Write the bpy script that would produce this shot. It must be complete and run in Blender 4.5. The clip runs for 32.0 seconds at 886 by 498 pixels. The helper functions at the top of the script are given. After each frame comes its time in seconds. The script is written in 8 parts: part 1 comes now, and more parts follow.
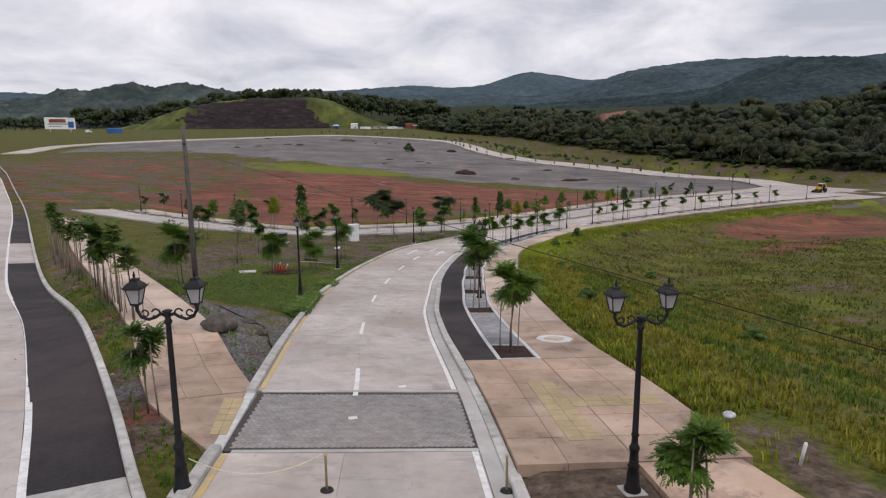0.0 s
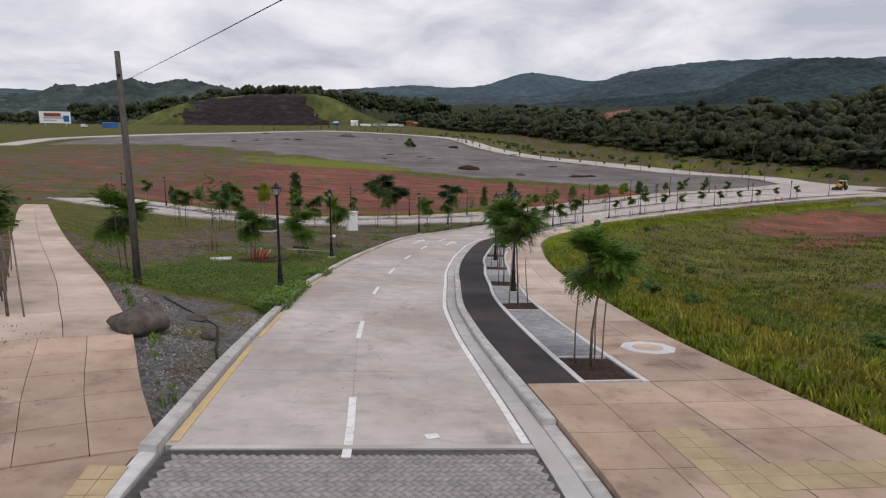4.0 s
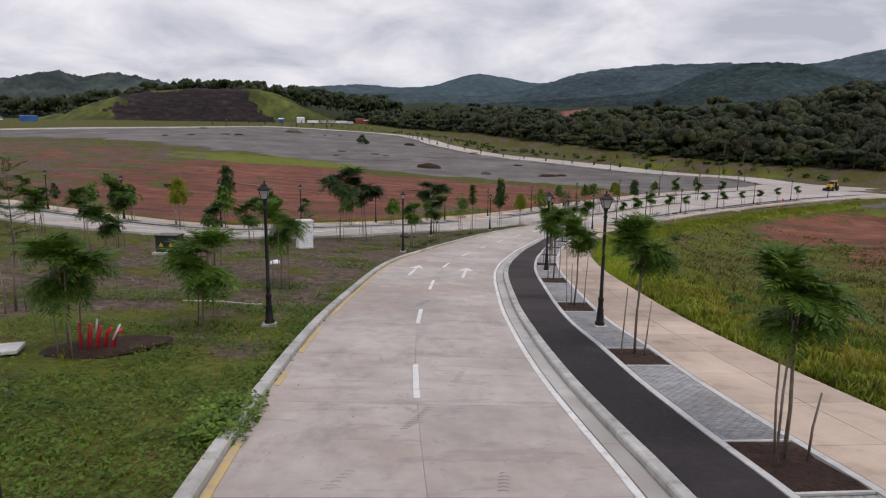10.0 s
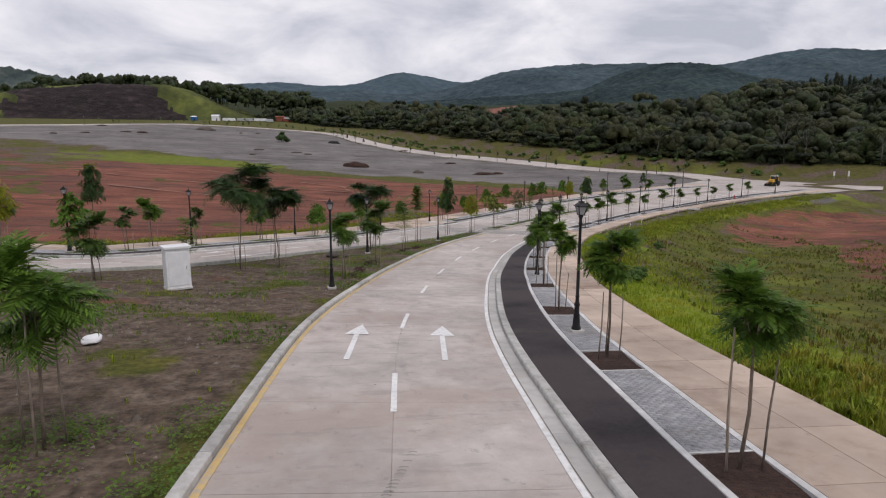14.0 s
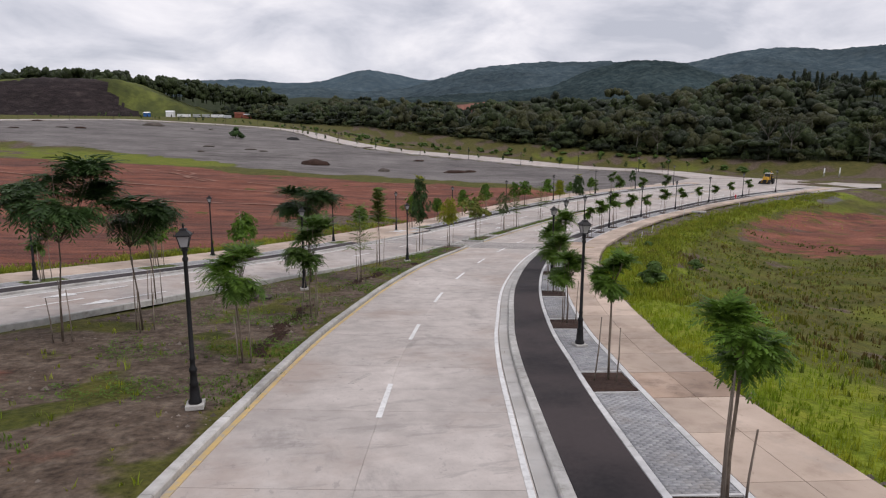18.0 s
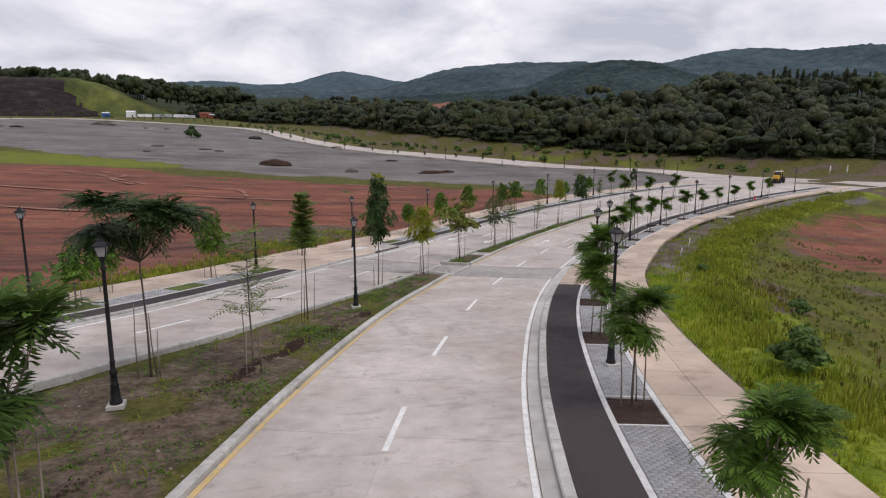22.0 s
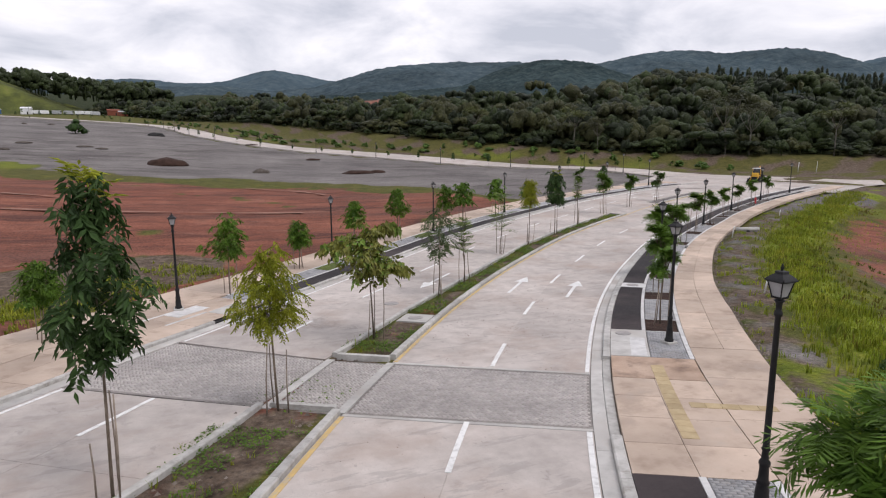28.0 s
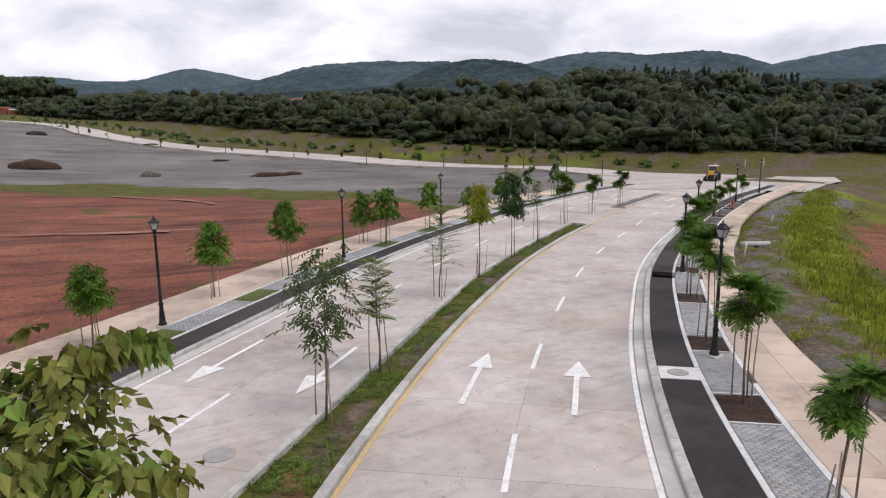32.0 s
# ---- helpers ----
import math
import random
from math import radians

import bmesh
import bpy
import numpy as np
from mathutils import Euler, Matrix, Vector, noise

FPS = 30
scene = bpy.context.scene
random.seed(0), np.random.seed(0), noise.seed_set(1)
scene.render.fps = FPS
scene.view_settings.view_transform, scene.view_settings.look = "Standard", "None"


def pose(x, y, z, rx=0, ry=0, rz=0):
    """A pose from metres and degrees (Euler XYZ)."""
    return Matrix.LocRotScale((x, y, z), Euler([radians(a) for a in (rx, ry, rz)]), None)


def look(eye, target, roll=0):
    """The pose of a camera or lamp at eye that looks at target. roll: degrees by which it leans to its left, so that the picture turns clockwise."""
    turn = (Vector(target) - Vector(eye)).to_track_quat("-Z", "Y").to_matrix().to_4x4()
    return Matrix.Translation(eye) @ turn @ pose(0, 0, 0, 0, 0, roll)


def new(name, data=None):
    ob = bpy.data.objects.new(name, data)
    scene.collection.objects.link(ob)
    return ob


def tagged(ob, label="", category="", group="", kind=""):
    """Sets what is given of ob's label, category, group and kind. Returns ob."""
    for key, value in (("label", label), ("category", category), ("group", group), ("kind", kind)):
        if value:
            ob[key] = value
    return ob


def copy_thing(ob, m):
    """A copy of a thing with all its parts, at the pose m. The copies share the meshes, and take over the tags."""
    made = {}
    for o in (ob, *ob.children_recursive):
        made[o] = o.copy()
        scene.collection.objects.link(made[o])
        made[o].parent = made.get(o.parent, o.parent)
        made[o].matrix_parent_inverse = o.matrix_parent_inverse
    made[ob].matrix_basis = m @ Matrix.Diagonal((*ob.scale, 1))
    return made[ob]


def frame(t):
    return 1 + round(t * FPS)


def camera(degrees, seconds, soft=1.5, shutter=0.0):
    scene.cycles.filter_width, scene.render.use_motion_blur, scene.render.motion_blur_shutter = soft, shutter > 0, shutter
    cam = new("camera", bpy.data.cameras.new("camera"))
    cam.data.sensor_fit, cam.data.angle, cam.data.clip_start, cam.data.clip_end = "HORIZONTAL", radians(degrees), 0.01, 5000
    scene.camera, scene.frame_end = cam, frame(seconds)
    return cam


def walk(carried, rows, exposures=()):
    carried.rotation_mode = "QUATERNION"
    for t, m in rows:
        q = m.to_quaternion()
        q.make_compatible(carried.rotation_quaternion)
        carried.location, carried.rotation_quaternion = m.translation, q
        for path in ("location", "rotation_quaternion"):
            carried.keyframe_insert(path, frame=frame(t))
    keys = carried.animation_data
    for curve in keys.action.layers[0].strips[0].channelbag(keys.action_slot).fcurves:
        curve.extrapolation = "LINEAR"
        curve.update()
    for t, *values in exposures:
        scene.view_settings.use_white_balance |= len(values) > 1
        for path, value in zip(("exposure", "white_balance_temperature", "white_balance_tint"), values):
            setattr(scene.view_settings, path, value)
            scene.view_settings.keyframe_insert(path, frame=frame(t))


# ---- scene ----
cam = camera(72.0, 32.0, soft=1.2)
# seconds, place, yaw, pitch, roll
ROWS = [
    (0, -0.202, 2.162, 8.190, -0.181, -9.784, -0.406),
    (0.5, -0.269, 2.721, 7.878, -0.102, -9.819, -0.442),
    (1, -0.355, 3.358, 7.590, -0.096, -9.820, -0.447),
    (1.5, -0.493, 4.170, 7.305, -0.159, -9.850, -0.299),
    (2, -0.608, 5.132, 6.970, -0.132, -9.842, -0.189),
    (2.5, -0.746, 6.238, 6.669, -0.165, -9.864, -0.096),
    (3, -0.911, 7.526, 6.339, -0.234, -9.831, -0.114),
    (3.5, -1.092, 8.887, 6.021, -0.213, -9.771, 0.055),
    (5.5, -2.206, 15.413, 4.941, -0.437, -9.724, 0.017),
    (6, -2.563, 17.195, 4.794, -0.717, -9.684, 0.155),
    (6.5, -2.820, 18.989, 4.715, -1.730, -9.680, 0.004),
    (7, -3.074, 20.820, 4.661, -2.151, -9.726, 0.041),
    (7.5, -3.343, 22.662, 4.567, -2.248, -9.669, 0.112),
    (8, -3.655, 24.560, 4.443, -2.443, -9.679, 0.198),
    (8.5, -3.990, 26.412, 4.357, -2.812, -9.776, 0.335),
    (9, -4.332, 28.346, 4.207, -3.451, -9.815, 0.503),
    (9.5, -4.625, 30.189, 4.015, -4.261, -9.623, 0.513),
    (10, -4.907, 32.186, 3.919, -5.176, -9.667, 0.559),
    (10.5, -5.077, 34.148, 3.834, -5.947, -9.721, 0.466),
    (11, -5.177, 36.127, 3.715, -6.798, -9.699, 0.513),
    (11.5, -5.261, 38.060, 3.591, -7.701, -9.645, 0.636),
    (12, -5.225, 39.985, 3.526, -8.479, -9.701, 0.645),
    (12.5, -5.160, 41.948, 3.404, -9.387, -9.702, 0.660),
    (13, -5.059, 43.932, 3.295, -10.396, -9.701, 0.522),
    (13.5, -4.844, 45.930, 3.203, -11.216, -9.723, 0.278),
    (14, -4.606, 47.821, 3.115, -12.062, -9.699, 0.235),
    (14.5, -4.351, 49.788, 2.997, -12.751, -9.696, 0.234),
    (16.5, -2.942, 57.651, 2.682, -14.156, -9.770, -0.003),
    (17, -2.496, 59.605, 2.622, -14.422, -9.797, -0.033),
    (17.5, -1.930, 61.749, 2.505, -14.746, -9.810, -0.025),
    (18, -1.402, 64.117, 2.336, -15.129, -9.851, 0.189),
    (18.5, -0.813, 66.459, 2.151, -15.450, -9.821, 0.265),
    (19, -0.157, 68.712, 2.017, -15.707, -9.815, -0.002),
    (19.5, 0.399, 70.833, 1.928, -16.045, -9.783, 0.017),
    (20, 1.014, 72.975, 1.792, -16.402, -9.765, 0.055),
    (20.5, 1.732, 75.225, 1.643, -16.674, -9.763, -0.027),
    (21, 2.457, 77.502, 1.427, -16.985, -9.750, -0.238),
    (21.5, 3.161, 79.624, 1.233, -17.243, -9.714, -0.113),
    (22, 3.800, 81.675, 1.110, -17.320, -9.686, -0.076),
    (22.5, 4.475, 83.666, 1.034, -17.326, -9.675, -0.111),
    (23, 5.167, 85.632, 0.948, -17.324, -9.699, -0.183),
    (23.5, 5.947, 87.623, 0.806, -17.635, -9.656, -0.116),
    (24, 6.664, 89.549, 0.674, -18.341, -9.674, -0.169),
    (24.5, 7.333, 91.450, 0.548, -19.075, -9.660, -0.242),
    (25, 8.055, 93.376, 0.453, -19.720, -9.637, -0.325),
    (25.5, 8.792, 95.385, 0.341, -20.323, -9.677, -0.273),
    (27.5, 12.083, 103.078, -0.109, -22.614, -9.657, -0.340),
    (28, 12.891, 104.968, -0.247, -23.224, -9.615, -0.205),
    (28.5, 13.746, 106.803, -0.313, -23.735, -9.673, -0.461),
    (29, 14.636, 108.654, -0.387, -24.305, -9.672, -0.592),
    (29.5, 15.511, 110.519, -0.496, -25.050, -9.651, -0.595),
    (30, 16.355, 112.386, -0.649, -26.084, -9.630, -0.130),
    (30.5, 17.277, 114.050, -0.583, -26.857, -9.674, -0.613),
    (31, 18.326, 115.863, -0.579, -27.753, -9.631, -0.462),
    (31.5, 19.412, 117.784, -0.671, -28.632, -9.632, -0.568),
    (32, 20.648, 119.742, -0.870, -29.552, -9.624, -0.521),
]
EXPOSURES = [(0, 0.0, 6600, 16), (8, -0.08, 6600, 16), (18, 0.05, 6600, 16), (25, 0.15, 6600, 16), (29, 0.28, 6600, 16), (32, 0.33, 6600, 16)]
walk(cam, [(t, pose(x, y, z, 90 + pitch, 0, yaw) @ pose(0, 0, 0, 0, 0, roll)) for t, x, y, z, yaw, pitch, roll in ROWS], EXPOSURES)

# ---- sky and light ----
world = bpy.data.worlds.new("sky")
scene.world = world
world.use_nodes = True
wn, wl = world.node_tree.nodes, world.node_tree.links
wn.clear()
w_out = wn.new("ShaderNodeOutputWorld")
w_bg = wn.new("ShaderNodeBackground")
w_co = wn.new("ShaderNodeTexCoord")
w_sep = wn.new("ShaderNodeSeparateXYZ")
wl.new(w_co.outputs["Generated"], w_sep.inputs[0])
w_add = wn.new("ShaderNodeMath"); w_add.operation = "ADD"; w_add.inputs[1].default_value = 0.30
w_abs = wn.new("ShaderNodeMath"); w_abs.operation = "ABSOLUTE"
wl.new(w_sep.outputs["Z"], w_abs.inputs[0]); wl.new(w_abs.outputs[0], w_add.inputs[0])
w_dx = wn.new("ShaderNodeMath"); w_dx.operation = "DIVIDE"
w_dy = wn.new("ShaderNodeMath"); w_dy.operation = "DIVIDE"
wl.new(w_sep.outputs["X"], w_dx.inputs[0]); wl.new(w_add.outputs[0], w_dx.inputs[1])
wl.new(w_sep.outputs["Y"], w_dy.inputs[0]); wl.new(w_add.outputs[0], w_dy.inputs[1])
w_com = wn.new("ShaderNodeCombineXYZ")
wl.new(w_dx.outputs[0], w_com.inputs[0]); wl.new(w_dy.outputs[0], w_com.inputs[1])
w_n1 = wn.new("ShaderNodeTexNoise")
w_n1.inputs["Scale"].default_value = 2.0; w_n1.inputs["Detail"].default_value = 7; w_n1.inputs["Roughness"].default_value = 0.56
w_n1.inputs["Distortion"].default_value = 0.35
wl.new(w_com.outputs[0], w_n1.inputs["Vector"])
w_rmp = wn.new("ShaderNodeValToRGB")
w_rmp.color_ramp.elements[0].position, w_rmp.color_ramp.elements[0].color = 0.34, (0.50, 0.535, 0.60, 1)
w_rmp.color_ramp.elements[1].position, w_rmp.color_ramp.elements[1].color = 0.64, (0.93, 0.94, 0.96, 1)
w_mid = w_rmp.color_ramp.elements.new(0.47); w_mid.color = (0.69, 0.715, 0.77, 1)
wl.new(w_n1.outputs["Fac"], w_rmp.inputs[0])
w_sky = wn.new("ShaderNodeTexSky")
w_sky.sky_type, w_sky.sun_disc = "NISHITA", False
w_sky.sun_elevation, w_sky.sun_rotation = radians(58), radians(150)
w_dim = wn.new("ShaderNodeMixRGB"); w_dim.blend_type = "MULTIPLY"; w_dim.inputs[0].default_value = 1; w_dim.inputs[2].default_value = (0.12, 0.12, 0.12, 1)
wl.new(w_sky.outputs[0], w_dim.inputs[1])
w_mix = wn.new("ShaderNodeMixRGB"); w_mix.inputs[0].default_value = 0.93
wl.new(w_dim.outputs[0], w_mix.inputs[1]); wl.new(w_rmp.outputs[0], w_mix.inputs[2])
wl.new(w_mix.outputs[0], w_bg.inputs[0]); w_bg.inputs[1].default_value = 1.0
wl.new(w_bg.outputs[0], w_out.inputs[0])

sun = new("sun", bpy.data.lights.new("sun", "SUN"))
sun.data.energy, sun.data.angle, sun.data.color = 1.1, radians(25), (1.0, 0.965, 0.92)
sun.matrix_world = look((0, 0, 60), (-0.27 * 60, 0.46 * 60, 60 - 0.85 * 60))


# ---- materials ----
def ramp(nodes, stops):
    node = nodes.new("ShaderNodeValToRGB")
    els = node.color_ramp.elements
    while len(els) < len(stops):
        els.new(0.5)
    for el, (p, c) in zip(els, stops):
        el.position, el.color = p, (*c, 1)
    return node


def mat(name, stops, scale=4.0, rough=0.85, bump=0.25, fine=40.0, coarse=0.25, spread=0.25, metal=0.0, vary=0.0, dist=0.01, spec=0.3, stretch=None, islands=0.0):
    """Two scales of noise: grain through a colour ramp, and broad patches that lighten or darken it; fine relief on top."""
    m = bpy.data.materials.new(name)
    m.use_nodes = True
    n, l = m.node_tree.nodes, m.node_tree.links
    b = n["Principled BSDF"]
    b.inputs["Roughness"].default_value, b.inputs["Metallic"].default_value = rough, metal
    b.inputs["Specular IOR Level"].default_value = spec
    co = n.new("ShaderNodeTexCoord")
    vec = co.outputs["Object"]
    if stretch:
        mp = n.new("ShaderNodeMapping"); mp.inputs["Scale"].default_value = stretch
        l.new(vec, mp.inputs[0]); vec = mp.outputs[0]
    n1 = n.new("ShaderNodeTexNoise"); n1.inputs["Scale"].default_value = scale; n1.inputs["Detail"].default_value = 6; n1.inputs["Roughness"].default_value = 0.62
    l.new(vec, n1.inputs["Vector"])
    r = ramp(n, stops)
    l.new(n1.outputs["Fac"], r.inputs[0])
    n2 = n.new("ShaderNodeTexNoise"); n2.inputs["Scale"].default_value = coarse; n2.inputs["Detail"].default_value = 4
    l.new(vec, n2.inputs["Vector"])
    mr = n.new("ShaderNodeMapRange"); mr.inputs[1].default_value, mr.inputs[2].default_value = 0.3, 0.7
    mr.inputs[3].default_value, mr.inputs[4].default_value = 1 - spread, 1 + spread
    l.new(n2.outputs["Fac"], mr.inputs[0])
    val = mr.outputs[0]
    for amount, kind, sock in ((vary, "ShaderNodeObjectInfo", "Random"), (islands, "ShaderNodeNewGeometry", "Random Per Island")):
        if amount:
            o = n.new(kind)
            m2 = n.new("ShaderNodeMapRange"); m2.inputs[3].default_value, m2.inputs[4].default_value = 1 - amount, 1 + amount
            l.new(o.outputs[sock], m2.inputs[0])
            mm = n.new("ShaderNodeMath"); mm.operation = "MULTIPLY"
            l.new(val, mm.inputs[0]); l.new(m2.outputs[0], mm.inputs[1]); val = mm.outputs[0]
    hsv = n.new("ShaderNodeHueSaturation")
    l.new(r.outputs[0], hsv.inputs["Color"]); l.new(val, hsv.inputs["Value"])
    l.new(hsv.outputs[0], b.inputs["Base Color"])
    if bump:
        n3 = n.new("ShaderNodeTexNoise"); n3.inputs["Scale"].default_value = fine; n3.inputs["Detail"].default_value = 4
        l.new(vec, n3.inputs["Vector"])
        bp = n.new("ShaderNodeBump"); bp.inputs["Strength"].default_value = bump; bp.inputs["Distance"].default_value = dist
        l.new(n3.outputs["Fac"], bp.inputs["Height"]); l.new(bp.outputs[0], b.inputs["Normal"])
    return m


def leaf_mat(name, stops, islands=0.35, vary=0.15, trans=0.25, scale=1.6, coarse=0.5, spread=0.2, bump=0.0):
    m = mat(name, stops, scale=scale, rough=0.55, bump=bump, fine=2.6, dist=0.7, coarse=coarse, spread=spread, vary=vary, islands=islands, spec=0.25)
    n, l = m.node_tree.nodes, m.node_tree.links
    b = n["Principled BSDF"]
    t = n.new("ShaderNodeBsdfTranslucent")
    col = b.inputs["Base Color"].links[0].from_socket
    l.new(col, t.inputs[0])
    mx = n.new("ShaderNodeMixShader"); mx.inputs[0].default_value = trans
    l.new(b.outputs[0], mx.inputs[1]); l.new(t.outputs[0], mx.inputs[2])
    l.new(mx.outputs[0], n["Material Output"].inputs[0])
    return m


M = {}
M["concrete"] = mat("road_concrete", [(0.25, (0.365, 0.328, 0.305)), (0.5, (0.453, 0.410, 0.382)), (0.75, (0.535, 0.488, 0.455))], 1.3, 0.8, 0.2, 60, 0.18, 0.16, vary=0.07)
M["kerb"] = mat("kerb_concrete", [(0.25, (0.30, 0.29, 0.27)), (0.55, (0.46, 0.45, 0.43)), (0.8, (0.55, 0.54, 0.52))], 3, 0.85, 0.3, 50, 0.4, 0.18, vary=0.1)
M["gutter"] = mat("gutter_concrete", [(0.25, (0.36, 0.345, 0.33)), (0.6, (0.50, 0.49, 0.47)), (0.85, (0.58, 0.57, 0.55))], 2, 0.8, 0.2, 60, 0.3, 0.15, vary=0.08)
M["asphalt"] = mat("asphalt", [(0.3, (0.018, 0.016, 0.018)), (0.7, (0.036, 0.032, 0.034))], 9, 0.9, 0.5, 150, 0.35, 0.22, dist=0.006)
M["walk"] = mat("pavement_concrete", [(0.22, (0.30, 0.225, 0.175)), (0.45, (0.47, 0.372, 0.30)), (0.8, (0.56, 0.455, 0.375))], 0.9, 0.85, 0.2, 70, 0.22, 0.2, vary=0.12)
M["walk_damp"] = mat("damp_pavement_concrete", [(0.22, (0.235, 0.155, 0.108)), (0.45, (0.385, 0.272, 0.200)), (0.8, (0.515, 0.39, 0.305))], 0.8, 0.6, 0.2, 70, 0.25, 0.25, vary=0.16)
M["paver_light"] = mat("pale_pavers", [(0.3, (0.35, 0.325, 0.31)), (0.7, (0.455, 0.425, 0.405))], 3, 0.85, 0.3, 80, 0.4, 0.15, islands=0.1)
M["tactile"] = mat("tactile_yellow_concrete", [(0.3, (0.36, 0.275, 0.155)), (0.7, (0.46, 0.365, 0.225))], 3, 0.85, 0.3, 60, 0.4, 0.15, vary=0.08)
M["paver"] = mat("grey_pavers", [(0.3, (0.24, 0.245, 0.255)), (0.7, (0.40, 0.40, 0.41))], 3, 0.85, 0.3, 80, 0.4, 0.2, islands=0.10, vary=0.06)
M["paver_dark"] = mat("dark_pavers", [(0.3, (0.25, 0.238, 0.232)), (0.7, (0.37, 0.352, 0.342))], 3, 0.85, 0.3, 80, 0.4, 0.15, islands=0.09)
M["white"] = mat("white_road_paint", [(0.25, (0.48, 0.47, 0.46)), (0.5, (0.72, 0.72, 0.71)), (0.8, (0.80, 0.80, 0.79))], 6, 0.7, 0.1, 80, 0.8, 0.08)
M["yellow"] = mat("yellow_road_paint", [(0.34, (0.42, 0.37, 0.30)), (0.5, (0.56, 0.41, 0.19)), (0.8, (0.66, 0.45, 0.16))], 5, 0.7, 0.1, 80, 0.8, 0.1)
M["edging"] = mat("white_edging", [(0.3, (0.48, 0.475, 0.47)), (0.7, (0.64, 0.635, 0.63))], 4, 0.85, 0.2, 60, 0.5, 0.12, vary=0.06)
M["soil"] = mat("dark_planting_soil", [(0.3, (0.022, 0.012, 0.009)), (0.7, (0.07, 0.04, 0.03))], 9, 0.98, 1.0, 18, 1, 0.3, dist=0.06)
M["iron"] = mat("black_painted_iron", [(0.3, (0.006, 0.006, 0.007)), (0.7, (0.014, 0.014, 0.016))], 12, 0.5, 0.1, 60, 1, 0.2, spec=0.3)
M["frost"] = mat("lantern_glass", [(0.3, (0.27, 0.27, 0.28)), (0.7, (0.38, 0.38, 0.39))], 3, 0.18, 0, spec=0.6)
M["bark"] = mat("bark", [(0.3, (0.10, 0.075, 0.055)), (0.7, (0.24, 0.195, 0.155))], 14, 0.95, 0.5, 40, 2, 0.25, vary=0.2, stretch=(1, 1, 0.3))
M["stake"] = mat("weathered_stake", [(0.3, (0.16, 0.125, 0.10)), (0.7, (0.34, 0.285, 0.235))], 14, 0.95, 0.4, 40, 2, 0.25, vary=0.25, stretch=(1, 1, 0.25))
M["leaf_feather"] = leaf_mat("feathery_leaves", [(0.3, (0.040, 0.094, 0.011)), (0.7, (0.130, 0.228, 0.029))], trans=0.30)
M["leaf_dark"] = leaf_mat("dark_leaves", [(0.3, (0.018, 0.044, 0.011)), (0.7, (0.050, 0.095, 0.024))])
M["leaf_mid"] = leaf_mat("mid_green_leaves", [(0.3, (0.038, 0.082, 0.014)), (0.7, (0.10, 0.17, 0.032))])
M["leaf_yellow"] = leaf_mat("yellow_green_leaves", [(0.3, (0.135, 0.170, 0.013)), (0.7, (0.32, 0.33, 0.032))], trans=0.35)
M["leaf_grey"] = leaf_mat("grey_green_leaves", [(0.3, (0.048, 0.085, 0.026)), (0.7, (0.115, 0.165, 0.055))])
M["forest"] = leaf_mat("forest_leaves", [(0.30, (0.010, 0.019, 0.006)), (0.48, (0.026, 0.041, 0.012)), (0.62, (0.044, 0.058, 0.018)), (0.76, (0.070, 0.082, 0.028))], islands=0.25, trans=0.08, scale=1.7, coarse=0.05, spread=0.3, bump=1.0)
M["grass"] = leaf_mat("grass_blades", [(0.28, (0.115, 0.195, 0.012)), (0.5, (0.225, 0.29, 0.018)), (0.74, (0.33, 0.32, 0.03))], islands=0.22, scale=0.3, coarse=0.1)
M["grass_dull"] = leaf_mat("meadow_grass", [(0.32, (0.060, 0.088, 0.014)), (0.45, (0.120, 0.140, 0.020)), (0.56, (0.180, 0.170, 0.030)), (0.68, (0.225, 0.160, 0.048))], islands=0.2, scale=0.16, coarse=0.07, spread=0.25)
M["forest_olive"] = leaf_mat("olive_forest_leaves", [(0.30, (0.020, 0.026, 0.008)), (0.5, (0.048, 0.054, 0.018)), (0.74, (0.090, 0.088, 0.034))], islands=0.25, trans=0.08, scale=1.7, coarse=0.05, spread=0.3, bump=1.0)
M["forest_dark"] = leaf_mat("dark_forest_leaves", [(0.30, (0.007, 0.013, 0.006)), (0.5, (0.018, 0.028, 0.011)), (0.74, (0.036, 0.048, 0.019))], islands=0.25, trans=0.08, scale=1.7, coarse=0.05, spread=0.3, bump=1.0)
M["forest_light"] = leaf_mat("pale_forest_leaves", [(0.3, (0.056, 0.073, 0.019)), (0.7, (0.129, 0.142, 0.047))], islands=0.2, trans=0.15)
M["herb"] = leaf_mat("herb_leaves", [(0.3, (0.056, 0.115, 0.013)), (0.7, (0.140, 0.215, 0.030))], islands=0.3)
M["white_paint"] = mat("white_plaster", [(0.3, (0.66, 0.67, 0.68)), (0.7, (0.78, 0.79, 0.80))], 2, 0.7, 0.1, 30, 0.5, 0.06)
M["stone"] = mat("boulder_stone", [(0.3, (0.05, 0.042, 0.036)), (0.7, (0.14, 0.12, 0.105))], 3, 0.95, 0.6, 12, 0.8, 0.2, dist=0.03)
M["wood_pole"] = mat("utility_pole_wood", [(0.3, (0.06, 0.055, 0.05)), (0.7, (0.15, 0.135, 0.12))], 10, 0.95, 0.4, 30, 1, 0.2, stretch=(1, 1, 0.2))
M["rubber"] = mat("black_rubber", [(0.3, (0.012, 0.012, 0.012)), (0.7, (0.03, 0.03, 0.03))], 10, 0.8, 0.2)
M["red"] = mat("red_plastic", [(0.3, (0.50, 0.02, 0.03)), (0.7, (0.66, 0.035, 0.05))], 6, 0.45, 0.05, spec=0.5)
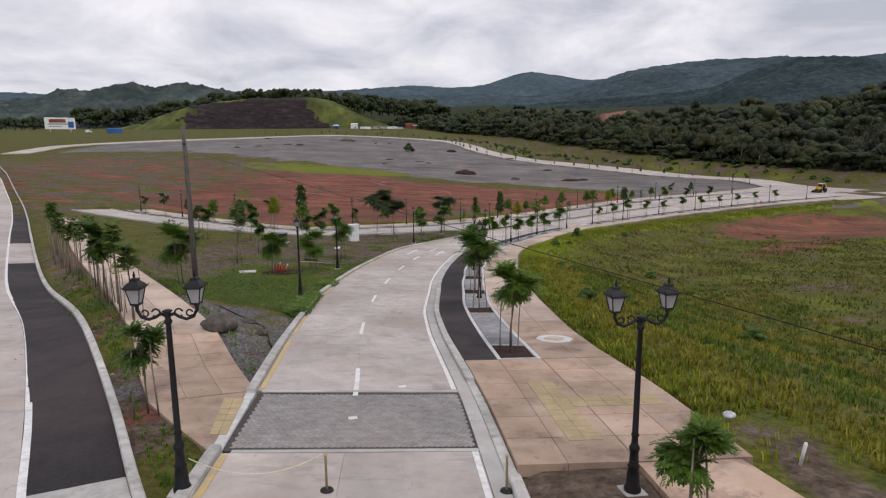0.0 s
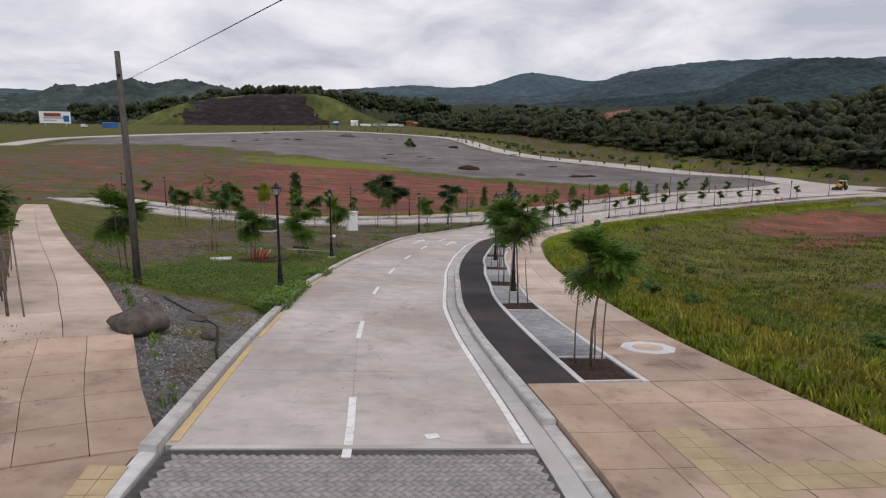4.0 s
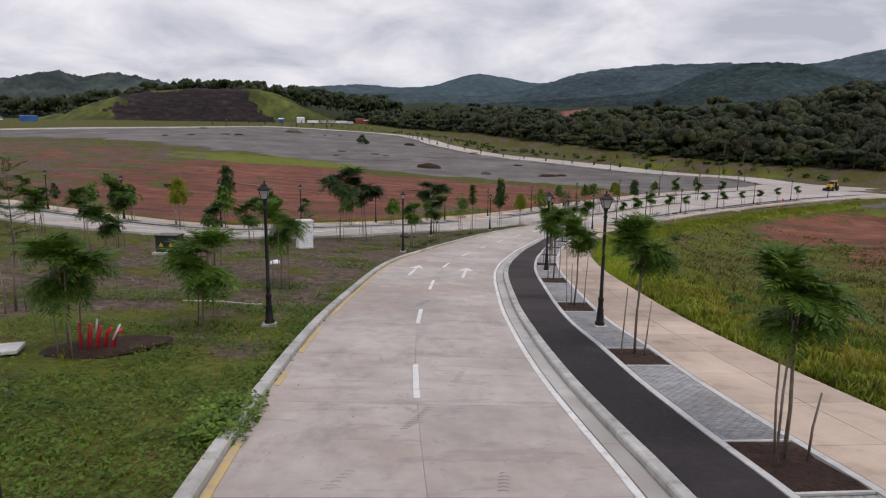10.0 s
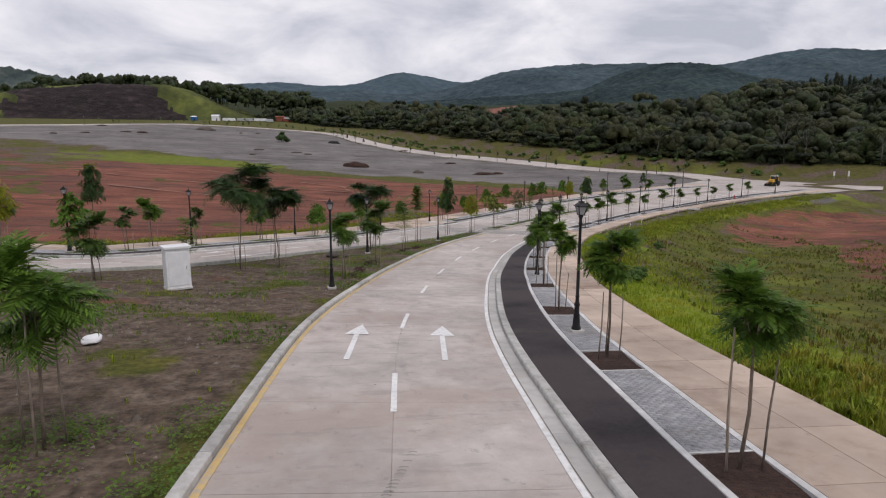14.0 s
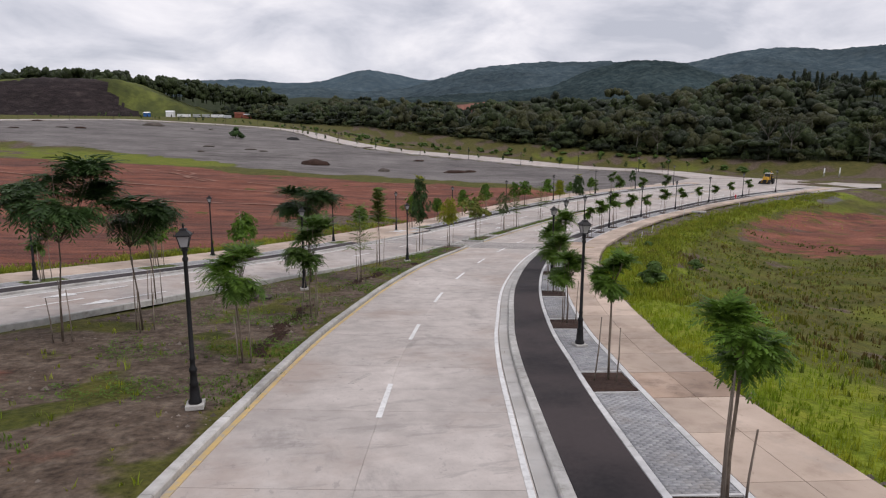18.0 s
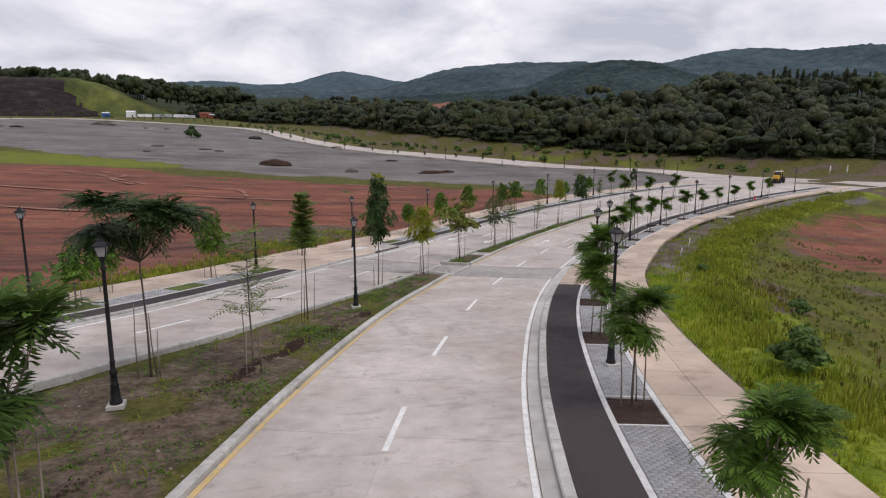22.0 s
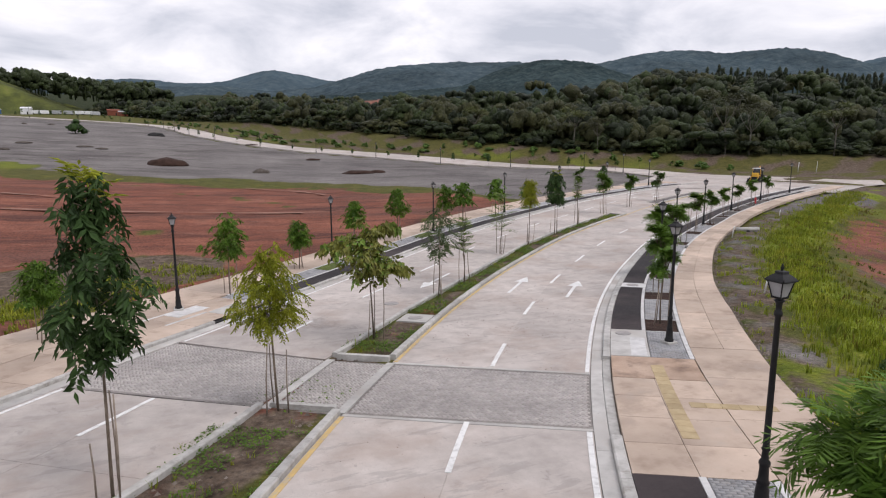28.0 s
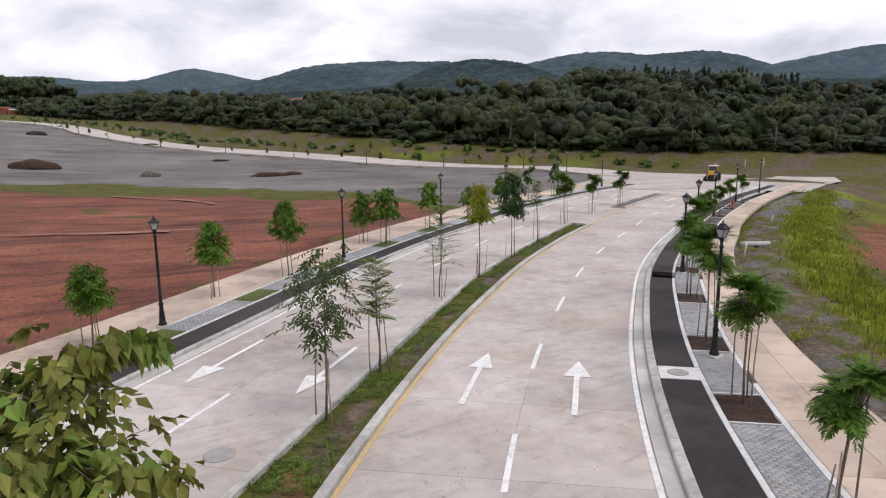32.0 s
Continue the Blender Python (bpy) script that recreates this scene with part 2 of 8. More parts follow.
M["machine"] = mat("yellow_machine_paint", [(0.3, (0.55, 0.30, 0.02)), (0.7, (0.68, 0.38, 0.03))], 6, 0.45, 0.05, spec=0.5)
M["green_box"] = mat("green_enamel", [(0.3, (0.012, 0.022, 0.014)), (0.7, (0.022, 0.036, 0.024))], 6, 0.4, 0.05, spec=0.5)
M["glass_dark"] = mat("dark_glass", [(0.3, (0.012, 0.014, 0.016)), (0.7, (0.02, 0.022, 0.025))], 3, 0.08, 0, spec=0.7)
M["blue"] = mat("blue_tarp", [(0.3, (0.02, 0.09, 0.28)), (0.7, (0.03, 0.13, 0.38))], 3, 0.6, 0.1)
M["rust"] = mat("rust_red_steel", [(0.3, (0.16, 0.05, 0.03)), (0.7, (0.26, 0.08, 0.05))], 5, 0.8, 0.2)
M["metal"] = mat("galvanised_metal", [(0.3, (0.38, 0.39, 0.40)), (0.7, (0.55, 0.56, 0.57))], 8, 0.45, 0.1, metal=0.8)
# the blue-grey cast of these hill colours is distance haze painted in
M["hill_far"] = mat("hazed_far_hill", [(0.3, (0.050, 0.078, 0.100)), (0.5, (0.070, 0.100, 0.120)), (0.72, (0.096, 0.128, 0.142))], 0.02, 1.0, 0.8, 0.05, 0.003, 0.18, dist=12, spec=0)
M["hill_mid"] = mat("hazed_wooded_hill", [(0.30, (0.038, 0.058, 0.072)), (0.46, (0.056, 0.080, 0.094)), (0.58, (0.074, 0.100, 0.112)), (0.74, (0.102, 0.130, 0.138))], 0.06, 1.0, 1.0, 0.11, 0.008, 0.25, dist=7, spec=0)
M["hill_near"] = mat("hazed_near_hill", [(0.30, (0.022, 0.036, 0.040)), (0.46, (0.036, 0.054, 0.058)), (0.58, (0.050, 0.070, 0.072)), (0.74, (0.072, 0.094, 0.090))], 0.10, 1.0, 1.0, 0.14, 0.010, 0.3, dist=7, spec=0)
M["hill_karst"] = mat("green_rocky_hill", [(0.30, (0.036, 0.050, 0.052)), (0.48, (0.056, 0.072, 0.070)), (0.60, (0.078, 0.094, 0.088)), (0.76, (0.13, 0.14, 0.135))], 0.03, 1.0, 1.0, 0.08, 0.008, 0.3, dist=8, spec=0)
M["mound_rock"] = mat("dark_cut_rock", [(0.3, (0.014, 0.010, 0.011)), (0.55, (0.034, 0.025, 0.026)), (0.8, (0.085, 0.066, 0.060))], 0.10, 0.95, 0.8, 0.5, 0.03, 0.25, dist=2, stretch=(1, 1, 3))


def stain(m, colour, scale, lo, hi, amount, stretch=(1, 1, 1), detail=5):
    """Lay a stain of its own noise shape over a material's colour."""
    n, l = m.node_tree.nodes, m.node_tree.links
    b = n["Principled BSDF"]
    under = b.inputs["Base Color"].links[0].from_socket
    co = n.new("ShaderNodeTexCoord")
    mp = n.new("ShaderNodeMapping"); mp.inputs["Scale"].default_value = stretch
    l.new(co.outputs["Object"], mp.inputs[0])
    t = n.new("ShaderNodeTexNoise"); t.inputs["Scale"].default_value = scale; t.inputs["Detail"].default_value = detail; t.inputs["Roughness"].default_value = 0.68
    l.new(mp.outputs[0], t.inputs["Vector"])
    r = n.new("ShaderNodeMapRange"); r.interpolation_type = "SMOOTHSTEP"
    r.inputs[1].default_value, r.inputs[2].default_value, r.inputs[3].default_value, r.inputs[4].default_value = lo, hi, 0, amount
    l.new(t.outputs["Fac"], r.inputs[0])
    x = n.new("ShaderNodeMixRGB"); x.inputs[2].default_value = (*colour, 1)
    l.new(r.outputs[0], x.inputs[0]); l.new(under, x.inputs[1]); l.new(x.outputs[0], b.inputs["Base Color"])


stain(M["concrete"], (0.36, 0.28, 0.235), 0.22, 0.46, 0.68, 0.55)
stain(M["concrete"], (0.20, 0.185, 0.175), 0.55, 0.56, 0.72, 0.5, (1.0, 0.45, 1), 8)
stain(M["concrete"], (0.55, 0.535, 0.52), 0.9, 0.60, 0.74, 0.2, detail=8)
stain(M["concrete"], (0.235, 0.215, 0.205), 2.6, 0.61, 0.66, 0.40, (1.0, 0.6, 1), 10)
stain(M["concrete"], (0.30, 0.285, 0.275), 7.0, 0.60, 0.70, 0.35, (1.6, 0.35, 1), 8)
stain(M["concrete"], (0.25, 0.232, 0.22), 1.0, 0.56, 0.62, 0.35, (0.5, 1.9, 1), 10)
stain(M["concrete"], (0.30, 0.28, 0.265), 22.0, 0.54, 0.70, 0.32, (1, 0.6, 1), 6)
stain(M["walk_damp"], (0.16, 0.11, 0.085), 14.0, 0.56, 0.70, 0.3, detail=6)
stain(M["walk"], (0.34, 0.265, 0.21), 16.0, 0.56, 0.72, 0.25, detail=6)
stain(M["gutter"], (0.30, 0.26, 0.225), 0.5, 0.46, 0.66, 0.6, detail=7)
stain(M["kerb"], (0.17, 0.145, 0.12), 1.6, 0.54, 0.72, 0.6, detail=7)
stain(M["walk"], (0.20, 0.145, 0.11), 0.30, 0.55, 0.70, 0.55, detail=8)
stain(M["walk"], (0.58, 0.51, 0.45), 0.6, 0.56, 0.74, 0.4, detail=7)
stain(M["walk_damp"], (0.15, 0.10, 0.075), 0.45, 0.50, 0.64, 0.65, detail=8)
stain(M["walk"], (0.24, 0.18, 0.14), 3.2, 0.62, 0.68, 0.4, detail=10)
stain(M["walk_damp"], (0.12, 0.08, 0.06), 3.0, 0.60, 0.66, 0.45, detail=10)
stain(M["asphalt"], (0.075, 0.058, 0.058), 0.12, 0.42, 0.62, 0.6, detail=6)
stain(M["asphalt"], (0.12, 0.098, 0.088), 0.3, 0.56, 0.74, 0.35, detail=9)
stain(M["paver"], (0.30, 0.27, 0.235), 0.5, 0.5, 0.7, 0.5)
stain(M["paver_dark"], (0.28, 0.25, 0.22), 0.4, 0.5, 0.7, 0.5)


# ---- mesh helpers ----
def mesh_from(name, verts, faces, material=None, smooth=False):
    me = bpy.data.meshes.new(name)
    me.from_pydata([tuple(map(float, v)) for v in verts], [], [tuple(map(int, f)) for f in faces])
    for mm in (material if isinstance(material, (list, tuple)) else [material]):
        if mm:
            me.materials.append(mm)
    if smooth:
        me.polygons.foreach_set("use_smooth", [True] * len(me.polygons))
    me.update()
    return me


def quick_mesh(name, verts, quads, material):
    """Large joined meshes of quads or triangles from arrays."""
    verts, quads = np.asarray(verts, np.float32), np.asarray(quads, np.int32)
    me = bpy.data.meshes.new(name)
    k = quads.shape[1]
    me.vertices.add(len(verts)); me.vertices.foreach_set("co", verts.ravel())
    me.loops.add(quads.size); me.loops.foreach_set("vertex_index", quads.ravel())
    me.polygons.add(len(quads)); me.polygons.foreach_set("loop_start", np.arange(0, quads.size, k, dtype=np.int32))
    me.update(calc_edges=True)
    me.materials.append(material)
    return me


def part(name, me, parent, label="", loc=None):
    ob = new(name, me)
    ob.parent = parent
    if loc is not None:
        ob.location = loc
    if label:
        ob["label"] = label
    return ob


def bm_mesh(name, bm, material, smooth=False):
    me = bpy.data.meshes.new(name)
    bm.to_mesh(me); bm.free()
    if material:
        me.materials.append(material)
    if smooth:
        me.polygons.foreach_set("use_smooth", [True] * len(me.polygons))
    return me


def box_mesh(name, sx, sy, sz, material, bevel=0.0, z0=0.0, taper=1.0):
    bm = bmesh.new()
    bmesh.ops.create_cube(bm, size=1)
    for v in bm.verts:
        k = taper if v.co.z > 0 else 1.0
        v.co = Vector((v.co.x * sx * k, v.co.y * sy * k, (v.co.z + 0.5) * sz + z0))
    if bevel:
        bmesh.ops.bevel(bm, geom=bm.edges[:], offset=bevel, segments=2, affect="EDGES", profile=0.6)
    return bm_mesh(name, bm, material)


def lathe(name, profile, material, n=14, smooth=True):
    """A turned form from (radius, height) rows."""
    verts, faces = [], []
    for r, z in profile:
        for k in range(n):
            a = 2 * math.pi * k / n
            verts.append((r * math.cos(a), r * math.sin(a), z))
    for i in range(len(profile) - 1):
        for k in range(n):
            faces.append((i * n + k, i * n + (k + 1) % n, (i + 1) * n + (k + 1) % n, (i + 1) * n + k))
    faces.append(tuple(range(n - 1, -1, -1)))
    faces.append(tuple((len(profile) - 1) * n + k for k in range(n)))
    return mesh_from(name, verts, faces, material, smooth)


def tube(points, radii, n=7):
    """Verts and quads of a tapered tube along points."""
    pts = [Vector(p) for p in points]
    verts, faces = [], []
    for i, p in enumerate(pts):
        d = (pts[min(i + 1, len(pts) - 1)] - pts[max(i - 1, 0)]).normalized()
        side = d.cross(Vector((0.3, 0.9, 0.1))).normalized()
        up = side.cross(d)
        for k in range(n):
            a = 2 * math.pi * k / n
            verts.append(p + (side * math.cos(a) + up * math.sin(a)) * radii[i])
    for i in range(len(pts) - 1):
        for k in range(n):
            faces.append((i * n + k, i * n + (k + 1) % n, (i + 1) * n + (k + 1) % n, (i + 1) * n + k))
    base = len(pts) - 1
    faces.append(tuple(base * n + k for k in range(n)))
    faces.append(tuple(range(n - 1, -1, -1)))
    return verts, faces


def merged(pieces):
    verts, faces = [], []
    for v, f in pieces:
        o = len(verts)
        verts += list(v)
        faces += [tuple(i + o for i in q) for q in f]
    return verts, faces


# ---- the lie of the land ----
PROFILE = np.array([(-900, 16), (-400, 10), (-60, 4.5), (0, 2.0), (12, 1.25), (20, 0.62), (30, -0.45), (39, -1.45), (48.5, -2.32), (57, -3.0), (64.5, -3.5), (70, -3.85), (80, -4.95), (88, -5.75),
                    (100, -6.6), (105, -6.85), (113, -7.5), (121, -7.92), (134, -8.6), (150, -8.75), (163, -8.5), (180, -7.8), (220, -7.2), (266, -6.3), (300, -3), (344, 0.5), (400, 4), (440, 6.5), (680, 17), (1000, 30), (4000, 60)], float)


def smooth01(a, b, v):
    t = np.clip((v - a) / (b - a), 0, 1)
    return t * t * (3 - 2 * t)


class Path:
    """A smooth line in plan, by arc length; offsets are to its right."""

    def __init__(self, pts):
        p = np.array(pts, float)
        e = np.vstack([2 * p[0] - p[1], p, 2 * p[-1] - p[-2]])
        out = []
        for i in range(1, len(e) - 2):
            for u in np.linspace(0, 1, 12, endpoint=False):
                a, b, c, d = e[i - 1], e[i], e[i + 1], e[i + 2]
                out.append(0.5 * (2 * b + (c - a) * u + (2 * a - 5 * b + 4 * c - d) * u**2 + (3 * b - a - 3 * c + d) * u**3))
        out.append(p[-1])
        out = np.array(out)
        s = np.r_[0, np.cumsum(np.hypot(*np.diff(out, axis=0).T))]
        self.length = s[-1]
        self.s = np.linspace(0, s[-1], int(s[-1] / 1.0) + 1)
        self.xy = np.stack([np.interp(self.s, s, out[:, k]) for k in (0, 1)], 1)
        d = np.gradient(self.xy, axis=0)
        self.tan = d / np.hypot(*d.T)[:, None]

    shift = None

    def at(self, s, off=0.0):
        s, off = np.broadcast_arrays(np.asarray(s, float), np.asarray(off, float))
        if self.shift:
            off = off + self.shift(s, off)
        x, y = (np.interp(s, self.s, self.xy[:, k]) for k in (0, 1))
        tx, ty = (np.interp(s, self.s, self.tan[:, k]) for k in (0, 1))
        return np.stack([x + ty * off, y - tx * off], -1)

    def yaw(self, s):
        return math.degrees(math.atan2(-np.interp(s, self.s, self.tan[:, 0]), np.interp(s, self.s, self.tan[:, 1])))

    def locate(self, x, y):
        x, y = np.atleast_1d(np.asarray(x, float)), np.atleast_1d(np.asarray(y, float))
        s, off = np.zeros(len(x)), np.zeros(len(x))
        for i in range(0, len(x), 4000):
            dx, dy = x[i:i + 4000, None] - self.xy[None, :, 0], y[i:i + 4000, None] - self.xy[None, :, 1]
            k = (dx * dx + dy * dy).argmin(1)
            r = np.arange(len(k))
            t = self.tan[k]
            along = dx[r, k] * t[:, 0] + dy[r, k] * t[:, 1]
            s[i:i + 4000] = self.s[k] + along
            side = dx[r, k] * t[:, 1] - dy[r, k] * t[:, 0]
            dist = np.hypot(dx[r, k], dy[r, k])
            off[i:i + 4000] = np.where(np.abs(along) < 1.5, side, np.sign(side) * dist)
        return s, off


MAIN = Path([(-0.9, -12), (-1.6, 0), (-2.2, 10), (-2.9, 19.4), (-3.65, 27.6), (-4.15, 36), (-4.15, 44.5), (-3.72, 52.9), (-2.78, 61), (-1.45, 69.8), (0.95, 79.5), (3.65, 88.3),
             (7.4, 97.5), (10.6, 104), (14.6, 111.2), (18.8, 117.8), (23.3, 124), (28.4, 130.3), (33.8, 136.2), (39.5, 141.7), (47.5, 148.7), (56, 154.9), (63.1, 159.4),
             (70.8, 164.3), (81.8, 170.2), (94, 176), (108, 181.5), (122, 187)])
# stations: the marks and planters of the first stretch stand a little further on than their numbers
MAIN.s = np.interp(MAIN.s, *(lambda st: (st + np.interp(st, [34, 44, 50, 58, 64, 69], [2.3, 1.9, 1.0, 0.7, 0.3, 0]), st))(np.linspace(-12, 300, 3000)))


def on(y):
    """The same for things placed in plan."""
    return y + float(np.interp(y, [24, 32, 37, 46, 52, 57], [2.3, 1.8, 0.75, 0.6, 0.2, 0]))


FAR_START = [(-71, 123), (-60, 113), (-50, 105.5), (-41, 99), (-33, 93.8), (-26, 91.2), (-20, 90.7), (-14.8, 93.2), (-10.2, 98.2), (-6.0, 103.3), (-2.8, 107.0), (0.8, 111.4), (5.9, 118.4), (10.2, 124.2), (15.5, 130.6)]
FAR = Path(FAR_START + [tuple(MAIN.at(s, -9.2)) for s in np.arange(167, MAIN.length - 12, 9.0)])


def hat(v, a, b, c, d):
    return np.clip(np.minimum((v - a) / (b - a), (d - v) / (d - c)), 0, 1)


def main_shift(s, off):
    """The carriageway widens through the bend."""
    w0 = np.interp(s, [30, 38, 50, 60, 69, 76, 92, 101, 110, 117, 126, 134, 142, 170], [0.1, -0.08, -0.13, -0.17, -0.21, -0.13, 0.13, 0.22, 0.14, 0.06, 0, -0.06, -0.11, -0.08])
    w1 = np.interp(s, [28, 33, 38, 44, 48, 53, 58, 65, 70, 76, 85, 92, 98, 105, 109, 115, 122, 133, 141, 150, 170],
                   [-0.15, -0.25, -0.35, -0.35, -0.22, -0.11, -0.17, -0.12, -0.16, -0.13, 0.06, 0.25, 0.35, 0.4, 0.31, 0.2, 0.06, -0.05, -0.1, -0.07, 0.05])
    w2 = np.interp(s, [28, 38, 44, 48, 52, 58, 62, 66, 70, 80, 92, 97, 104, 108, 115, 120, 127, 134, 142, 150, 160, 240],
                   [-0.6, -0.55, -0.48, -0.42, -0.25, -0.22, -0.1, -0.24, -0.2, 0, 0.2, 0.36, 0.27, 0.17, 0.03, -0.15, -0.22, -0.22, -0.42, -0.35, -0.38, -0.2])
    return w0 * hat(off, -3, -0.2, 0.2, 3.2) + w1 * hat(off, 0.2, 3.2, 4.1, 5.7) + w2 * hat(off, 4.1, 5.7, 7.3, 9.2)


def far_shift(s, off):
    mid = np.interp(s, [60, 72, 82, 93, 104, 110, 116, 122, 130], [0, -0.5, -0.2, 0.3, 0.7, 0.65, 0.4, 0, -0.1])
    grow = np.interp(s, [90, 105, 240], [0, 1, 1])
    return mid + grow * (0.35 * np.clip(off - 0.2, 0, 1) - 0.42 * np.clip(-0.2 - off, 0, 1))


SIDE = Path([(x, on(y)) for x, y in [(4.0, -4), (-1.1, 3.4), (-5.9, 10.6), (-9.6, 16.4), (-16.4, 26.4), (-23.7, 37.1), (-33, 50.7), (-48.2, 73.1), (-65.9, 98.9), (-90, 133), (-125, 180), (-165, 233), (-215, 300), (-300, 415)]])
LEFT_WALK = Path([(x, on(y)) for x, y in [(-5.6, 14.0), (-7.1, 16.6), (-8.45, 18.8), (-10.2, 22.0), (-12.2, 25.15), (-16.15, 31.6), (-28.1, 50.5), (-43.1, 73.2), (-60, 99)]])
WOODS = Path([(345, 70), (262, 170), (215, 210), (190, 226), (168, 240), (148, 262), (126, 287), (108, 312), (94, 345), (82, 385), (58, 465), (20, 565), (-30, 700), (-62, 775)])
LOOP = Path([(118, 205), (122, 238), (114, 253), (91, 279), (63, 308), (38, 336), (24, 370), (17, 405), (4, 436), (-25, 452), (-70, 452), (-125, 416), (-175, 385), (-206, 345), (-205, 300)])


MAIN.shift, FAR.shift = main_shift, far_shift


def smooth_profile(y):
    return sum(np.interp(y + d, PROFILE[:, 0], PROFILE[:, 1]) for d in (-7, -3.5, 0, 3.5, 7)) / 5


def land(x, y):
    """Height of the ground."""
    x, y = np.atleast_1d(np.asarray(x, float)), np.atleast_1d(np.asarray(y, float))
    u = -x + 0.1 * (y - 60 + np.sqrt((y - 60) ** 2 + 36))
    rise = 0.05 * np.minimum(0.5 * (u + np.sqrt(u * u + 16)), 160)
    s, off = MAIN.locate(x, y)
    past = smooth01(MAIN.length + 30, MAIN.length + 5, s) * smooth01(-10, 5, s + 12)
    dip = -3.0 * smooth01(11.2, 28, off) * np.clip(past, 0, 1)
    _, w = WOODS.locate(x, y)
    near = np.clip(smooth01(5, 60, x), 0, 1)
    ws, wo = LEFT_WALK.locate(x, y)
    bank = 0.72 * smooth01(4.2, 1.7, np.abs(wo)) * smooth01(1, 13, ws) * smooth01(105, 80, ws) * smooth01(-2.95, -3.7, off)
    return smooth_profile(y) + rise + dip + bank + 4 * smooth01(-20, 2, w) * near + (31 - 3 * smooth01(60, 220, x)) * smooth01(0, 330, w)


def place(path, s, off, z=0.0):
    p = path.at(s, off)
    return float(p[0]), float(p[1]), float(land(p[0], p[1])[0]) + z


def band(path, a, b, s0, s1, z, depth=0.3, step=2.5, bevel=0.0):
    """Verts and faces of a slab between offsets a and b along a path, with sides."""
    n = max(1, int(round((s1 - s0) / step)))
    s = np.linspace(s0, s1, n + 1)
    A, B = path.at(s, a(s) if callable(a) else a), path.at(s, b(s) if callable(b) else b)
    za, zb = land(A[:, 0], A[:, 1]) + z, land(B[:, 0], B[:, 1]) + z
    verts, faces = [], []
    for i in range(n + 1):
        if bevel:
            e = (B[i] - A[i]) / (np.hypot(*(B[i] - A[i])) + 1e-9) * bevel
            verts += [(*A[i], za[i] - depth), (*A[i], za[i] - bevel), (*(A[i] + e), za[i]), (*(B[i] - e), zb[i]), (*B[i], zb[i] - bevel), (*B[i], zb[i] - depth)]
        else:
            verts += [(*A[i], za[i] - depth), (*A[i], za[i]), (*B[i], zb[i]), (*B[i], zb[i] - depth)]
    k = 6 if bevel else 4
    for i in range(n):
        for j in range(k - 1):
            faces.append((i * k + j + 1, (i + 1) * k + j + 1, (i + 1) * k + j, i * k + j))
    faces.append(tuple(reversed(range(k))))
    faces.append(tuple(range(n * k, n * k + k)))
    return verts, faces


def structure(name, label, category="ground"):
    return tagged(new(name), label, category, kind="structure")


# ---- ground ----
def graded(lo, hi, step, grow, end_lo, end_hi):
    a = list(np.arange(lo, hi + 0.01, step))
    d = step
    while a[-1] < end_hi:
        d *= grow
        a.append(a[-1] + d)
    d = step
    while a[0] > end_lo:
        d *= grow
        a.insert(0, a[0] - d)
    return np.array(a)


def fbm(x, y, scale, seed=0.0, octaves=4):
    """Cheap band-limited noise in plan, about -1 to 1."""
    out, amp, rng = np.zeros(len(x)), 1.0, np.random.RandomState(int(seed) + 11)
    f = 1.0 / scale
    for _ in range(octaves):
        for _ in range(3):
            a, p = rng.uniform(0, 6.283), rng.uniform(0, 6.283)
            q = rng.uniform(0.75, 1.35)
            out += amp * np.sin((x * math.cos(a) + y * math.sin(a)) * f * q * 6.283 + p + 1.3 * np.sin((x * math.sin(a) - y * math.cos(a)) * f * 3.1 + p * 2))
        amp *= 0.55
        f *= 2.1
    return out / 4.5


def ellipse(x, y, cx, cy, rx, ry, turn=0.0):
    c, s = math.cos(radians(turn)), math.sin(radians(turn))
    u, v = (x - cx) * c + (y - cy) * s, -(x - cx) * s + (y - cy) * c
    return smooth01(1.25, 0.75, np.sqrt((u / rx) ** 2 + (v / ry) ** 2))


gx, gy = graded(-48, 72, 1.0, 1.055, -3200, 3200), graded(-8, 176, 1.0, 1.05, -500, 4300)
GX, GY = (a.ravel() for a in np.meshgrid(gx, gy, indexing="ij"))
g_s, g_off = MAIN.locate(GX, GY)
f_s, f_off = FAR.locate(GX, GY)
l_s, l_off = SIDE.locate(GX, GY)
k_s, k_off = LOOP.locate(GX, GY)
w_s, w_off = WOODS.locate(GX, GY)
k2_s, k2_off = LEFT_WALK.locate(GX, GY)
GZ = land(GX, GY)


def inside(s, off, lo, hi, length, soft=0.5):
    """1 inside a strip along a path."""
    return smooth01(lo, lo + soft, off) * smooth01(hi, hi - soft, off) * (s > -2) * (s < length + 2)


on_main = np.maximum(inside(g_s, g_off, -3.4, 4.2, MAIN.length), inside(g_s, g_off, 3.0, 9.6, MAIN.length) * (g_s > 25.0))
on_main = np.maximum(on_main, inside(g_s, g_off, 7.0, 9.7, MAIN.length) * (g_s < 25))
on_far = inside(f_s, f_off, -9.9, 3.4, FAR.length)
on_side = inside(l_s, l_off, -16, 0.0, SIDE.length)
on_loop = inside(k_s, k_off, -7.5, 7.5, LOOP.length)
on_walk = inside(k2_s, k2_off, -1.5, 1.5, LEFT_WALK.length)
paved = np.clip(on_main + on_far + on_side + on_loop + 0.35 * on_walk * (k2_s > 3.4), 0, 1)
rough_land = fbm(GX, GY, 9, 3) * 0.10 + fbm(GX, GY, 2.6, 5, 2) * 0.04
near_edge = smooth01(10.2, 13, g_off) + smooth01(-3.9, -5.2, g_off)
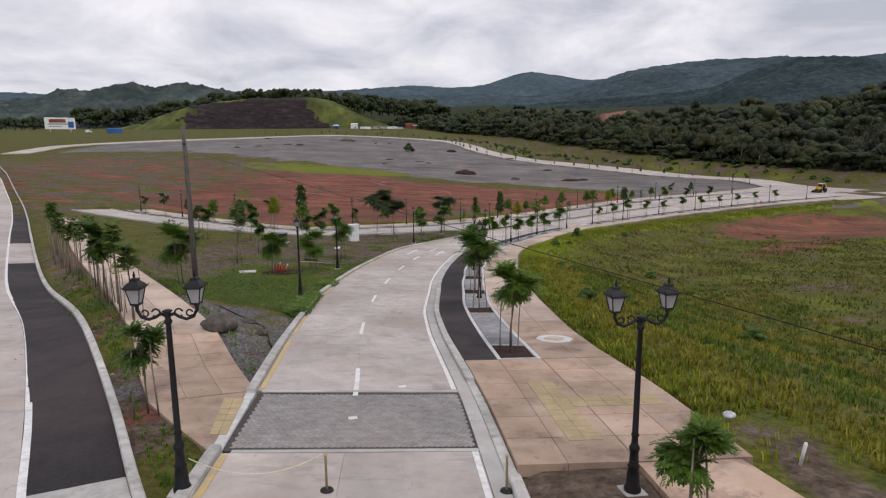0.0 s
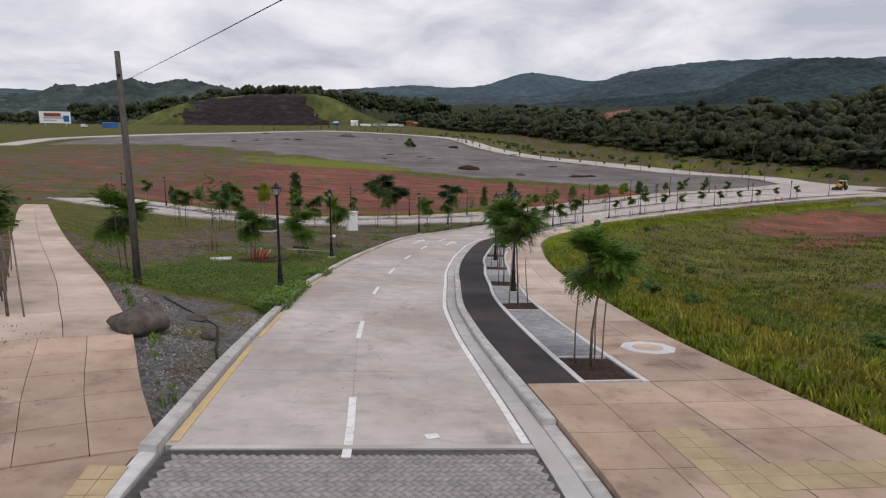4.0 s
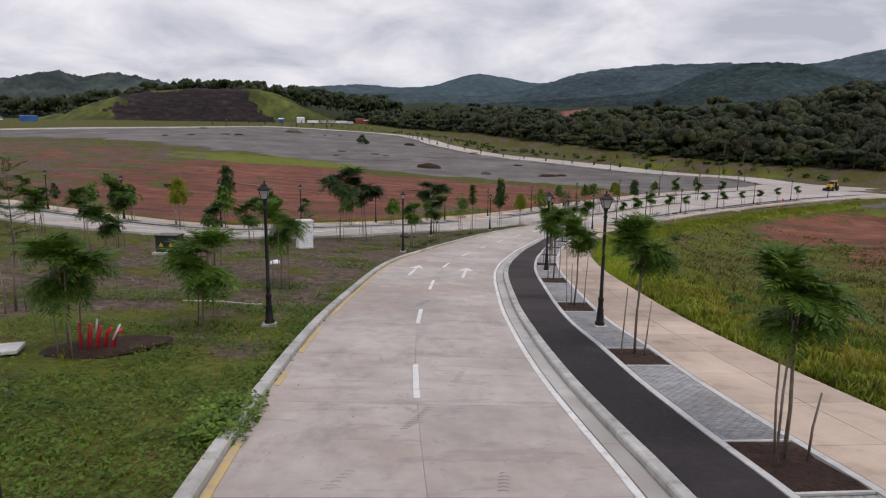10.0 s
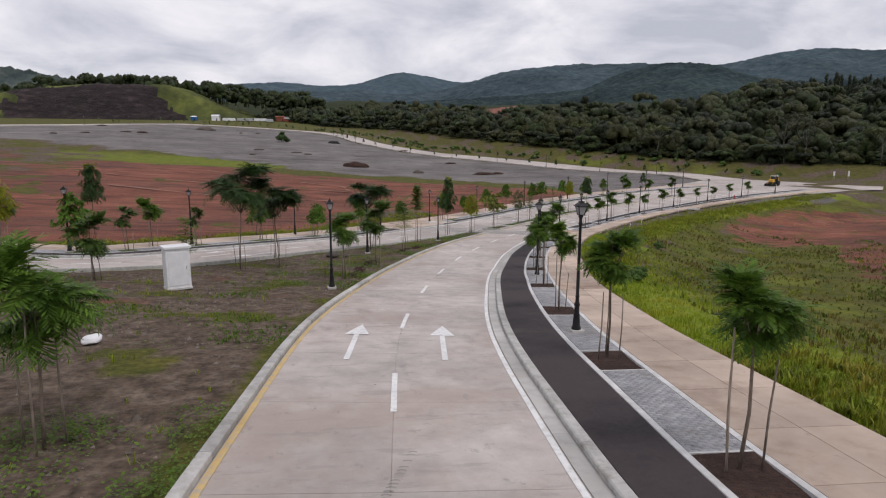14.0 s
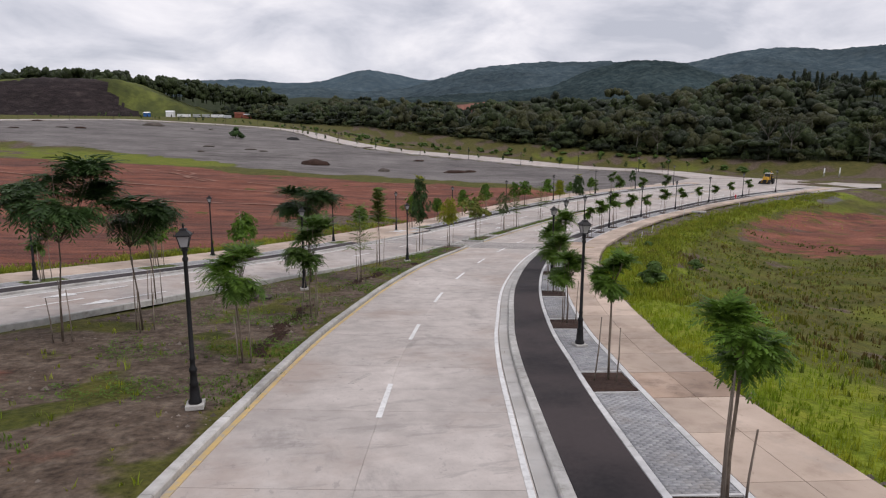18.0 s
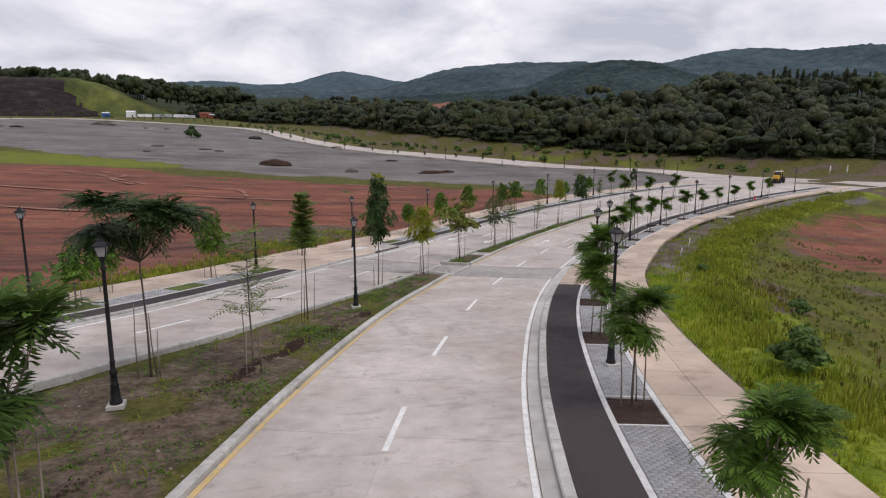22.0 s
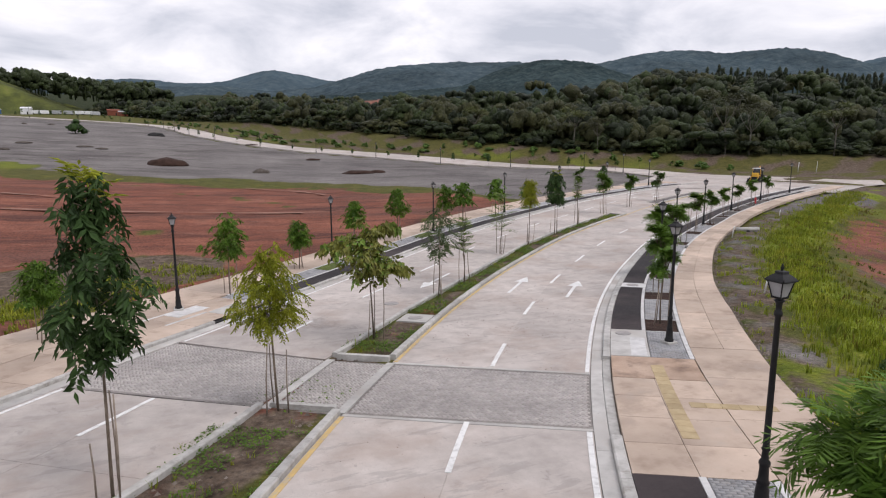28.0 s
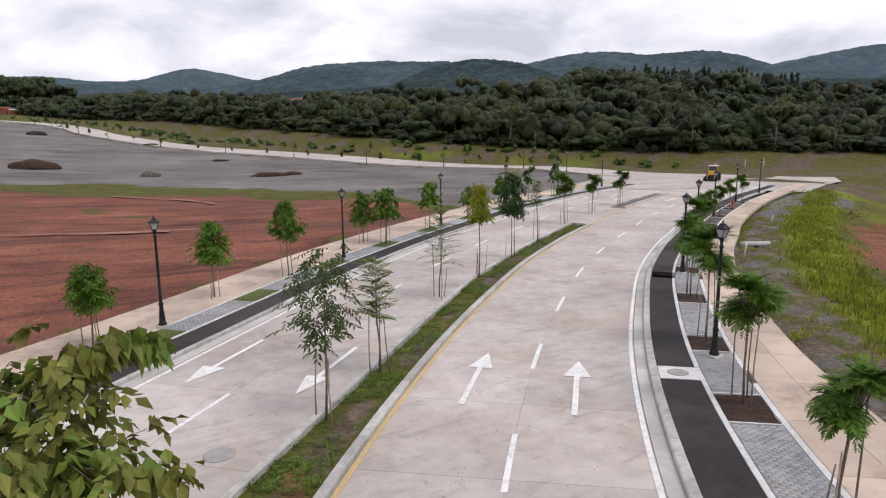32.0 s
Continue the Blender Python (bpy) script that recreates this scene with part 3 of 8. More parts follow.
GZ = GZ - 0.05 + rough_land * np.clip(near_edge, 0, 1) * (1 - np.clip(inside(f_s, f_off, -11, 4.5, FAR.length), 0, 1)) - 0.35 * paved
GZ = GZ + 0.11 * inside(g_s, g_off, 4.3, 7.0, MAIN.length) * smooth01(24.4, 23.9, g_s)
n1, n2, n3 = fbm(GX, GY, 30, 1), fbm(GX, GY, 8, 2), fbm(GX, GY, 60, 7)
# red earth of the cleared field, and of the patch in the meadow
top_line = np.interp(GX, [-200, -120, -45, -14, 7, 30, 52, 60], [292, 290, 262, 231, 217, 212, 196, 150])
red = smooth01(5, -5, GY - top_line + n1 * 5) * smooth01(-11.5, -14.5, f_off + n2 * 1.5 - 2.6 * smooth01(105, 118, GY) * (GX > -25)) * (GX < 75) * smooth01(-190, -150, GX + 12 * n1)
red = np.maximum(red * smooth01(-30, -12, -f_off - 26), red * 0.9)
green_strip = smooth01(9, 4, np.abs(GY - top_line - 2 + n1 * 7)) * smooth01(-0.45, 0.1, fbm(GX, GY, 22, 71)) + smooth01(0.45, 0.8, fbm(GX, GY, 26, 73)) * 0.9
red = red * (1 - np.clip(green_strip, 0, 1))
tongue = smooth01(0.3, 0.75, ellipse(GX, GY, -50, 257, 40, 17, -14) + 0.25 * n2)
weedy = smooth01(-0.55, 0.1, fbm(GX, GY, 24, 75) + 0.3 * n2) * smooth01(-48, -80, GX) * (GX > -200) * (GY < 300)
pocket = smooth01(0.35, 0.8, ellipse(GX, GY, 7, 146.5, 11, 6, 38) + 0.35 * n2)
red = red * (1 - np.clip(tongue + 0.85 * weedy + 0.8 * pocket, 0, 1))
red_r = np.maximum(ellipse(GX, GY, 88, 139, 34, 13, 26), ellipse(GX, GY, 66, 112, 26, 4.0, 44)) * (0.75 + 0.5 * n2)
red_far = ellipse(GX, GY, 176, 590, 26, 34, 10)
gravel = smooth01(10, 17, GY - top_line + n1 * 6) * smooth01(-6, -9, k_off + n2 * 2) * (GX > -190) * (GX < 130) * smooth01(-460, -440, -GY)
gravel = gravel * (1 - np.clip(tongue, 0, 1))
side_verge = inside(l_s, l_off, 0.1, 5.0, SIDE.length) * (l_s < 70) * (np.abs(k2_off) > 1.3)
mulch_side = side_verge * smooth01(-0.5, 0.2, fbm(GX, GY, 6, 81))
red_side = side_verge * smooth01(0.25, 0.6, fbm(GX, GY, 5, 83))
red_bits = smooth01(0.35, 0.8, n2 + 0.5 * n3) * smooth01(-4.5, -6, g_off) * smooth01(4, 5.5, f_off) * 0.6
red_bits = np.maximum(red_bits, 0.9 * smooth01(0.05, 0.5, fbm(GX, GY, 6, 87)) * smooth01(-4.1, -4.6, g_off) * smooth01(3.7, 4.2, f_off) * smooth01(112, 122, GY) * (GX < 75))
mulch = smooth01(-0.65, 0.05, fbm(GX, GY, 7, 21)) * smooth01(-3.9, -4.5, g_off) * smooth01(3.6, 4.2, f_off) * smooth01(24, 34, GY) * smooth01(0.2, 1.0, l_off)
mulch = np.maximum(mulch, inside(g_s, g_off, 4.0, 7.2, MAIN.length) * (g_s < 25) * 0.9)
mulch = mulch * (1 - 0.22 * smooth01(100, 110, GY))
mulch = np.maximum(mulch, mulch_side)
mulch = np.maximum(mulch, 0.95 * smooth01(9.4, 9.8, g_off) * smooth01(12.4, 10.8, g_off + n2) * smooth01(28, 24, g_s))
mulch = np.maximum(mulch, 0.85 * smooth01(-0.15, 0.4, fbm(GX, GY, 18, 27)) * smooth01(6.5, 9, k_off) * smooth01(4, -2, w_off) * (GX > 10))
mulch = np.maximum(mulch, 0.85 * smooth01(0.22, 0.7, fbm(GX, GY, 19, 29)) * smooth01(13, 16, g_off) * (g_s < MAIN.length))
mulch = np.maximum(mulch * np.where(GY > 55, smooth01(-30, -20, GX), 1), 0.9 * ellipse(GX, GY, -8.8, 17.7, 1.6, 3.4, 30))
red_bits = np.maximum(red_bits, 1.2 * ellipse(GX, GY, -8.2, 17.3, 0.9, 0.8))
stones = ellipse(GX, GY, -9.2, 19.3, 0.9, 1.2) + ellipse(GX, GY, -9.4, 27.2, 3.4, 7.5, 22) * (GX > -14) + ellipse(GX, GY, -7.6, 20.9, 1.2, 2.6, 20) + 0.8 * ellipse(GX, GY, 55, 144, 6.5, 3.0, 40) + 0.7 * ellipse(GX, GY, 40, 129.5, 2.2, 2.0, 40)
verge_bare = smooth01(8.8, 9.4, g_off) * smooth01(13.4, 11.6, g_off + 1.6 * n2) * smooth01(128, 142, g_s) * 0.95
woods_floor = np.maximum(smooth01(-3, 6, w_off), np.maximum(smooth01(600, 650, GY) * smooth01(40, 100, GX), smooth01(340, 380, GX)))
lush = (1 - 0.75 * smooth01(6, 9, k_off) * (GX > 0)) * np.clip(0.5 + 0.45 * fbm(GX, GY, 14, 31) + 0.25 * fbm(GX, GY, 4, 33), 0, 1)
lime = smooth01(8.6, 9.4, g_off) * smooth01(16.5, 12.0, g_off + 2.5 * n2) * (g_s > 20) * (g_s < MAIN.length)
lime = lime * (0.12 + 0.88 * smooth01(34, 66, g_s)) * smooth01(150, 138, g_s)
lime = np.maximum(lime, 0.42 * smooth01(-0.1, 0.8, fbm(GX, GY, 15, 97) + 0.4 * fbm(GX, GY, 4, 98)) * smooth01(11, 14, g_off) * (g_s < MAIN.length + 20))
lime = np.maximum(lime, 0.9 * smooth01(2.6, 1.2, np.abs(g_off - 14.5)) * (g_s > 125) * (g_s < MAIN.length))
mulch = np.maximum(mulch, weedy * smooth01(-0.4, 0.1, fbm(GX, GY, 16, 76)))
mulch = np.maximum(mulch, 0.7 * pocket)
lime = np.maximum(lime, 0.55 * np.clip(tongue, 0, 1))
lime = np.maximum(lime, 0.8 * inside(f_s, f_off, -13.0, -10.0, FAR.length, 0.8) * (f_s > 50) * (f_s < 112) * smooth01(-0.5, 0.1, fbm(GX, GY, 8, 77)))
lime = np.maximum(lime, 0.5 * smooth01(7, 10, k_off) * smooth01(26, 16, k_off) * smooth01(-0.1, 0.5, fbm(GX, GY, 30, 78)) * (GX > 0) * (GY > 230))
sward = smooth01(28, 33, GY) * smooth01(64, 46, GY) * smooth01(-3.2, -4.0, g_off) * smooth01(-16, -12, g_off) * smooth01(-0.7, 0.0, fbm(GX, GY, 7, 66)) * (1 - np.clip(ellipse(GX, GY, -9.4, 27.2, 3.4, 7.5, 22), 0, 1)) * (np.abs(k2_off) > 1.6)
lime = np.maximum(lime, 0.25 * sward)
mulch = mulch * (1 - 0.9 * sward)
nv = (len(gx), len(gy))
idx = np.arange(len(GX)).reshape(nv)
quads = np.stack([idx[:-1, :-1], idx[1:, :-1], idx[1:, 1:], idx[:-1, 1:]], -1).reshape(-1, 4)

gm = bpy.data.materials.new("open_ground")
gm.use_nodes = True
n, l = gm.node_tree.nodes, gm.node_tree.links
bs = n["Principled BSDF"]; bs.inputs["Roughness"].default_value = 0.97; bs.inputs["Specular IOR Level"].default_value = 0.15
co = n.new("ShaderNodeTexCoord")


def noise_ramp(scale, stops, detail=6):
    t = n.new("ShaderNodeTexNoise"); t.inputs["Scale"].default_value = scale; t.inputs["Detail"].default_value = detail; t.inputs["Roughness"].default_value = 0.65
    l.new(co.outputs["Object"], t.inputs["Vector"])
    r = ramp(n, stops)
    l.new(t.outputs["Fac"], r.inputs[0])
    return r.outputs[0], t.outputs["Fac"]


def blend(fac, a, b):
    m = n.new("ShaderNodeMixRGB")
    l.new(fac, m.inputs[0]); l.new(a, m.inputs[1]); l.new(b, m.inputs[2])
    return m.outputs[0]


def sharpen(fac, wobble):
    """Break a soft region's edge up with fine noise."""
    a = n.new("ShaderNodeMath"); a.operation = "ADD"; l.new(fac, a.inputs[0]); l.new(wobble, a.inputs[1])
    m = n.new("ShaderNodeMapRange"); m.interpolation_type = "SMOOTHSTEP"
    m.inputs[1].default_value, m.inputs[2].default_value = 0.82, 1.18
    l.new(a.outputs[0], m.inputs[0])
    return m.outputs[0]


at1, at2 = n.new("ShaderNodeVertexColor"), n.new("ShaderNodeVertexColor")
at1.layer_name, at2.layer_name = "soil", "cover"
s1, s2 = n.new("ShaderNodeSeparateColor"), n.new("ShaderNodeSeparateColor")
l.new(at1.outputs[0], s1.inputs[0]); l.new(at2.outputs[0], s2.inputs[0])
grass_a, wob = noise_ramp(0.45, [(0.30, (0.026, 0.044, 0.008)), (0.45, (0.066, 0.080, 0.013)), (0.58, (0.112, 0.110, 0.020)), (0.72, (0.150, 0.128, 0.032))])
grass_b, wob2 = noise_ramp(0.8, [(0.30, (0.046, 0.047, 0.015)), (0.5, (0.088, 0.082, 0.025)), (0.74, (0.135, 0.112, 0.040))])
red_c, _ = noise_ramp(0.12, [(0.25, (0.115, 0.048, 0.036)), (0.45, (0.205, 0.076, 0.050)), (0.62, (0.265, 0.105, 0.070)), (0.8, (0.31, 0.155, 0.11))], 8)
def banded(colour, scale, stretch, turn, dark, lo, hi):
    """Scraped bands and ruts: a stretched noise that darkens or lightens a colour."""
    mp = n.new("ShaderNodeMapping"); mp.inputs["Scale"].default_value = stretch; mp.inputs["Rotation"].default_value = (0, 0, radians(turn))
    l.new(co.outputs["Object"], mp.inputs[0])
    t = n.new("ShaderNodeTexNoise"); t.inputs["Scale"].default_value = scale; t.inputs["Detail"].default_value = 7; t.inputs["Roughness"].default_value = 0.7; t.inputs["Distortion"].default_value = 0.8
    l.new(mp.outputs[0], t.inputs["Vector"])
    r = n.new("ShaderNodeMapRange"); r.inputs[1].default_value, r.inputs[2].default_value, r.inputs[3].default_value, r.inputs[4].default_value = lo, hi, 0, 1
    l.new(t.outputs["Fac"], r.inputs[0])
    m = n.new("ShaderNodeMixRGB"); m.inputs[2].default_value = (*dark, 1)
    l.new(r.outputs[0], m.inputs[0]); l.new(colour, m.inputs[1])
    return m.outputs[0]


red_c = banded(red_c, 0.035, (0.7, 1.5, 1), 20, (0.135, 0.066, 0.052), 0.46, 0.62)
red_c = banded(red_c, 0.22, (0.35, 1.6, 1), 8, (0.080, 0.036, 0.030), 0.46, 0.66)
red_c = banded(red_c, 0.16, (0.4, 2.2, 1), -12, (0.34, 0.18, 0.13), 0.60, 0.80)
grav_c, _ = noise_ramp(0.07, [(0.28, (0.11, 0.10, 0.10)), (0.5, (0.165, 0.152, 0.148)), (0.75, (0.25, 0.235, 0.225))], 9)
grav_c = banded(grav_c, 0.12, (0.3, 1.5, 1), 14, (0.085, 0.075, 0.072), 0.52, 0.68)
grav_c = banded(grav_c, 0.10, (0.35, 1.8, 1), -6, (0.30, 0.285, 0.27), 0.60, 0.74)
stone_c, _ = noise_ramp(8.0, [(0.3, (0.050, 0.047, 0.046)), (0.5, (0.118, 0.113, 0.111)), (0.72, (0.21, 0.205, 0.20))], 8)
lime_c, _ = noise_ramp(0.5, [(0.3, (0.098, 0.146, 0.013)), (0.5, (0.170, 0.215, 0.020)), (0.72, (0.250, 0.255, 0.032))])
mulch_c, _ = noise_ramp(1.6, [(0.3, (0.050, 0.035, 0.026)), (0.5, (0.112, 0.083, 0.063)), (0.75, (0.195, 0.155, 0.122))], 8)
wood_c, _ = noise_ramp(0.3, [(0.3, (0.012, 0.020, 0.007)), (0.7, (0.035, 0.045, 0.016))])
col = blend(s2.outputs["Red"], grass_b, grass_a)
col = blend(at1.outputs["Alpha"], col, lime_c)
col = blend(sharpen(s2.outputs["Green"], wob2), col, mulch_c)
col = blend(sharpen(s1.outputs["Red"], wob), col, red_c)
col = blend(sharpen(s1.outputs["Green"], wob), col, grav_c)
col = blend(sharpen(s1.outputs["Blue"], wob2), col, stone_c)
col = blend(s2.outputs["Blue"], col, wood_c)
grain, _ = noise_ramp(5.0, [(0.30, (0.50, 0.50, 0.50)), (0.50, (0.98, 0.98, 0.98)), (0.72, (1.45, 1.42, 1.35))], 10)
mul = n.new("ShaderNodeMixRGB"); mul.blend_type = "MULTIPLY"; mul.inputs[0].default_value = 1.0
l.new(col, mul.inputs[1]); l.new(grain, mul.inputs[2])
l.new(mul.outputs[0], bs.inputs["Base Color"])
bt = n.new("ShaderNodeTexNoise"); bt.inputs["Scale"].default_value = 7; bt.inputs["Detail"].default_value = 8
l.new(co.outputs["Object"], bt.inputs["Vector"])
bp = n.new("ShaderNodeBump"); bp.inputs["Strength"].default_value = 0.8; bp.inputs["Distance"].default_value = 0.12
l.new(bt.outputs["Fac"], bp.inputs["Height"]); l.new(bp.outputs[0], bs.inputs["Normal"])

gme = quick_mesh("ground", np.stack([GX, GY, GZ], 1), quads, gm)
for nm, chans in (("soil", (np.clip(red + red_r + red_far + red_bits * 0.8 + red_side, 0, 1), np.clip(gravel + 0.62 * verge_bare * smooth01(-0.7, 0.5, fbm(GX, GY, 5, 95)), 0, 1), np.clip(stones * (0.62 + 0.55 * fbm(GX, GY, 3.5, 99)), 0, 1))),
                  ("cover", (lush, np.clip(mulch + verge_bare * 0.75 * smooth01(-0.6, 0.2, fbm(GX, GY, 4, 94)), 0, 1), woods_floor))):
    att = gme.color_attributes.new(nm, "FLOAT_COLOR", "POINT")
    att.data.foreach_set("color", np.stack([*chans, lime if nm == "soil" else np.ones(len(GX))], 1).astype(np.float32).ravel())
gme.polygons.foreach_set("use_smooth", np.ones(len(quads), bool))
ground = tagged(new("ground", gme), "open ground of meadow, red earth and grey gravel fill", "ground", kind="structure")


# ---- roads ----
def run(name, path, a, b, s0, s1, z, material, root, length=2.4, depth=0.3, bevel=0.0, joint=0.012, step=1.2):
    lo, hi = (a, b) if callable(a) or callable(b) else (min(a, b), max(a, b))
    count = max(1, int(round((s1 - s0) / length)))
    e = np.linspace(s0, s1, count + 1)
    for p, q in zip(e[:-1], e[1:]):
        v, f = band(path, lo, hi, p, q - joint, z, depth, step, bevel)
        part(name, mesh_from(name, v, f, material), root)


def long_band(name, path, a, b, s0, s1, z, material, label, category, depth=0.25, step=1.5, kind="structure"):
    v, f = band(path, min(a, b), max(a, b), s0, s1, z, depth, step)
    return tagged(new(name, mesh_from(name, v, f, material)), label, category, kind=kind)


S_PAVE = (25.2, 29.4)
S_CROSS = (136.3, 141.0)


def foot(s):
    """Offset of the foot of the kerb on the planted side."""
    return -np.interp(s, [0, 25, 30, 35, 42, 50, 56, 65, 76, 92, 104, 114, 121, 127, 132, 136, 150], [2.6, 2.7, 2.85, 2.95, 3.12, 3.45, 3.53, 3.57, 3.53, 3.44, 3.4, 3.5, 3.75, 3.8, 3.7, 3.78, 3.85])


def outer(s):
    """Offset of the pavement's outer edge."""
    return np.interp(s, [20, 29, 34, 38, 44, 51, 60, 92, 104, 110, 122, 127, 140, 152, 160, 190, 240, 300], [9.3, 9.45, 9.3, 9.4, 9.8, 10.0, 10.05, 9.95, 10.3, 10.2, 9.6, 9.45, 9.15, 9.4, 9.15, 8.9, 8.8, 9.0])

END = MAIN.length
main = structure("road", "pale concrete boulevard carriageway of jointed slabs", "road")
for a, b in ((lambda s: foot(s) + 0.007, -0.003), (0.003, 3.393)):
    for s0, s1 in ((0, S_PAVE[0] - 0.15), (S_PAVE[1] + 0.15, S_CROSS[0] - 0.15), (S_CROSS[1] + 0.15, END)):
        cnt = int(round((s1 - s0) / 4.5))
        e = np.linspace(s0, s1, max(cnt, 1) + 1)
        for p, q in zip(e[:-1], e[1:]):
            v, f = band(MAIN, a, b, p, q - 0.014, 0.0, 0.2, 0.75)
            part("slab", mesh_from("slab", v, f, M["concrete"]), main)
far = structure("far_carriageway", "pale concrete carriageway beyond the planted median", "road")
F_END = FAR.length
F_CROSS = (109.0, 114.2)
for a, b in ((-3.1, 0.0), (0.0, 3.1)):
    for s0, s1 in ((4, F_CROSS[0] - 0.1), (F_CROSS[1] + 0.1, F_END)):
        e = np.linspace(s0, s1, max(1, int(round((s1 - s0) / 4.5))) + 1)
        for p, q in zip(e[:-1], e[1:]):
            v, f = band(FAR, a + 0.007, b - 0.007, p, q - 0.014, 0.0, 0.2, 1.5)
            part("slab", mesh_from("slab", v, f, M["concrete"]), far)

for path, a, b, s1 in ((MAIN, -2.4, 3.4, END), (FAR, -3.1, 3.1, F_END)):
    c0, c1 = S_CROSS if path is MAIN else F_CROSS
    for p, q in ((4 if path is FAR else 29.7, c0 - 0.3), (c1 + 0.3, s1 - 1)):
        v, f = band(path, a, b, p, q, -0.035, 0.1, 1.5)
        part("joint_filler", mesh_from("joint_filler", v, f, M["gutter"]), main if path is MAIN else far)

# outer edges: gutter, kerb, cycle strip, edging, paver strip, edging, pavement
DROP = (S_PAVE[0] - 1.6, S_PAVE[1] + 1.0)
DROP2 = (S_CROSS[0] - 0.6, S_CROSS[1] + 1.8)
kerbs = structure("kerb", "grey concrete kerb and gutter beside the carriageway", "kerb")
for s0, s1 in ((0, DROP[0]), (DROP[1], DROP2[0]), (DROP2[1], END)):
    run("kerb_stone", MAIN, 3.80, 4.08, s0, s1, 0.15, M["kerb"], kerbs, 2.4, bevel=0.03)
for s0, s1 in (DROP, DROP2):
    run("kerb_stone", MAIN, 3.80, 4.08, s0, s1, 0.03, M["kerb"], kerbs, 2.4, bevel=0.02)
run("gutter", MAIN, 3.41, 3.79, 0, END, 0.005, M["gutter"], kerbs, 4.5, step=1.5)
pav = structure("pavement", "sandy pink concrete pavement panels with scored joints", "pavement")
kerb_l = structure("median_kerb", "grey concrete kerb with yellow foot line along the planted side", "kerb")
for s0, s1 in ((0, S_PAVE[0]), (S_PAVE[1] - 0.2, S_CROSS[0]), (S_CROSS[1] + 0.6, 196.8), (210, 229)):
    run("kerb_stone", MAIN, lambda s: foot(s) - 0.27, lambda s: foot(s) - 0.005, s0, s1, 0.16, M["kerb"], kerb_l, 2.0, bevel=0.03)
run("kerb_stone", MAIN, lambda s: foot(s) - 0.27, lambda s: foot(s) - 0.005, *S_PAVE, 0.035, M["edging"], kerb_l, 2.1, bevel=0.02)
run("kerb_stone", FAR, 3.12, 3.34, 4, F_CROSS[0], 0.13, M["kerb"], kerb_l, 3.0, bevel=0.03)
run("kerb_stone", FAR, 3.12, 3.34, F_CROSS[1] + 0.6, F_END - 60, 0.13, M["kerb"], kerb_l, 3.0, bevel=0.03)
for s0, s1 in ((4, 117.2), (121.7, F_END)):
    run("kerb_stone", FAR, -3.8, -3.6, s0, s1, 0.14, M["kerb"], kerbs, 3.0, bevel=0.03)
# solid black strip: the deep shade of the kerb gap put in as colour
run("open_gutter", FAR, -3.815, -3.6, 117.2, 121.7, 0.06, M["iron"], kerbs, 4.5)
run("utility_slab", FAR, -5.06, -3.83, 118.4, 121.8, 0.14, M["gutter"], pav, 3.4)
run("utility_cover", FAR, -6.5, -5.6, 117.0, 119.2, 0.145, M["edging"], pav, 2.2)
for s0, s1 in ((196.8, 210), (229, END - 12)):
    run("slab", MAIN, -6.05, lambda s: foot(s) - 0.005, s0, s1, 0.0, M["concrete"], main, 4.5)
run("utility_slab", MAIN, 4.09, 5.79, 143.0, 147.0, 0.145, M["gutter"], pav, 2.2)
run("utility_cover", MAIN, 5.0, 5.7, 143.1, 145.7, 0.15, M["edging"], pav, 2.6)
run("utility_slab", MAIN, 4.09, 5.79, 157.12, 158.38, 0.145, M["edging"], pav, 2.2)
for path, s, off0, off1 in ((MAIN, 141.3, -6.08, -4.0), (MAIN, 136.4, -6.08, -4.0)):
    run("kerb_stone", path, off0, off1, s, s + 0.22, 0.15, M["kerb"], kerb_l, 0.2, bevel=0.03)
run("gutter", FAR, -3.59, -3.11, 4, F_END, 0.004, M["gutter"], kerbs, 4.5, step=1.5)

CYCLE = [(32.6, 133.6), (147.0, 157.1), (158.4, 174.6), (176.4, END - 8)]
for s0, s1 in CYCLE:
    long_band("cycle_strip", MAIN, 4.09, 5.62, s0, s1, 0.13, M["asphalt"], "black asphalt cycle strip between kerb and white edging", "cycle strip")
for s0, s1 in ((8, F_CROSS[0] - 2.6), (115.7, 118.4), (121.8, F_END - 6)):
    long_band("cycle_strip", FAR, -5.05, -3.81, s0, s1, 0.12, M["asphalt"], "black asphalt cycle strip of the far carriageway", "cycle strip")
edge = structure("edging", "white concrete edging of the planting strip", "edging")
for s0, s1 in CYCLE:
    run("edging_stone", MAIN, 5.63, 5.79, s0, s1, 0.15, M["edging"], edge, 3.0)
    run("edging_stone", MAIN, 7.12, 7.28, s0, s1, 0.15, M["edging"], edge, 3.0)
for s0, s1 in ((8, F_CROSS[0] - 2.6), (115.7, 118.4), (121.8, F_END - 6)):
    run("edging_stone", FAR, -5.2, -5.06, s0, s1, 0.14, M["edging"], edge, 4.0)
    run("edging_stone", FAR, -6.66, -6.54, s0, s1, 0.14, M["edging"], edge, 4.0)


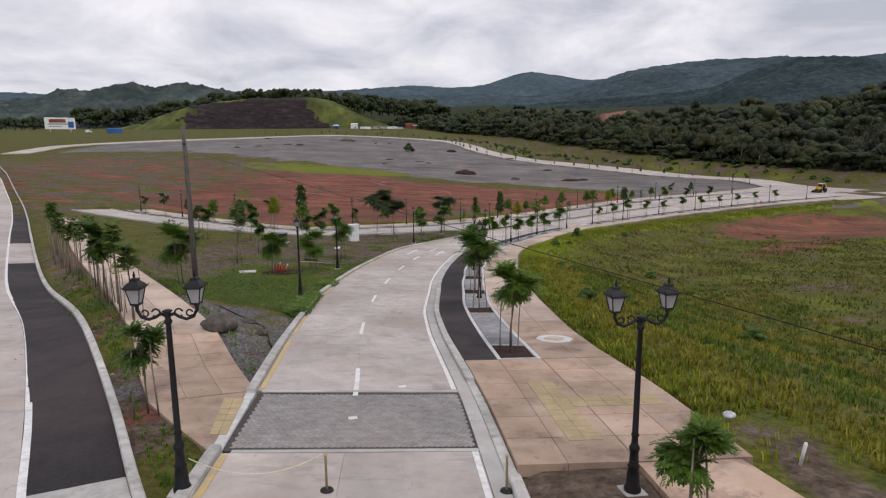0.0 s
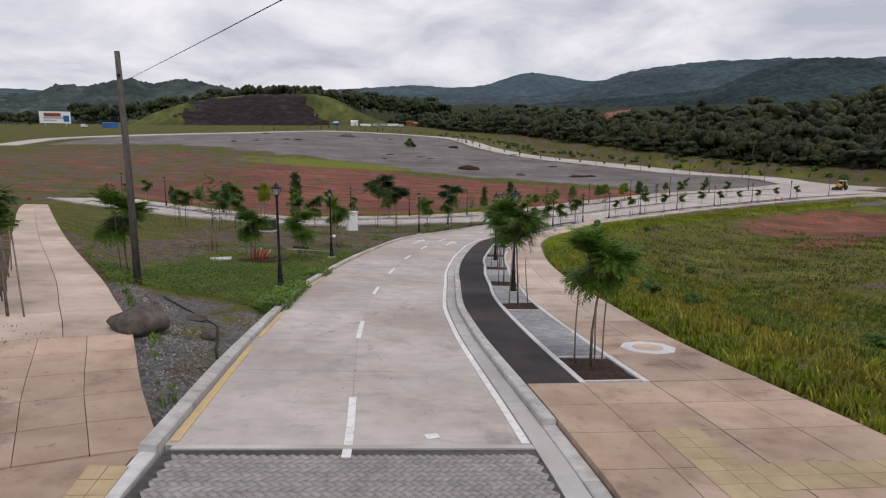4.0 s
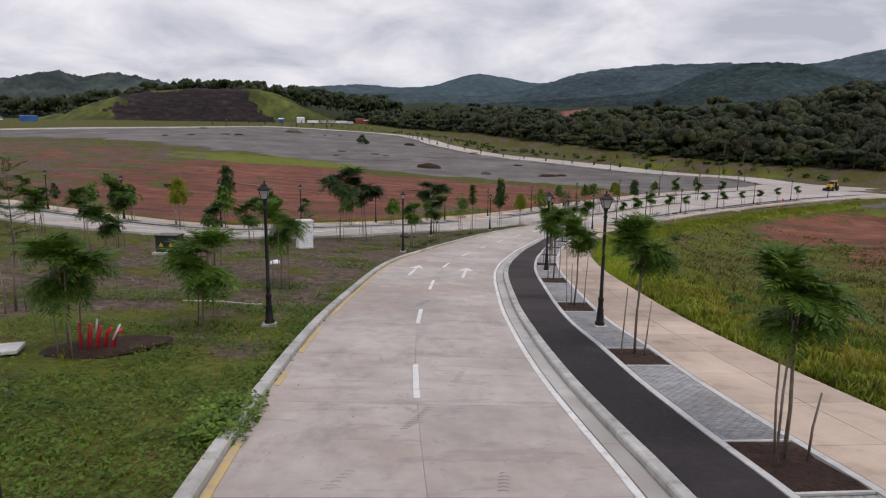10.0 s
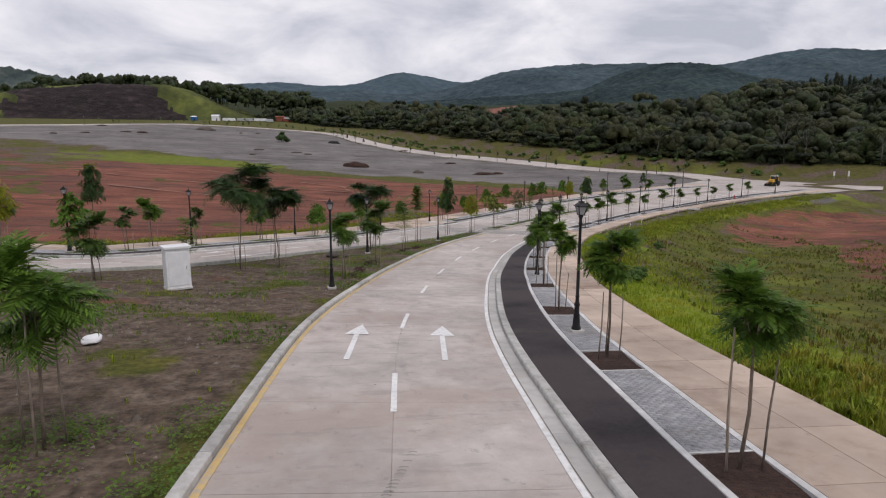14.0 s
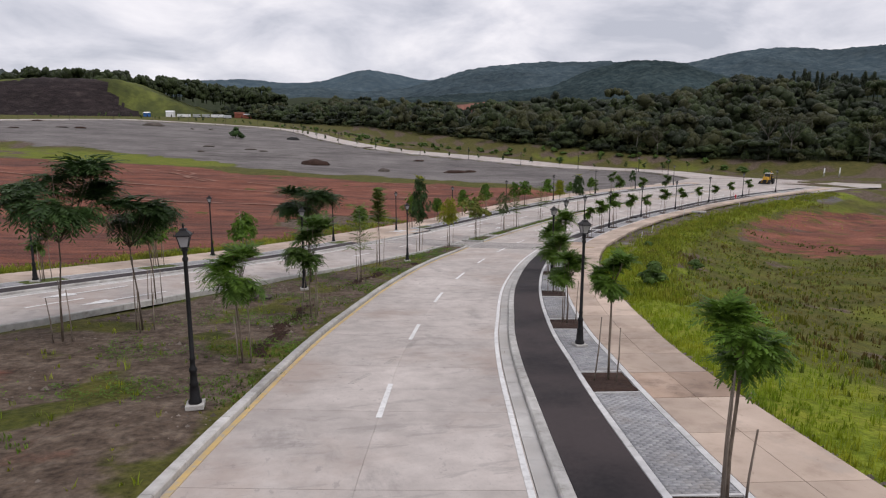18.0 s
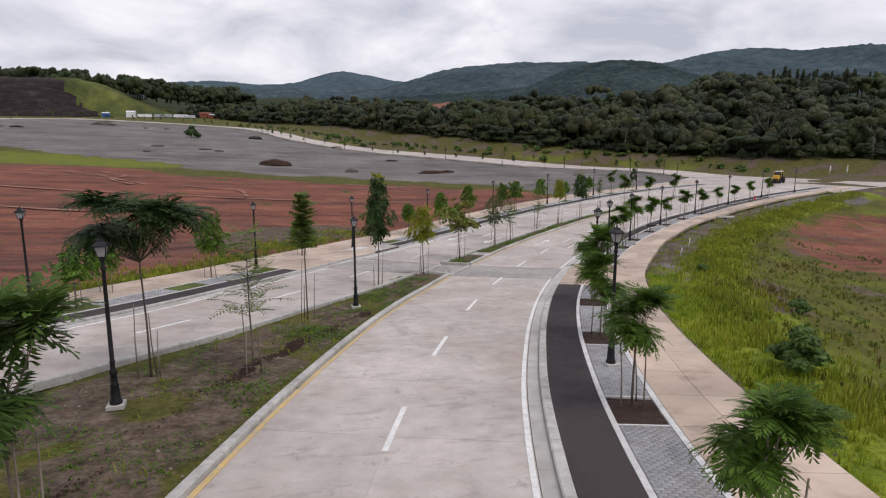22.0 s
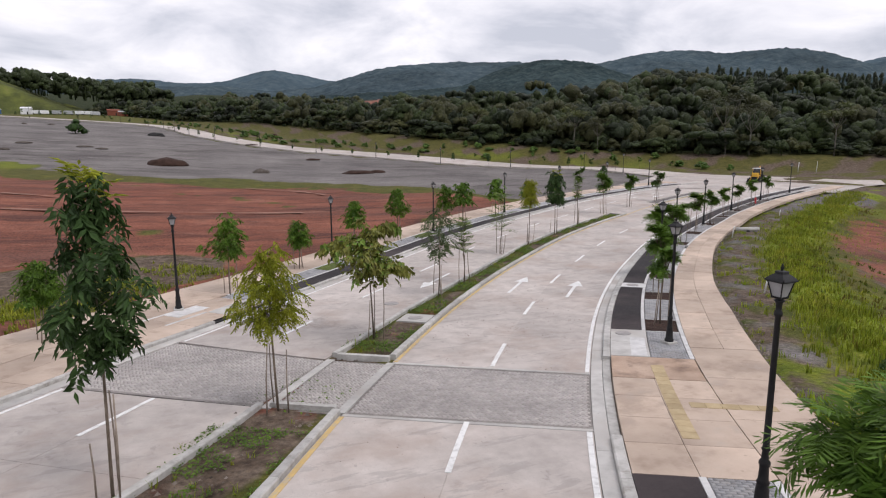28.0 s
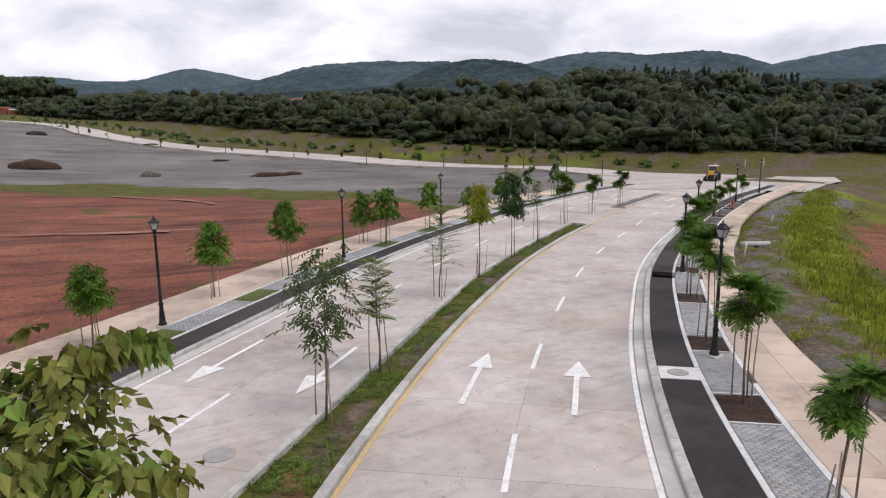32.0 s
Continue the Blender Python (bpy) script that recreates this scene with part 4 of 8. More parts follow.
def panels(path, a, b, s0, s1, z, across, length, root, material):
    fa, fb = (a if callable(a) else (lambda s: s * 0 + a)), (b if callable(b) else (lambda s: s * 0 + b))
    mix = lambda u: (lambda s: fa(s) * (1 - u) + fb(s) * u)
    e = np.linspace(s0, s1, max(1, int(round((s1 - s0) / length))) + 1)
    for p, q in zip(e[:-1], e[1:]):
        for k in range(across):
            v, f = band(path, mix((k + 0.006) / across), mix((k + 0.994) / across), p, q - 0.02, z, 0.3, 1.6)
            part("panel", mesh_from("panel", v, f, material), root)


panels(MAIN, 7.29, outer, 32.6, 40.4, 0.15, 2, 2.6, pav, M["walk_damp"])
for s0, s1, m_ in ((40.4, 92.4, "walk"), (92.42, 95.0, "walk_damp"), (95.02, 133.6, "walk")):
    panels(MAIN, 7.29, outer, s0, s1, 0.15, 2, 2.6, pav, M[m_])
panels(MAIN, 7.29, outer, 144.6, END - 2, 0.15, 2, 3.2, pav, M["walk"])
panels(MAIN, 7.25, lambda s: np.interp(s, [0, 22, 24], [9.4, 9.35, 9.1]), 3.0, 23.98, 0.12, 1, 1.9, pav, M["walk_damp"])
panels(MAIN, 4.09, 7.28, 24.0, 32.6, 0.14, 2, 1.5, pav, M["walk_damp"])
panels(MAIN, 7.29, outer, 24.0, 32.6, 0.14, 2, 1.5, pav, M["walk_damp"])
panels(MAIN, 4.09, 7.28, 133.6, 140.5, 0.14, 2, 1.6, pav, M["walk"])
panels(MAIN, 4.09, 7.28, 140.52, 142.98, 0.14, 1, 2.4, pav, M["walk_damp"])
panels(MAIN, 7.29, outer, 133.6, 144.6, 0.14, 1, 4.0, pav, M["walk"])
panels(FAR, -9.9, -6.67, 8, F_END - 2, 0.14, 2, 3.0, pav, M["walk"])
panels(FAR, -6.66, -3.81, F_CROSS[0] - 3, F_CROSS[1] + 7, 0.13, 2, 2.4, pav, M["walk"])
end_pts = [(-5.75, 19.41), (-8.24, 17.93), (-6.62, 16.2), (-5.3, 14.85)] + [tuple(MAIN.at(s, o)) for s, o in ((25.0, -2.99), (27.0, -3.05), (29.0, -3.11))]
end_top = [(x, y, float(land(x, y)[0]) + 0.035) for x, y in end_pts]
part("panel", mesh_from("panel", end_top + [(x, y, z - 0.25) for x, y, z in end_top], [(0, 1, 2, 3, 4, 5, 6)] + [(i, i + 7, (i + 1) % 7 + 7, (i + 1) % 7) for i in range(7)], M["walk_damp"]), pav)
panels(LEFT_WALK, -1.48, 1.42, 2.75, 9.0, 0.04, 3, 1.3, pav, M["walk_damp"])
panels(LEFT_WALK, -1.48, 1.42, 9.0, LEFT_WALK.length, 0.04, 2, 2.6, pav, M["walk"])

for a, b, s0, s1, m_ in ((7.32, lambda s: outer(s) - 0.05, 32.8, END - 2.2, "walk_damp"), (4.15, lambda s: outer(s) - 0.05, 24.1, 32.5, "soil"), (4.15, 7.26, 133.8, 142.9, "soil")):
    v, f = band(MAIN, a, b, s0, s1, 0.105, 0.1, 1.5)
    part("joint_filler", mesh_from("joint_filler", v, f, M[m_]), pav)
run("edging_stone", MAIN, 7.12, 7.28, 143.0, 147.0, 0.15, M["edging"], edge, 2.0)
# side street
side = structure("side_street", "grey concrete side street with dark asphalt cycle lane", "road")
run("slab", SIDE, -2.1, -16.0, 0, SIDE.length, 0.0, M["concrete"], side, 9.0, depth=0.2, step=3)
run("kerb_stone", SIDE, 0.0, -0.22, 0, SIDE.length, 0.14, M["kerb"], side, 5.0, bevel=0.03)
run("slab", SIDE, -0.23, -2.09, 0, 18.9, 0.0, M["kerb"], side, 4.5, depth=0.2)
long_band("side_cycle_lane", SIDE, -0.23, -2.09, 18.9, 62, 0.0, M["asphalt"], "dark asphalt cycle lane beside the kerb of the side street", "cycle lane")
run("slab", SIDE, -0.23, -2.09, 62, 78, 0.0, M["concrete"], side, 4.5, depth=0.2)
long_band("side_cycle_lane", SIDE, -0.23, -2.09, 78, 128, 0.0, M["asphalt"], "dark asphalt cycle lane beside the kerb of the side street", "cycle lane")
long_band("lane_line", SIDE, -1.93, -2.09, 0, 220, 0.006, M["white"], "white painted lane line on the side street", "road marking", 0.004)
# loop road and the junction
loop = structure("loop_road", "pale concrete loop road round the gravel field", "road")
run("slab", LOOP, -6.5, 6.5, 6, LOOP.length, 0.12, M["concrete"], loop, 12, depth=0.4, step=4)
jp = [(112, 171.5), (128, 177.5), (146, 184.5), (150, 188), (146, 194), (136, 203), (129, 214), (128, 228), (114, 228), (112, 214), (100, 204), (88, 197), (92, 186), (102, 182)]
jv = [(x, y, float(land(x, y)[0]) + 0.05) for x, y in jp] + [(118, 195, float(land(118, 195)[0]) + 0.05)]
tagged(new("junction", mesh_from("junction", jv, [(i, (i + 1) % len(jp), len(jp)) for i in range(len(jp))], M["concrete"])), "pale concrete junction at the end of the boulevard", "road", kind="structure")


# ---- road markings ----
def marking(name, path, a, b, s0, s1, label, material=None, z=0.018, step=0.75):
    v, f = band(path, a, b, s0, s1, z, 0.016, step)
    return tagged(new(name, mesh_from(name, v, f, material or M["white"])), label, "road marking")


for s in [30.55, 39.2, 49.3, 58.1, 66.8, 74.8, 83.5, 92.7, 101.6, 110.1, 118.4, 126.8, 134.8] + list(np.arange(142.8, END - 8, 8.15)):
    tagged(marking("lane_dash", MAIN, -0.075, 0.075, s - 1.48, s + 1.48, "white painted lane dash on concrete"), group="lane dashes")
for s in list(np.arange(9.7, 108, 8.88)) + list(np.arange(117.85, F_END - 8, 8.15)):
    tagged(marking("lane_dash", FAR, -0.07, 0.07, s - 1.45, s + 1.45, "white painted lane dash on the far carriageway"), group="far lane dashes")
marking("edge_line", MAIN, 3.22, 3.36, 0, S_PAVE[0] - 0.2, "white painted edge line beside the gutter")
marking("edge_line", MAIN, 3.22, 3.36, S_PAVE[1] + 0.2, S_CROSS[0] - 0.2, "white painted edge line beside the gutter")
marking("edge_line", MAIN, 3.22, 3.36, S_CROSS[1] + 0.2, END - 6, "white painted edge line beside the gutter")
marking("edge_line", FAR, -2.98, -2.86, 6, F_CROSS[0] - 0.2, "white painted edge line of the far carriageway")
marking("edge_line", FAR, -2.98, -2.86, F_CROSS[1] + 0.2, F_END - 4, "white painted edge line of the far carriageway")
for s0, s1 in ((0, S_PAVE[0] - 0.3), (S_PAVE[1] + 0.3, 36.5), (37.5, 42), (49.6, 53.8), (57.3, 58.5), (60.5, 64), (66, S_CROSS[0] - 0.2), (S_CROSS[1] + 0.2, END - 20)):
    marking("foot_line", MAIN, lambda s: foot(s) + 0.04, lambda s: foot(s) + 0.18, s0, s1, "worn yellow line at the foot of the kerb", M["yellow"])


def arrow(path, s, off, back=False):
    """A straight-ahead arrow: shaft and head in one flat shape that follows the road."""
    sgn = -1 if back else 1
    outline = [(-2.45, -0.09), (0.8, -0.09), (0.8, -0.45), (2.45, 0.0), (0.8, 0.45), (0.8, 0.09), (-2.45, 0.09)]
    pts = [path.at(s + sgn * u, off + v * 1.0) for u, v in outline]
    z = [float(land(p[0], p[1])[0]) + 0.022 for p in pts]
    me = mesh_from("arrow", [(*p, q) for p, q in zip(pts, z)], [(0, 1, 5, 6), (2, 3, 4), (1, 2, 4, 5)], M["white"])
    return tagged(new("road_arrow", me), "white painted straight-ahead arrow on concrete", "road marking", group="road arrows")


for s, off in ((80.05, -1.55), (80.1, 1.5), (156.6, -1.85), (156.3, 1.5), (222, -1.7), (222, 1.6)):
    arrow(MAIN, s, off)
for s, off in ((130.3, 1.75), (130.3, -1.6), (74.5, -1.5), (74.5, 1.5), (196, 1.6), (196, -1.6)):
    arrow(FAR, s, off, True)


# ---- paver fields ----
def pavers(name, path, a, b, s0, s1, z, long, wide, material, label):
    """Bricks of a paver field, each with its own edges, joined."""
    verts, faces = [], []
    lo, hi = min(a, b), max(a, b)
    rng = np.random.RandomState(5)
    rows = int((s1 - s0) / wide)
    for i in range(rows):
        shift = (i % 2) * long * 0.5
        for j in range(int((hi - lo) / long) + 2):
            u0, u1 = lo + j * long - shift, lo + (j + 1) * long - shift
            u0, u1 = max(u0, lo), min(u1, hi)
            if u1 - u0 < 0.05:
                continue
            p, q = s0 + i * wide, s0 + (i + 1) * wide
            verts.append([(p + 0.009, u0 + 0.009), (q - 0.009, u0 + 0.009), (q - 0.009, u1 - 0.009), (p + 0.009, u1 - 0.009)])
            faces.append(rng.uniform(-0.004, 0.004))
    V = np.array(verts)
    xy = path.at(V[..., 0].ravel(), V[..., 1].ravel())
    zz = land(xy[:, 0], xy[:, 1]) + z + np.repeat(faces, 4)
    top = np.column_stack([xy, zz])
    bot = np.column_stack([xy, zz - 0.06])
    nb = len(V)
    allv = np.concatenate([top.reshape(nb, 4, 3), bot.reshape(nb, 4, 3)], 1).reshape(-1, 3)
    o = np.arange(nb)[:, None, None] * 8
    q = np.array([(3, 2, 1, 0), (0, 1, 5, 4), (1, 2, 6, 5), (2, 3, 7, 6), (3, 0, 4, 7)])[None] + o
    ob = new(name, quick_mesh(name, allv, q.reshape(-1, 4), material))
    return tagged(ob, label, "pavers", kind="stuff")


def herringbone(name, path, a, b, s0, s1, z, wide, material, label):
    """Blocks twice as long as wide in a diagonal herringbone, cut at the border, joined."""
    rng = np.random.RandomState(6)
    g, r = 0.006, math.sqrt(0.5)
    blocks = []
    n_ = int(((s1 - s0) + (b - a)) / wide) + 6
    for i in range(-n_, n_):
        for j in range(-n_, n_):
            kind = (i - j) % 4
            if kind not in (0, 3):
                continue
            x0, y0, x1, y1 = i * wide + g, j * wide + g, (i + (2 if kind == 0 else 1)) * wide - g, (j + (1 if kind == 0 else 2)) * wide - g
            c = [(s0 + r * (x - y), a + r * (x + y)) for x, y in ((x0, y0), (x1, y0), (x1, y1), (x0, y1))]
            ms, mo = sum(p[0] for p in c) / 4, sum(p[1] for p in c) / 4
            if s0 + 0.03 < ms < s1 - 0.03 and a + 0.03 < mo < b - 0.03:
                blocks.append([(min(max(p, s0), s1), min(max(q, a), b)) for p, q in c])
    V = np.array(blocks)
    xy = path.at(V[..., 0].ravel(), V[..., 1].ravel())
    zz = land(xy[:, 0], xy[:, 1]) + z + np.repeat(rng.uniform(-0.004, 0.004, len(V)), 4)
    nb = len(V)
    allv = np.concatenate([np.column_stack([xy, zz]).reshape(nb, 4, 3), np.column_stack([xy, zz - 0.06]).reshape(nb, 4, 3)], 1).reshape(-1, 3)
    q = np.array([(3, 2, 1, 0), (0, 1, 5, 4), (1, 2, 6, 5), (2, 3, 7, 6), (3, 0, 4, 7)])[None] + np.arange(nb)[:, None, None] * 8
    return tagged(new(name, quick_mesh(name, allv, q.reshape(-1, 4), material)), label, "pavers", kind="stuff")


def bed(name, path, a, b, s0, s1, z, material, label):
    v, f = band(path, min(a, b), max(a, b), s0, s1, z, 0.25, 0.8)
    return tagged(new(name, mesh_from(name, v, f, material)), label, "paving bed", kind="structure")


M["joint_pale"] = mat("pale_joint_sand", [(0.3, (0.19, 0.175, 0.165)), (0.7, (0.28, 0.26, 0.245))], 8, 0.95, 0.3)
M["joint"] = mat("joint_sand", [(0.3, (0.055, 0.050, 0.047)), (0.7, (0.11, 0.10, 0.094))], 8, 0.95, 0.3)
bed("crossing_bed", MAIN, -2.75, 3.4, S_PAVE[0], S_PAVE[1], -0.022, M["joint"], "sand bed under the paver crossing")
herringbone("paver_crossing", MAIN, -2.6, 3.35, S_PAVE[0] + 0.15, S_PAVE[1] - 0.15, 0.01, 0.105, M["paver_dark"], "dark grey interlocking pavers of a raised crossing")
bed("crossing_bed", MAIN, -3.7, 3.4, S_CROSS[0], S_CROSS[1], -0.022, M["joint_pale"], "sand bed under the paver crossing")
herringbone("paver_crossing", MAIN, -3.6, 3.35, S_CROSS[0] + 0.15, S_CROSS[1] - 0.15, 0.01, 0.105, M["paver_light"], "grey interlocking pavers of a crossing")
bed("crossing_bed", MAIN, -6.05, -3.7, S_CROSS[0], S_CROSS[1], -0.022, M["joint_pale"], "sand bed under the median crossing")
for a_, b_ in ((-3.95, -3.66), (-6.32, -6.02)):
    bed("crossing_border", MAIN, a_, b_, S_CROSS[0], S_CROSS[1], 0.03, M["gutter"], "pale concrete border of the median crossing")
herringbone("paver_crossing", MAIN, -6.0, -3.9, S_CROSS[0] + 0.1, S_CROSS[1] - 0.1, 0.012, 0.105, M["paver_light"], "grey pavers through the gap in the median")
bed("crossing_bed", FAR, -3.1, 3.3, F_CROSS[0], F_CROSS[1], -0.035, M["joint_pale"], "sand bed under the far paver crossing")
herringbone("paver_crossing", FAR, -3.0, 3.2, F_CROSS[0] + 0.1, F_CROSS[1] - 0.1, 0.01, 0.105, M["paver_light"], "grey interlocking pavers of the far crossing")
for s0, s1, a, b in ((S_PAVE[0] - 0.15, S_PAVE[0], -2.5, 3.4), (S_PAVE[1], S_PAVE[1] + 0.15, -2.7, 3.4), (S_CROSS[0] - 0.15, S_CROSS[0], -3.7, 3.4), (S_CROSS[1], S_CROSS[1] + 0.15, -3.7, 3.4)):
    bed("crossing_border", MAIN, a, b, s0, s1, 0.008, M["gutter"], "pale concrete border of the paver crossing")
# tactile guide tiles at the crossings
tact = structure("tactile_paving", "yellow tactile guide tiles across the pavement", "tactile paving")
for path, a, b, s0, s1 in ((MAIN, 6.05, 6.89, 25.2, 29.9), (MAIN, 6.89, 9.2, 27.5, 28.3), (MAIN, 5.72, 6.34, 135.7, 142.0),
                           (MAIN, 6.36, 8.6, 138.0, 138.7)):
    for p in np.arange(s0, s1 - 0.3, 0.42):
        for u in np.arange(a, b - 0.3, 0.42):
            v, f = band(path, u + 0.005, min(u + 0.415, b), p, p + 0.41, 0.152, 0.03, 0.5)
            part("tile", mesh_from("tile", v, f, M["tactile"]), tact)

q4 = [Vector(p) for p in ((-6.42, 18.6), (-5.86, 18.66), (-5.46, 16.05), (-5.86, 16.0))]
for i in range(6):
    for j in range(2):
        g = lambda u, w: q4[0].lerp(q4[1], u).lerp(q4[3].lerp(q4[2], u), w)
        c4 = [g(j / 2 + 0.01, i / 6 + 0.004), g(j / 2 + 0.49, i / 6 + 0.004), g(j / 2 + 0.49, (i + 1) / 6 - 0.004), g(j / 2 + 0.01, (i + 1) / 6 - 0.004)]
        tp = [(p.x, p.y, float(land(p.x, p.y)[0]) + 0.055) for p in c4]
        part("tile", mesh_from("tile", tp + [(x, y, z - 0.03) for x, y, z in tp], [(3, 2, 1, 0)] + [(k, (k + 1) % 4, (k + 1) % 4 + 4, k + 4) for k in range(4)], M["tactile"]), tact)

# planters and paver strips between the lamps
PLANTERS = [33.85, 44.2, 52.6, 60.6, 69.4, 77.1, 85.6, 94.1, 103.2, 111.6, 120.0, 127.8, 148.0, 154.9, 161.6, 169.6, 177.5, 185.2, 193, 200.8, 208.5, 216, 224]
for s in PLANTERS:
    v, f = band(MAIN, 5.80, 7.11, s - 1.1, s + 1.1, 0.10, 0.2, 0.35)
    rng = np.random.RandomState(int(s * 10))
    v = [(x, y, z + (rng.uniform(-0.03, 0.05) if i % 4 in (1, 2) else 0)) for i, (x, y, z) in enumerate(v)]
    tagged(new("planter", mesh_from("planter", v, f, M["soil"])), "square of dark bare planting soil in the paved strip", "planter", group="planters")
    for e in (-1.16, 1.1):
        v, f = band(MAIN, 5.80, 7.11, s + e, s + e + 0.07, 0.15, 0.2, 0.2)
        part("edging_stone", mesh_from("edging_stone", v, f, M["edging"]), edge)
bounds = [(a + 1.17, b - 1.17) for a, b in zip(PLANTERS[:-1], PLANTERS[1:])]
for s0, s1 in bounds:
    if s0 > 128 and s1 < 148:
        s0, s1 = (s0, 133.6)
    bed("strip_bed", MAIN, 5.80, 7.11, s0, s1, 0.11, M["joint"], "sand bed under the paver strip")
    if s0 < 190:
        pavers("paver_strip", MAIN, 5.81, 7.10, s0, s1, 0.145, 0.22, 0.115, M["paver"], "light grey concrete pavers between planters")
bed("strip_bed", MAIN, 5.80, 7.11, 143.0, PLANTERS[12] - 1.17, 0.11, M["joint"], "sand bed under the paver strip")
pavers("paver_strip", MAIN, 5.81, 7.10, 143.0, PLANTERS[12] - 1.17, 0.145, 0.22, 0.115, M["paver"], "light grey concrete pavers between planters")
F_PLANT = [15, 22.5, 30, 37.5, 45, 52.5, 60, 67.5, 75, 82.5, 90, 97.5, 105, 113, 124, 131.5, 139, 147, 154.5, 162, 170, 178, 186, 194]
M["turf"] = mat("turf_square", [(0.3, (0.045, 0.075, 0.015)), (0.7, (0.12, 0.14, 0.035))], 6, 0.95, 0.8, 25, 0.7, 0.3, dist=0.04)
for s in F_PLANT:
    if not F_CROSS[0] - 4 < s < F_CROSS[1] + 4:
        v, f = band(FAR, -6.53, -5.21, s - 1.2, s + 1.2, 0.12, 0.2, 0.6)
        tagged(new("planter", mesh_from("planter", v, f, M["turf"])), "square of green turf in the far paved strip", "planter", group="far planters")
for s0, s1 in zip([9] + F_PLANT, F_PLANT + [F_END - 6]):
    s0, s1 = s0 + 1.21, s1 - 1.21
    if s1 - s0 > 1 and not (F_CROSS[0] - 4 < (s0 + s1) / 2 < F_CROSS[1] + 4):
        bed("strip_bed", FAR, -6.53, -5.21, s0, s1, 0.09, M["joint"], "sand bed under the far paver strip")
        if 60 < s0 < 160:
            pavers("paver_strip", FAR, -6.52, -5.22, s0, s1, 0.125, 0.22, 0.115, M["paver"], "light grey concrete pavers of the far strip")
        else:
            bed("strip_slab", FAR, -6.52, -5.22, s0, s1, 0.12, M["paver"], "light grey paving of the far strip")


# ---- street lamps ----
POLE_PROFILE = [(0.17, 0.12), (0.17, 0.20), (0.135, 0.26), (0.125, 0.50), (0.105, 0.62), (0.125, 0.66), (0.095, 0.72), (0.085, 0.98), (0.105, 1.02), (0.105, 1.08), (0.07, 1.14), (0.062, 1.30),
                (0.085, 1.34), (0.062, 1.38), (0.056, 2.60), (0.050, 3.62), (0.075, 3.66), (0.075, 3.70), (0.05, 3.74), (0.06, 3.86), (0.10, 3.90), (0.04, 3.93)]
ME_POLE = lathe("pole", [(r, z if z < 1.5 else 1.38 + (z - 1.38) * 1.135) for r, z in POLE_PROFILE], M["iron"], 14)
ME_TWIN = lathe("pole", [(r, z if z < 1.5 else 1.38 + (z - 1.38) * 0.95) for r, z in POLE_PROFILE], M["iron"], 14)
ME_PED = box_mesh("pedestal", 0.46, 0.46, 0.13, M["kerb"], 0.015)
ME_BRACKET = lathe("bracket_ring", [(0.03, 0.0), (0.045, 0.03), (0.045, 0.06), (0.02, 0.09)], M["iron"], 10)


LZ = 0.74


def square_ring(name, r, w, z, h, material):
    """A closed square hoop."""
    v, f = [], []
    for q, zz in ((r, z), (r - w, z), (r - w, z + h), (r, z + h)):
        v += [(-q, -q, zz), (q, -q, zz), (q, q, zz), (-q, q, zz)]
    for i in range(4):
        j = (i + 1) % 4
        f += [(i * 4 + k, j * 4 + k, j * 4 + (k + 1) % 4, i * 4 + (k + 1) % 4) for k in range(4)]
    return mesh_from(name, v, f, material)


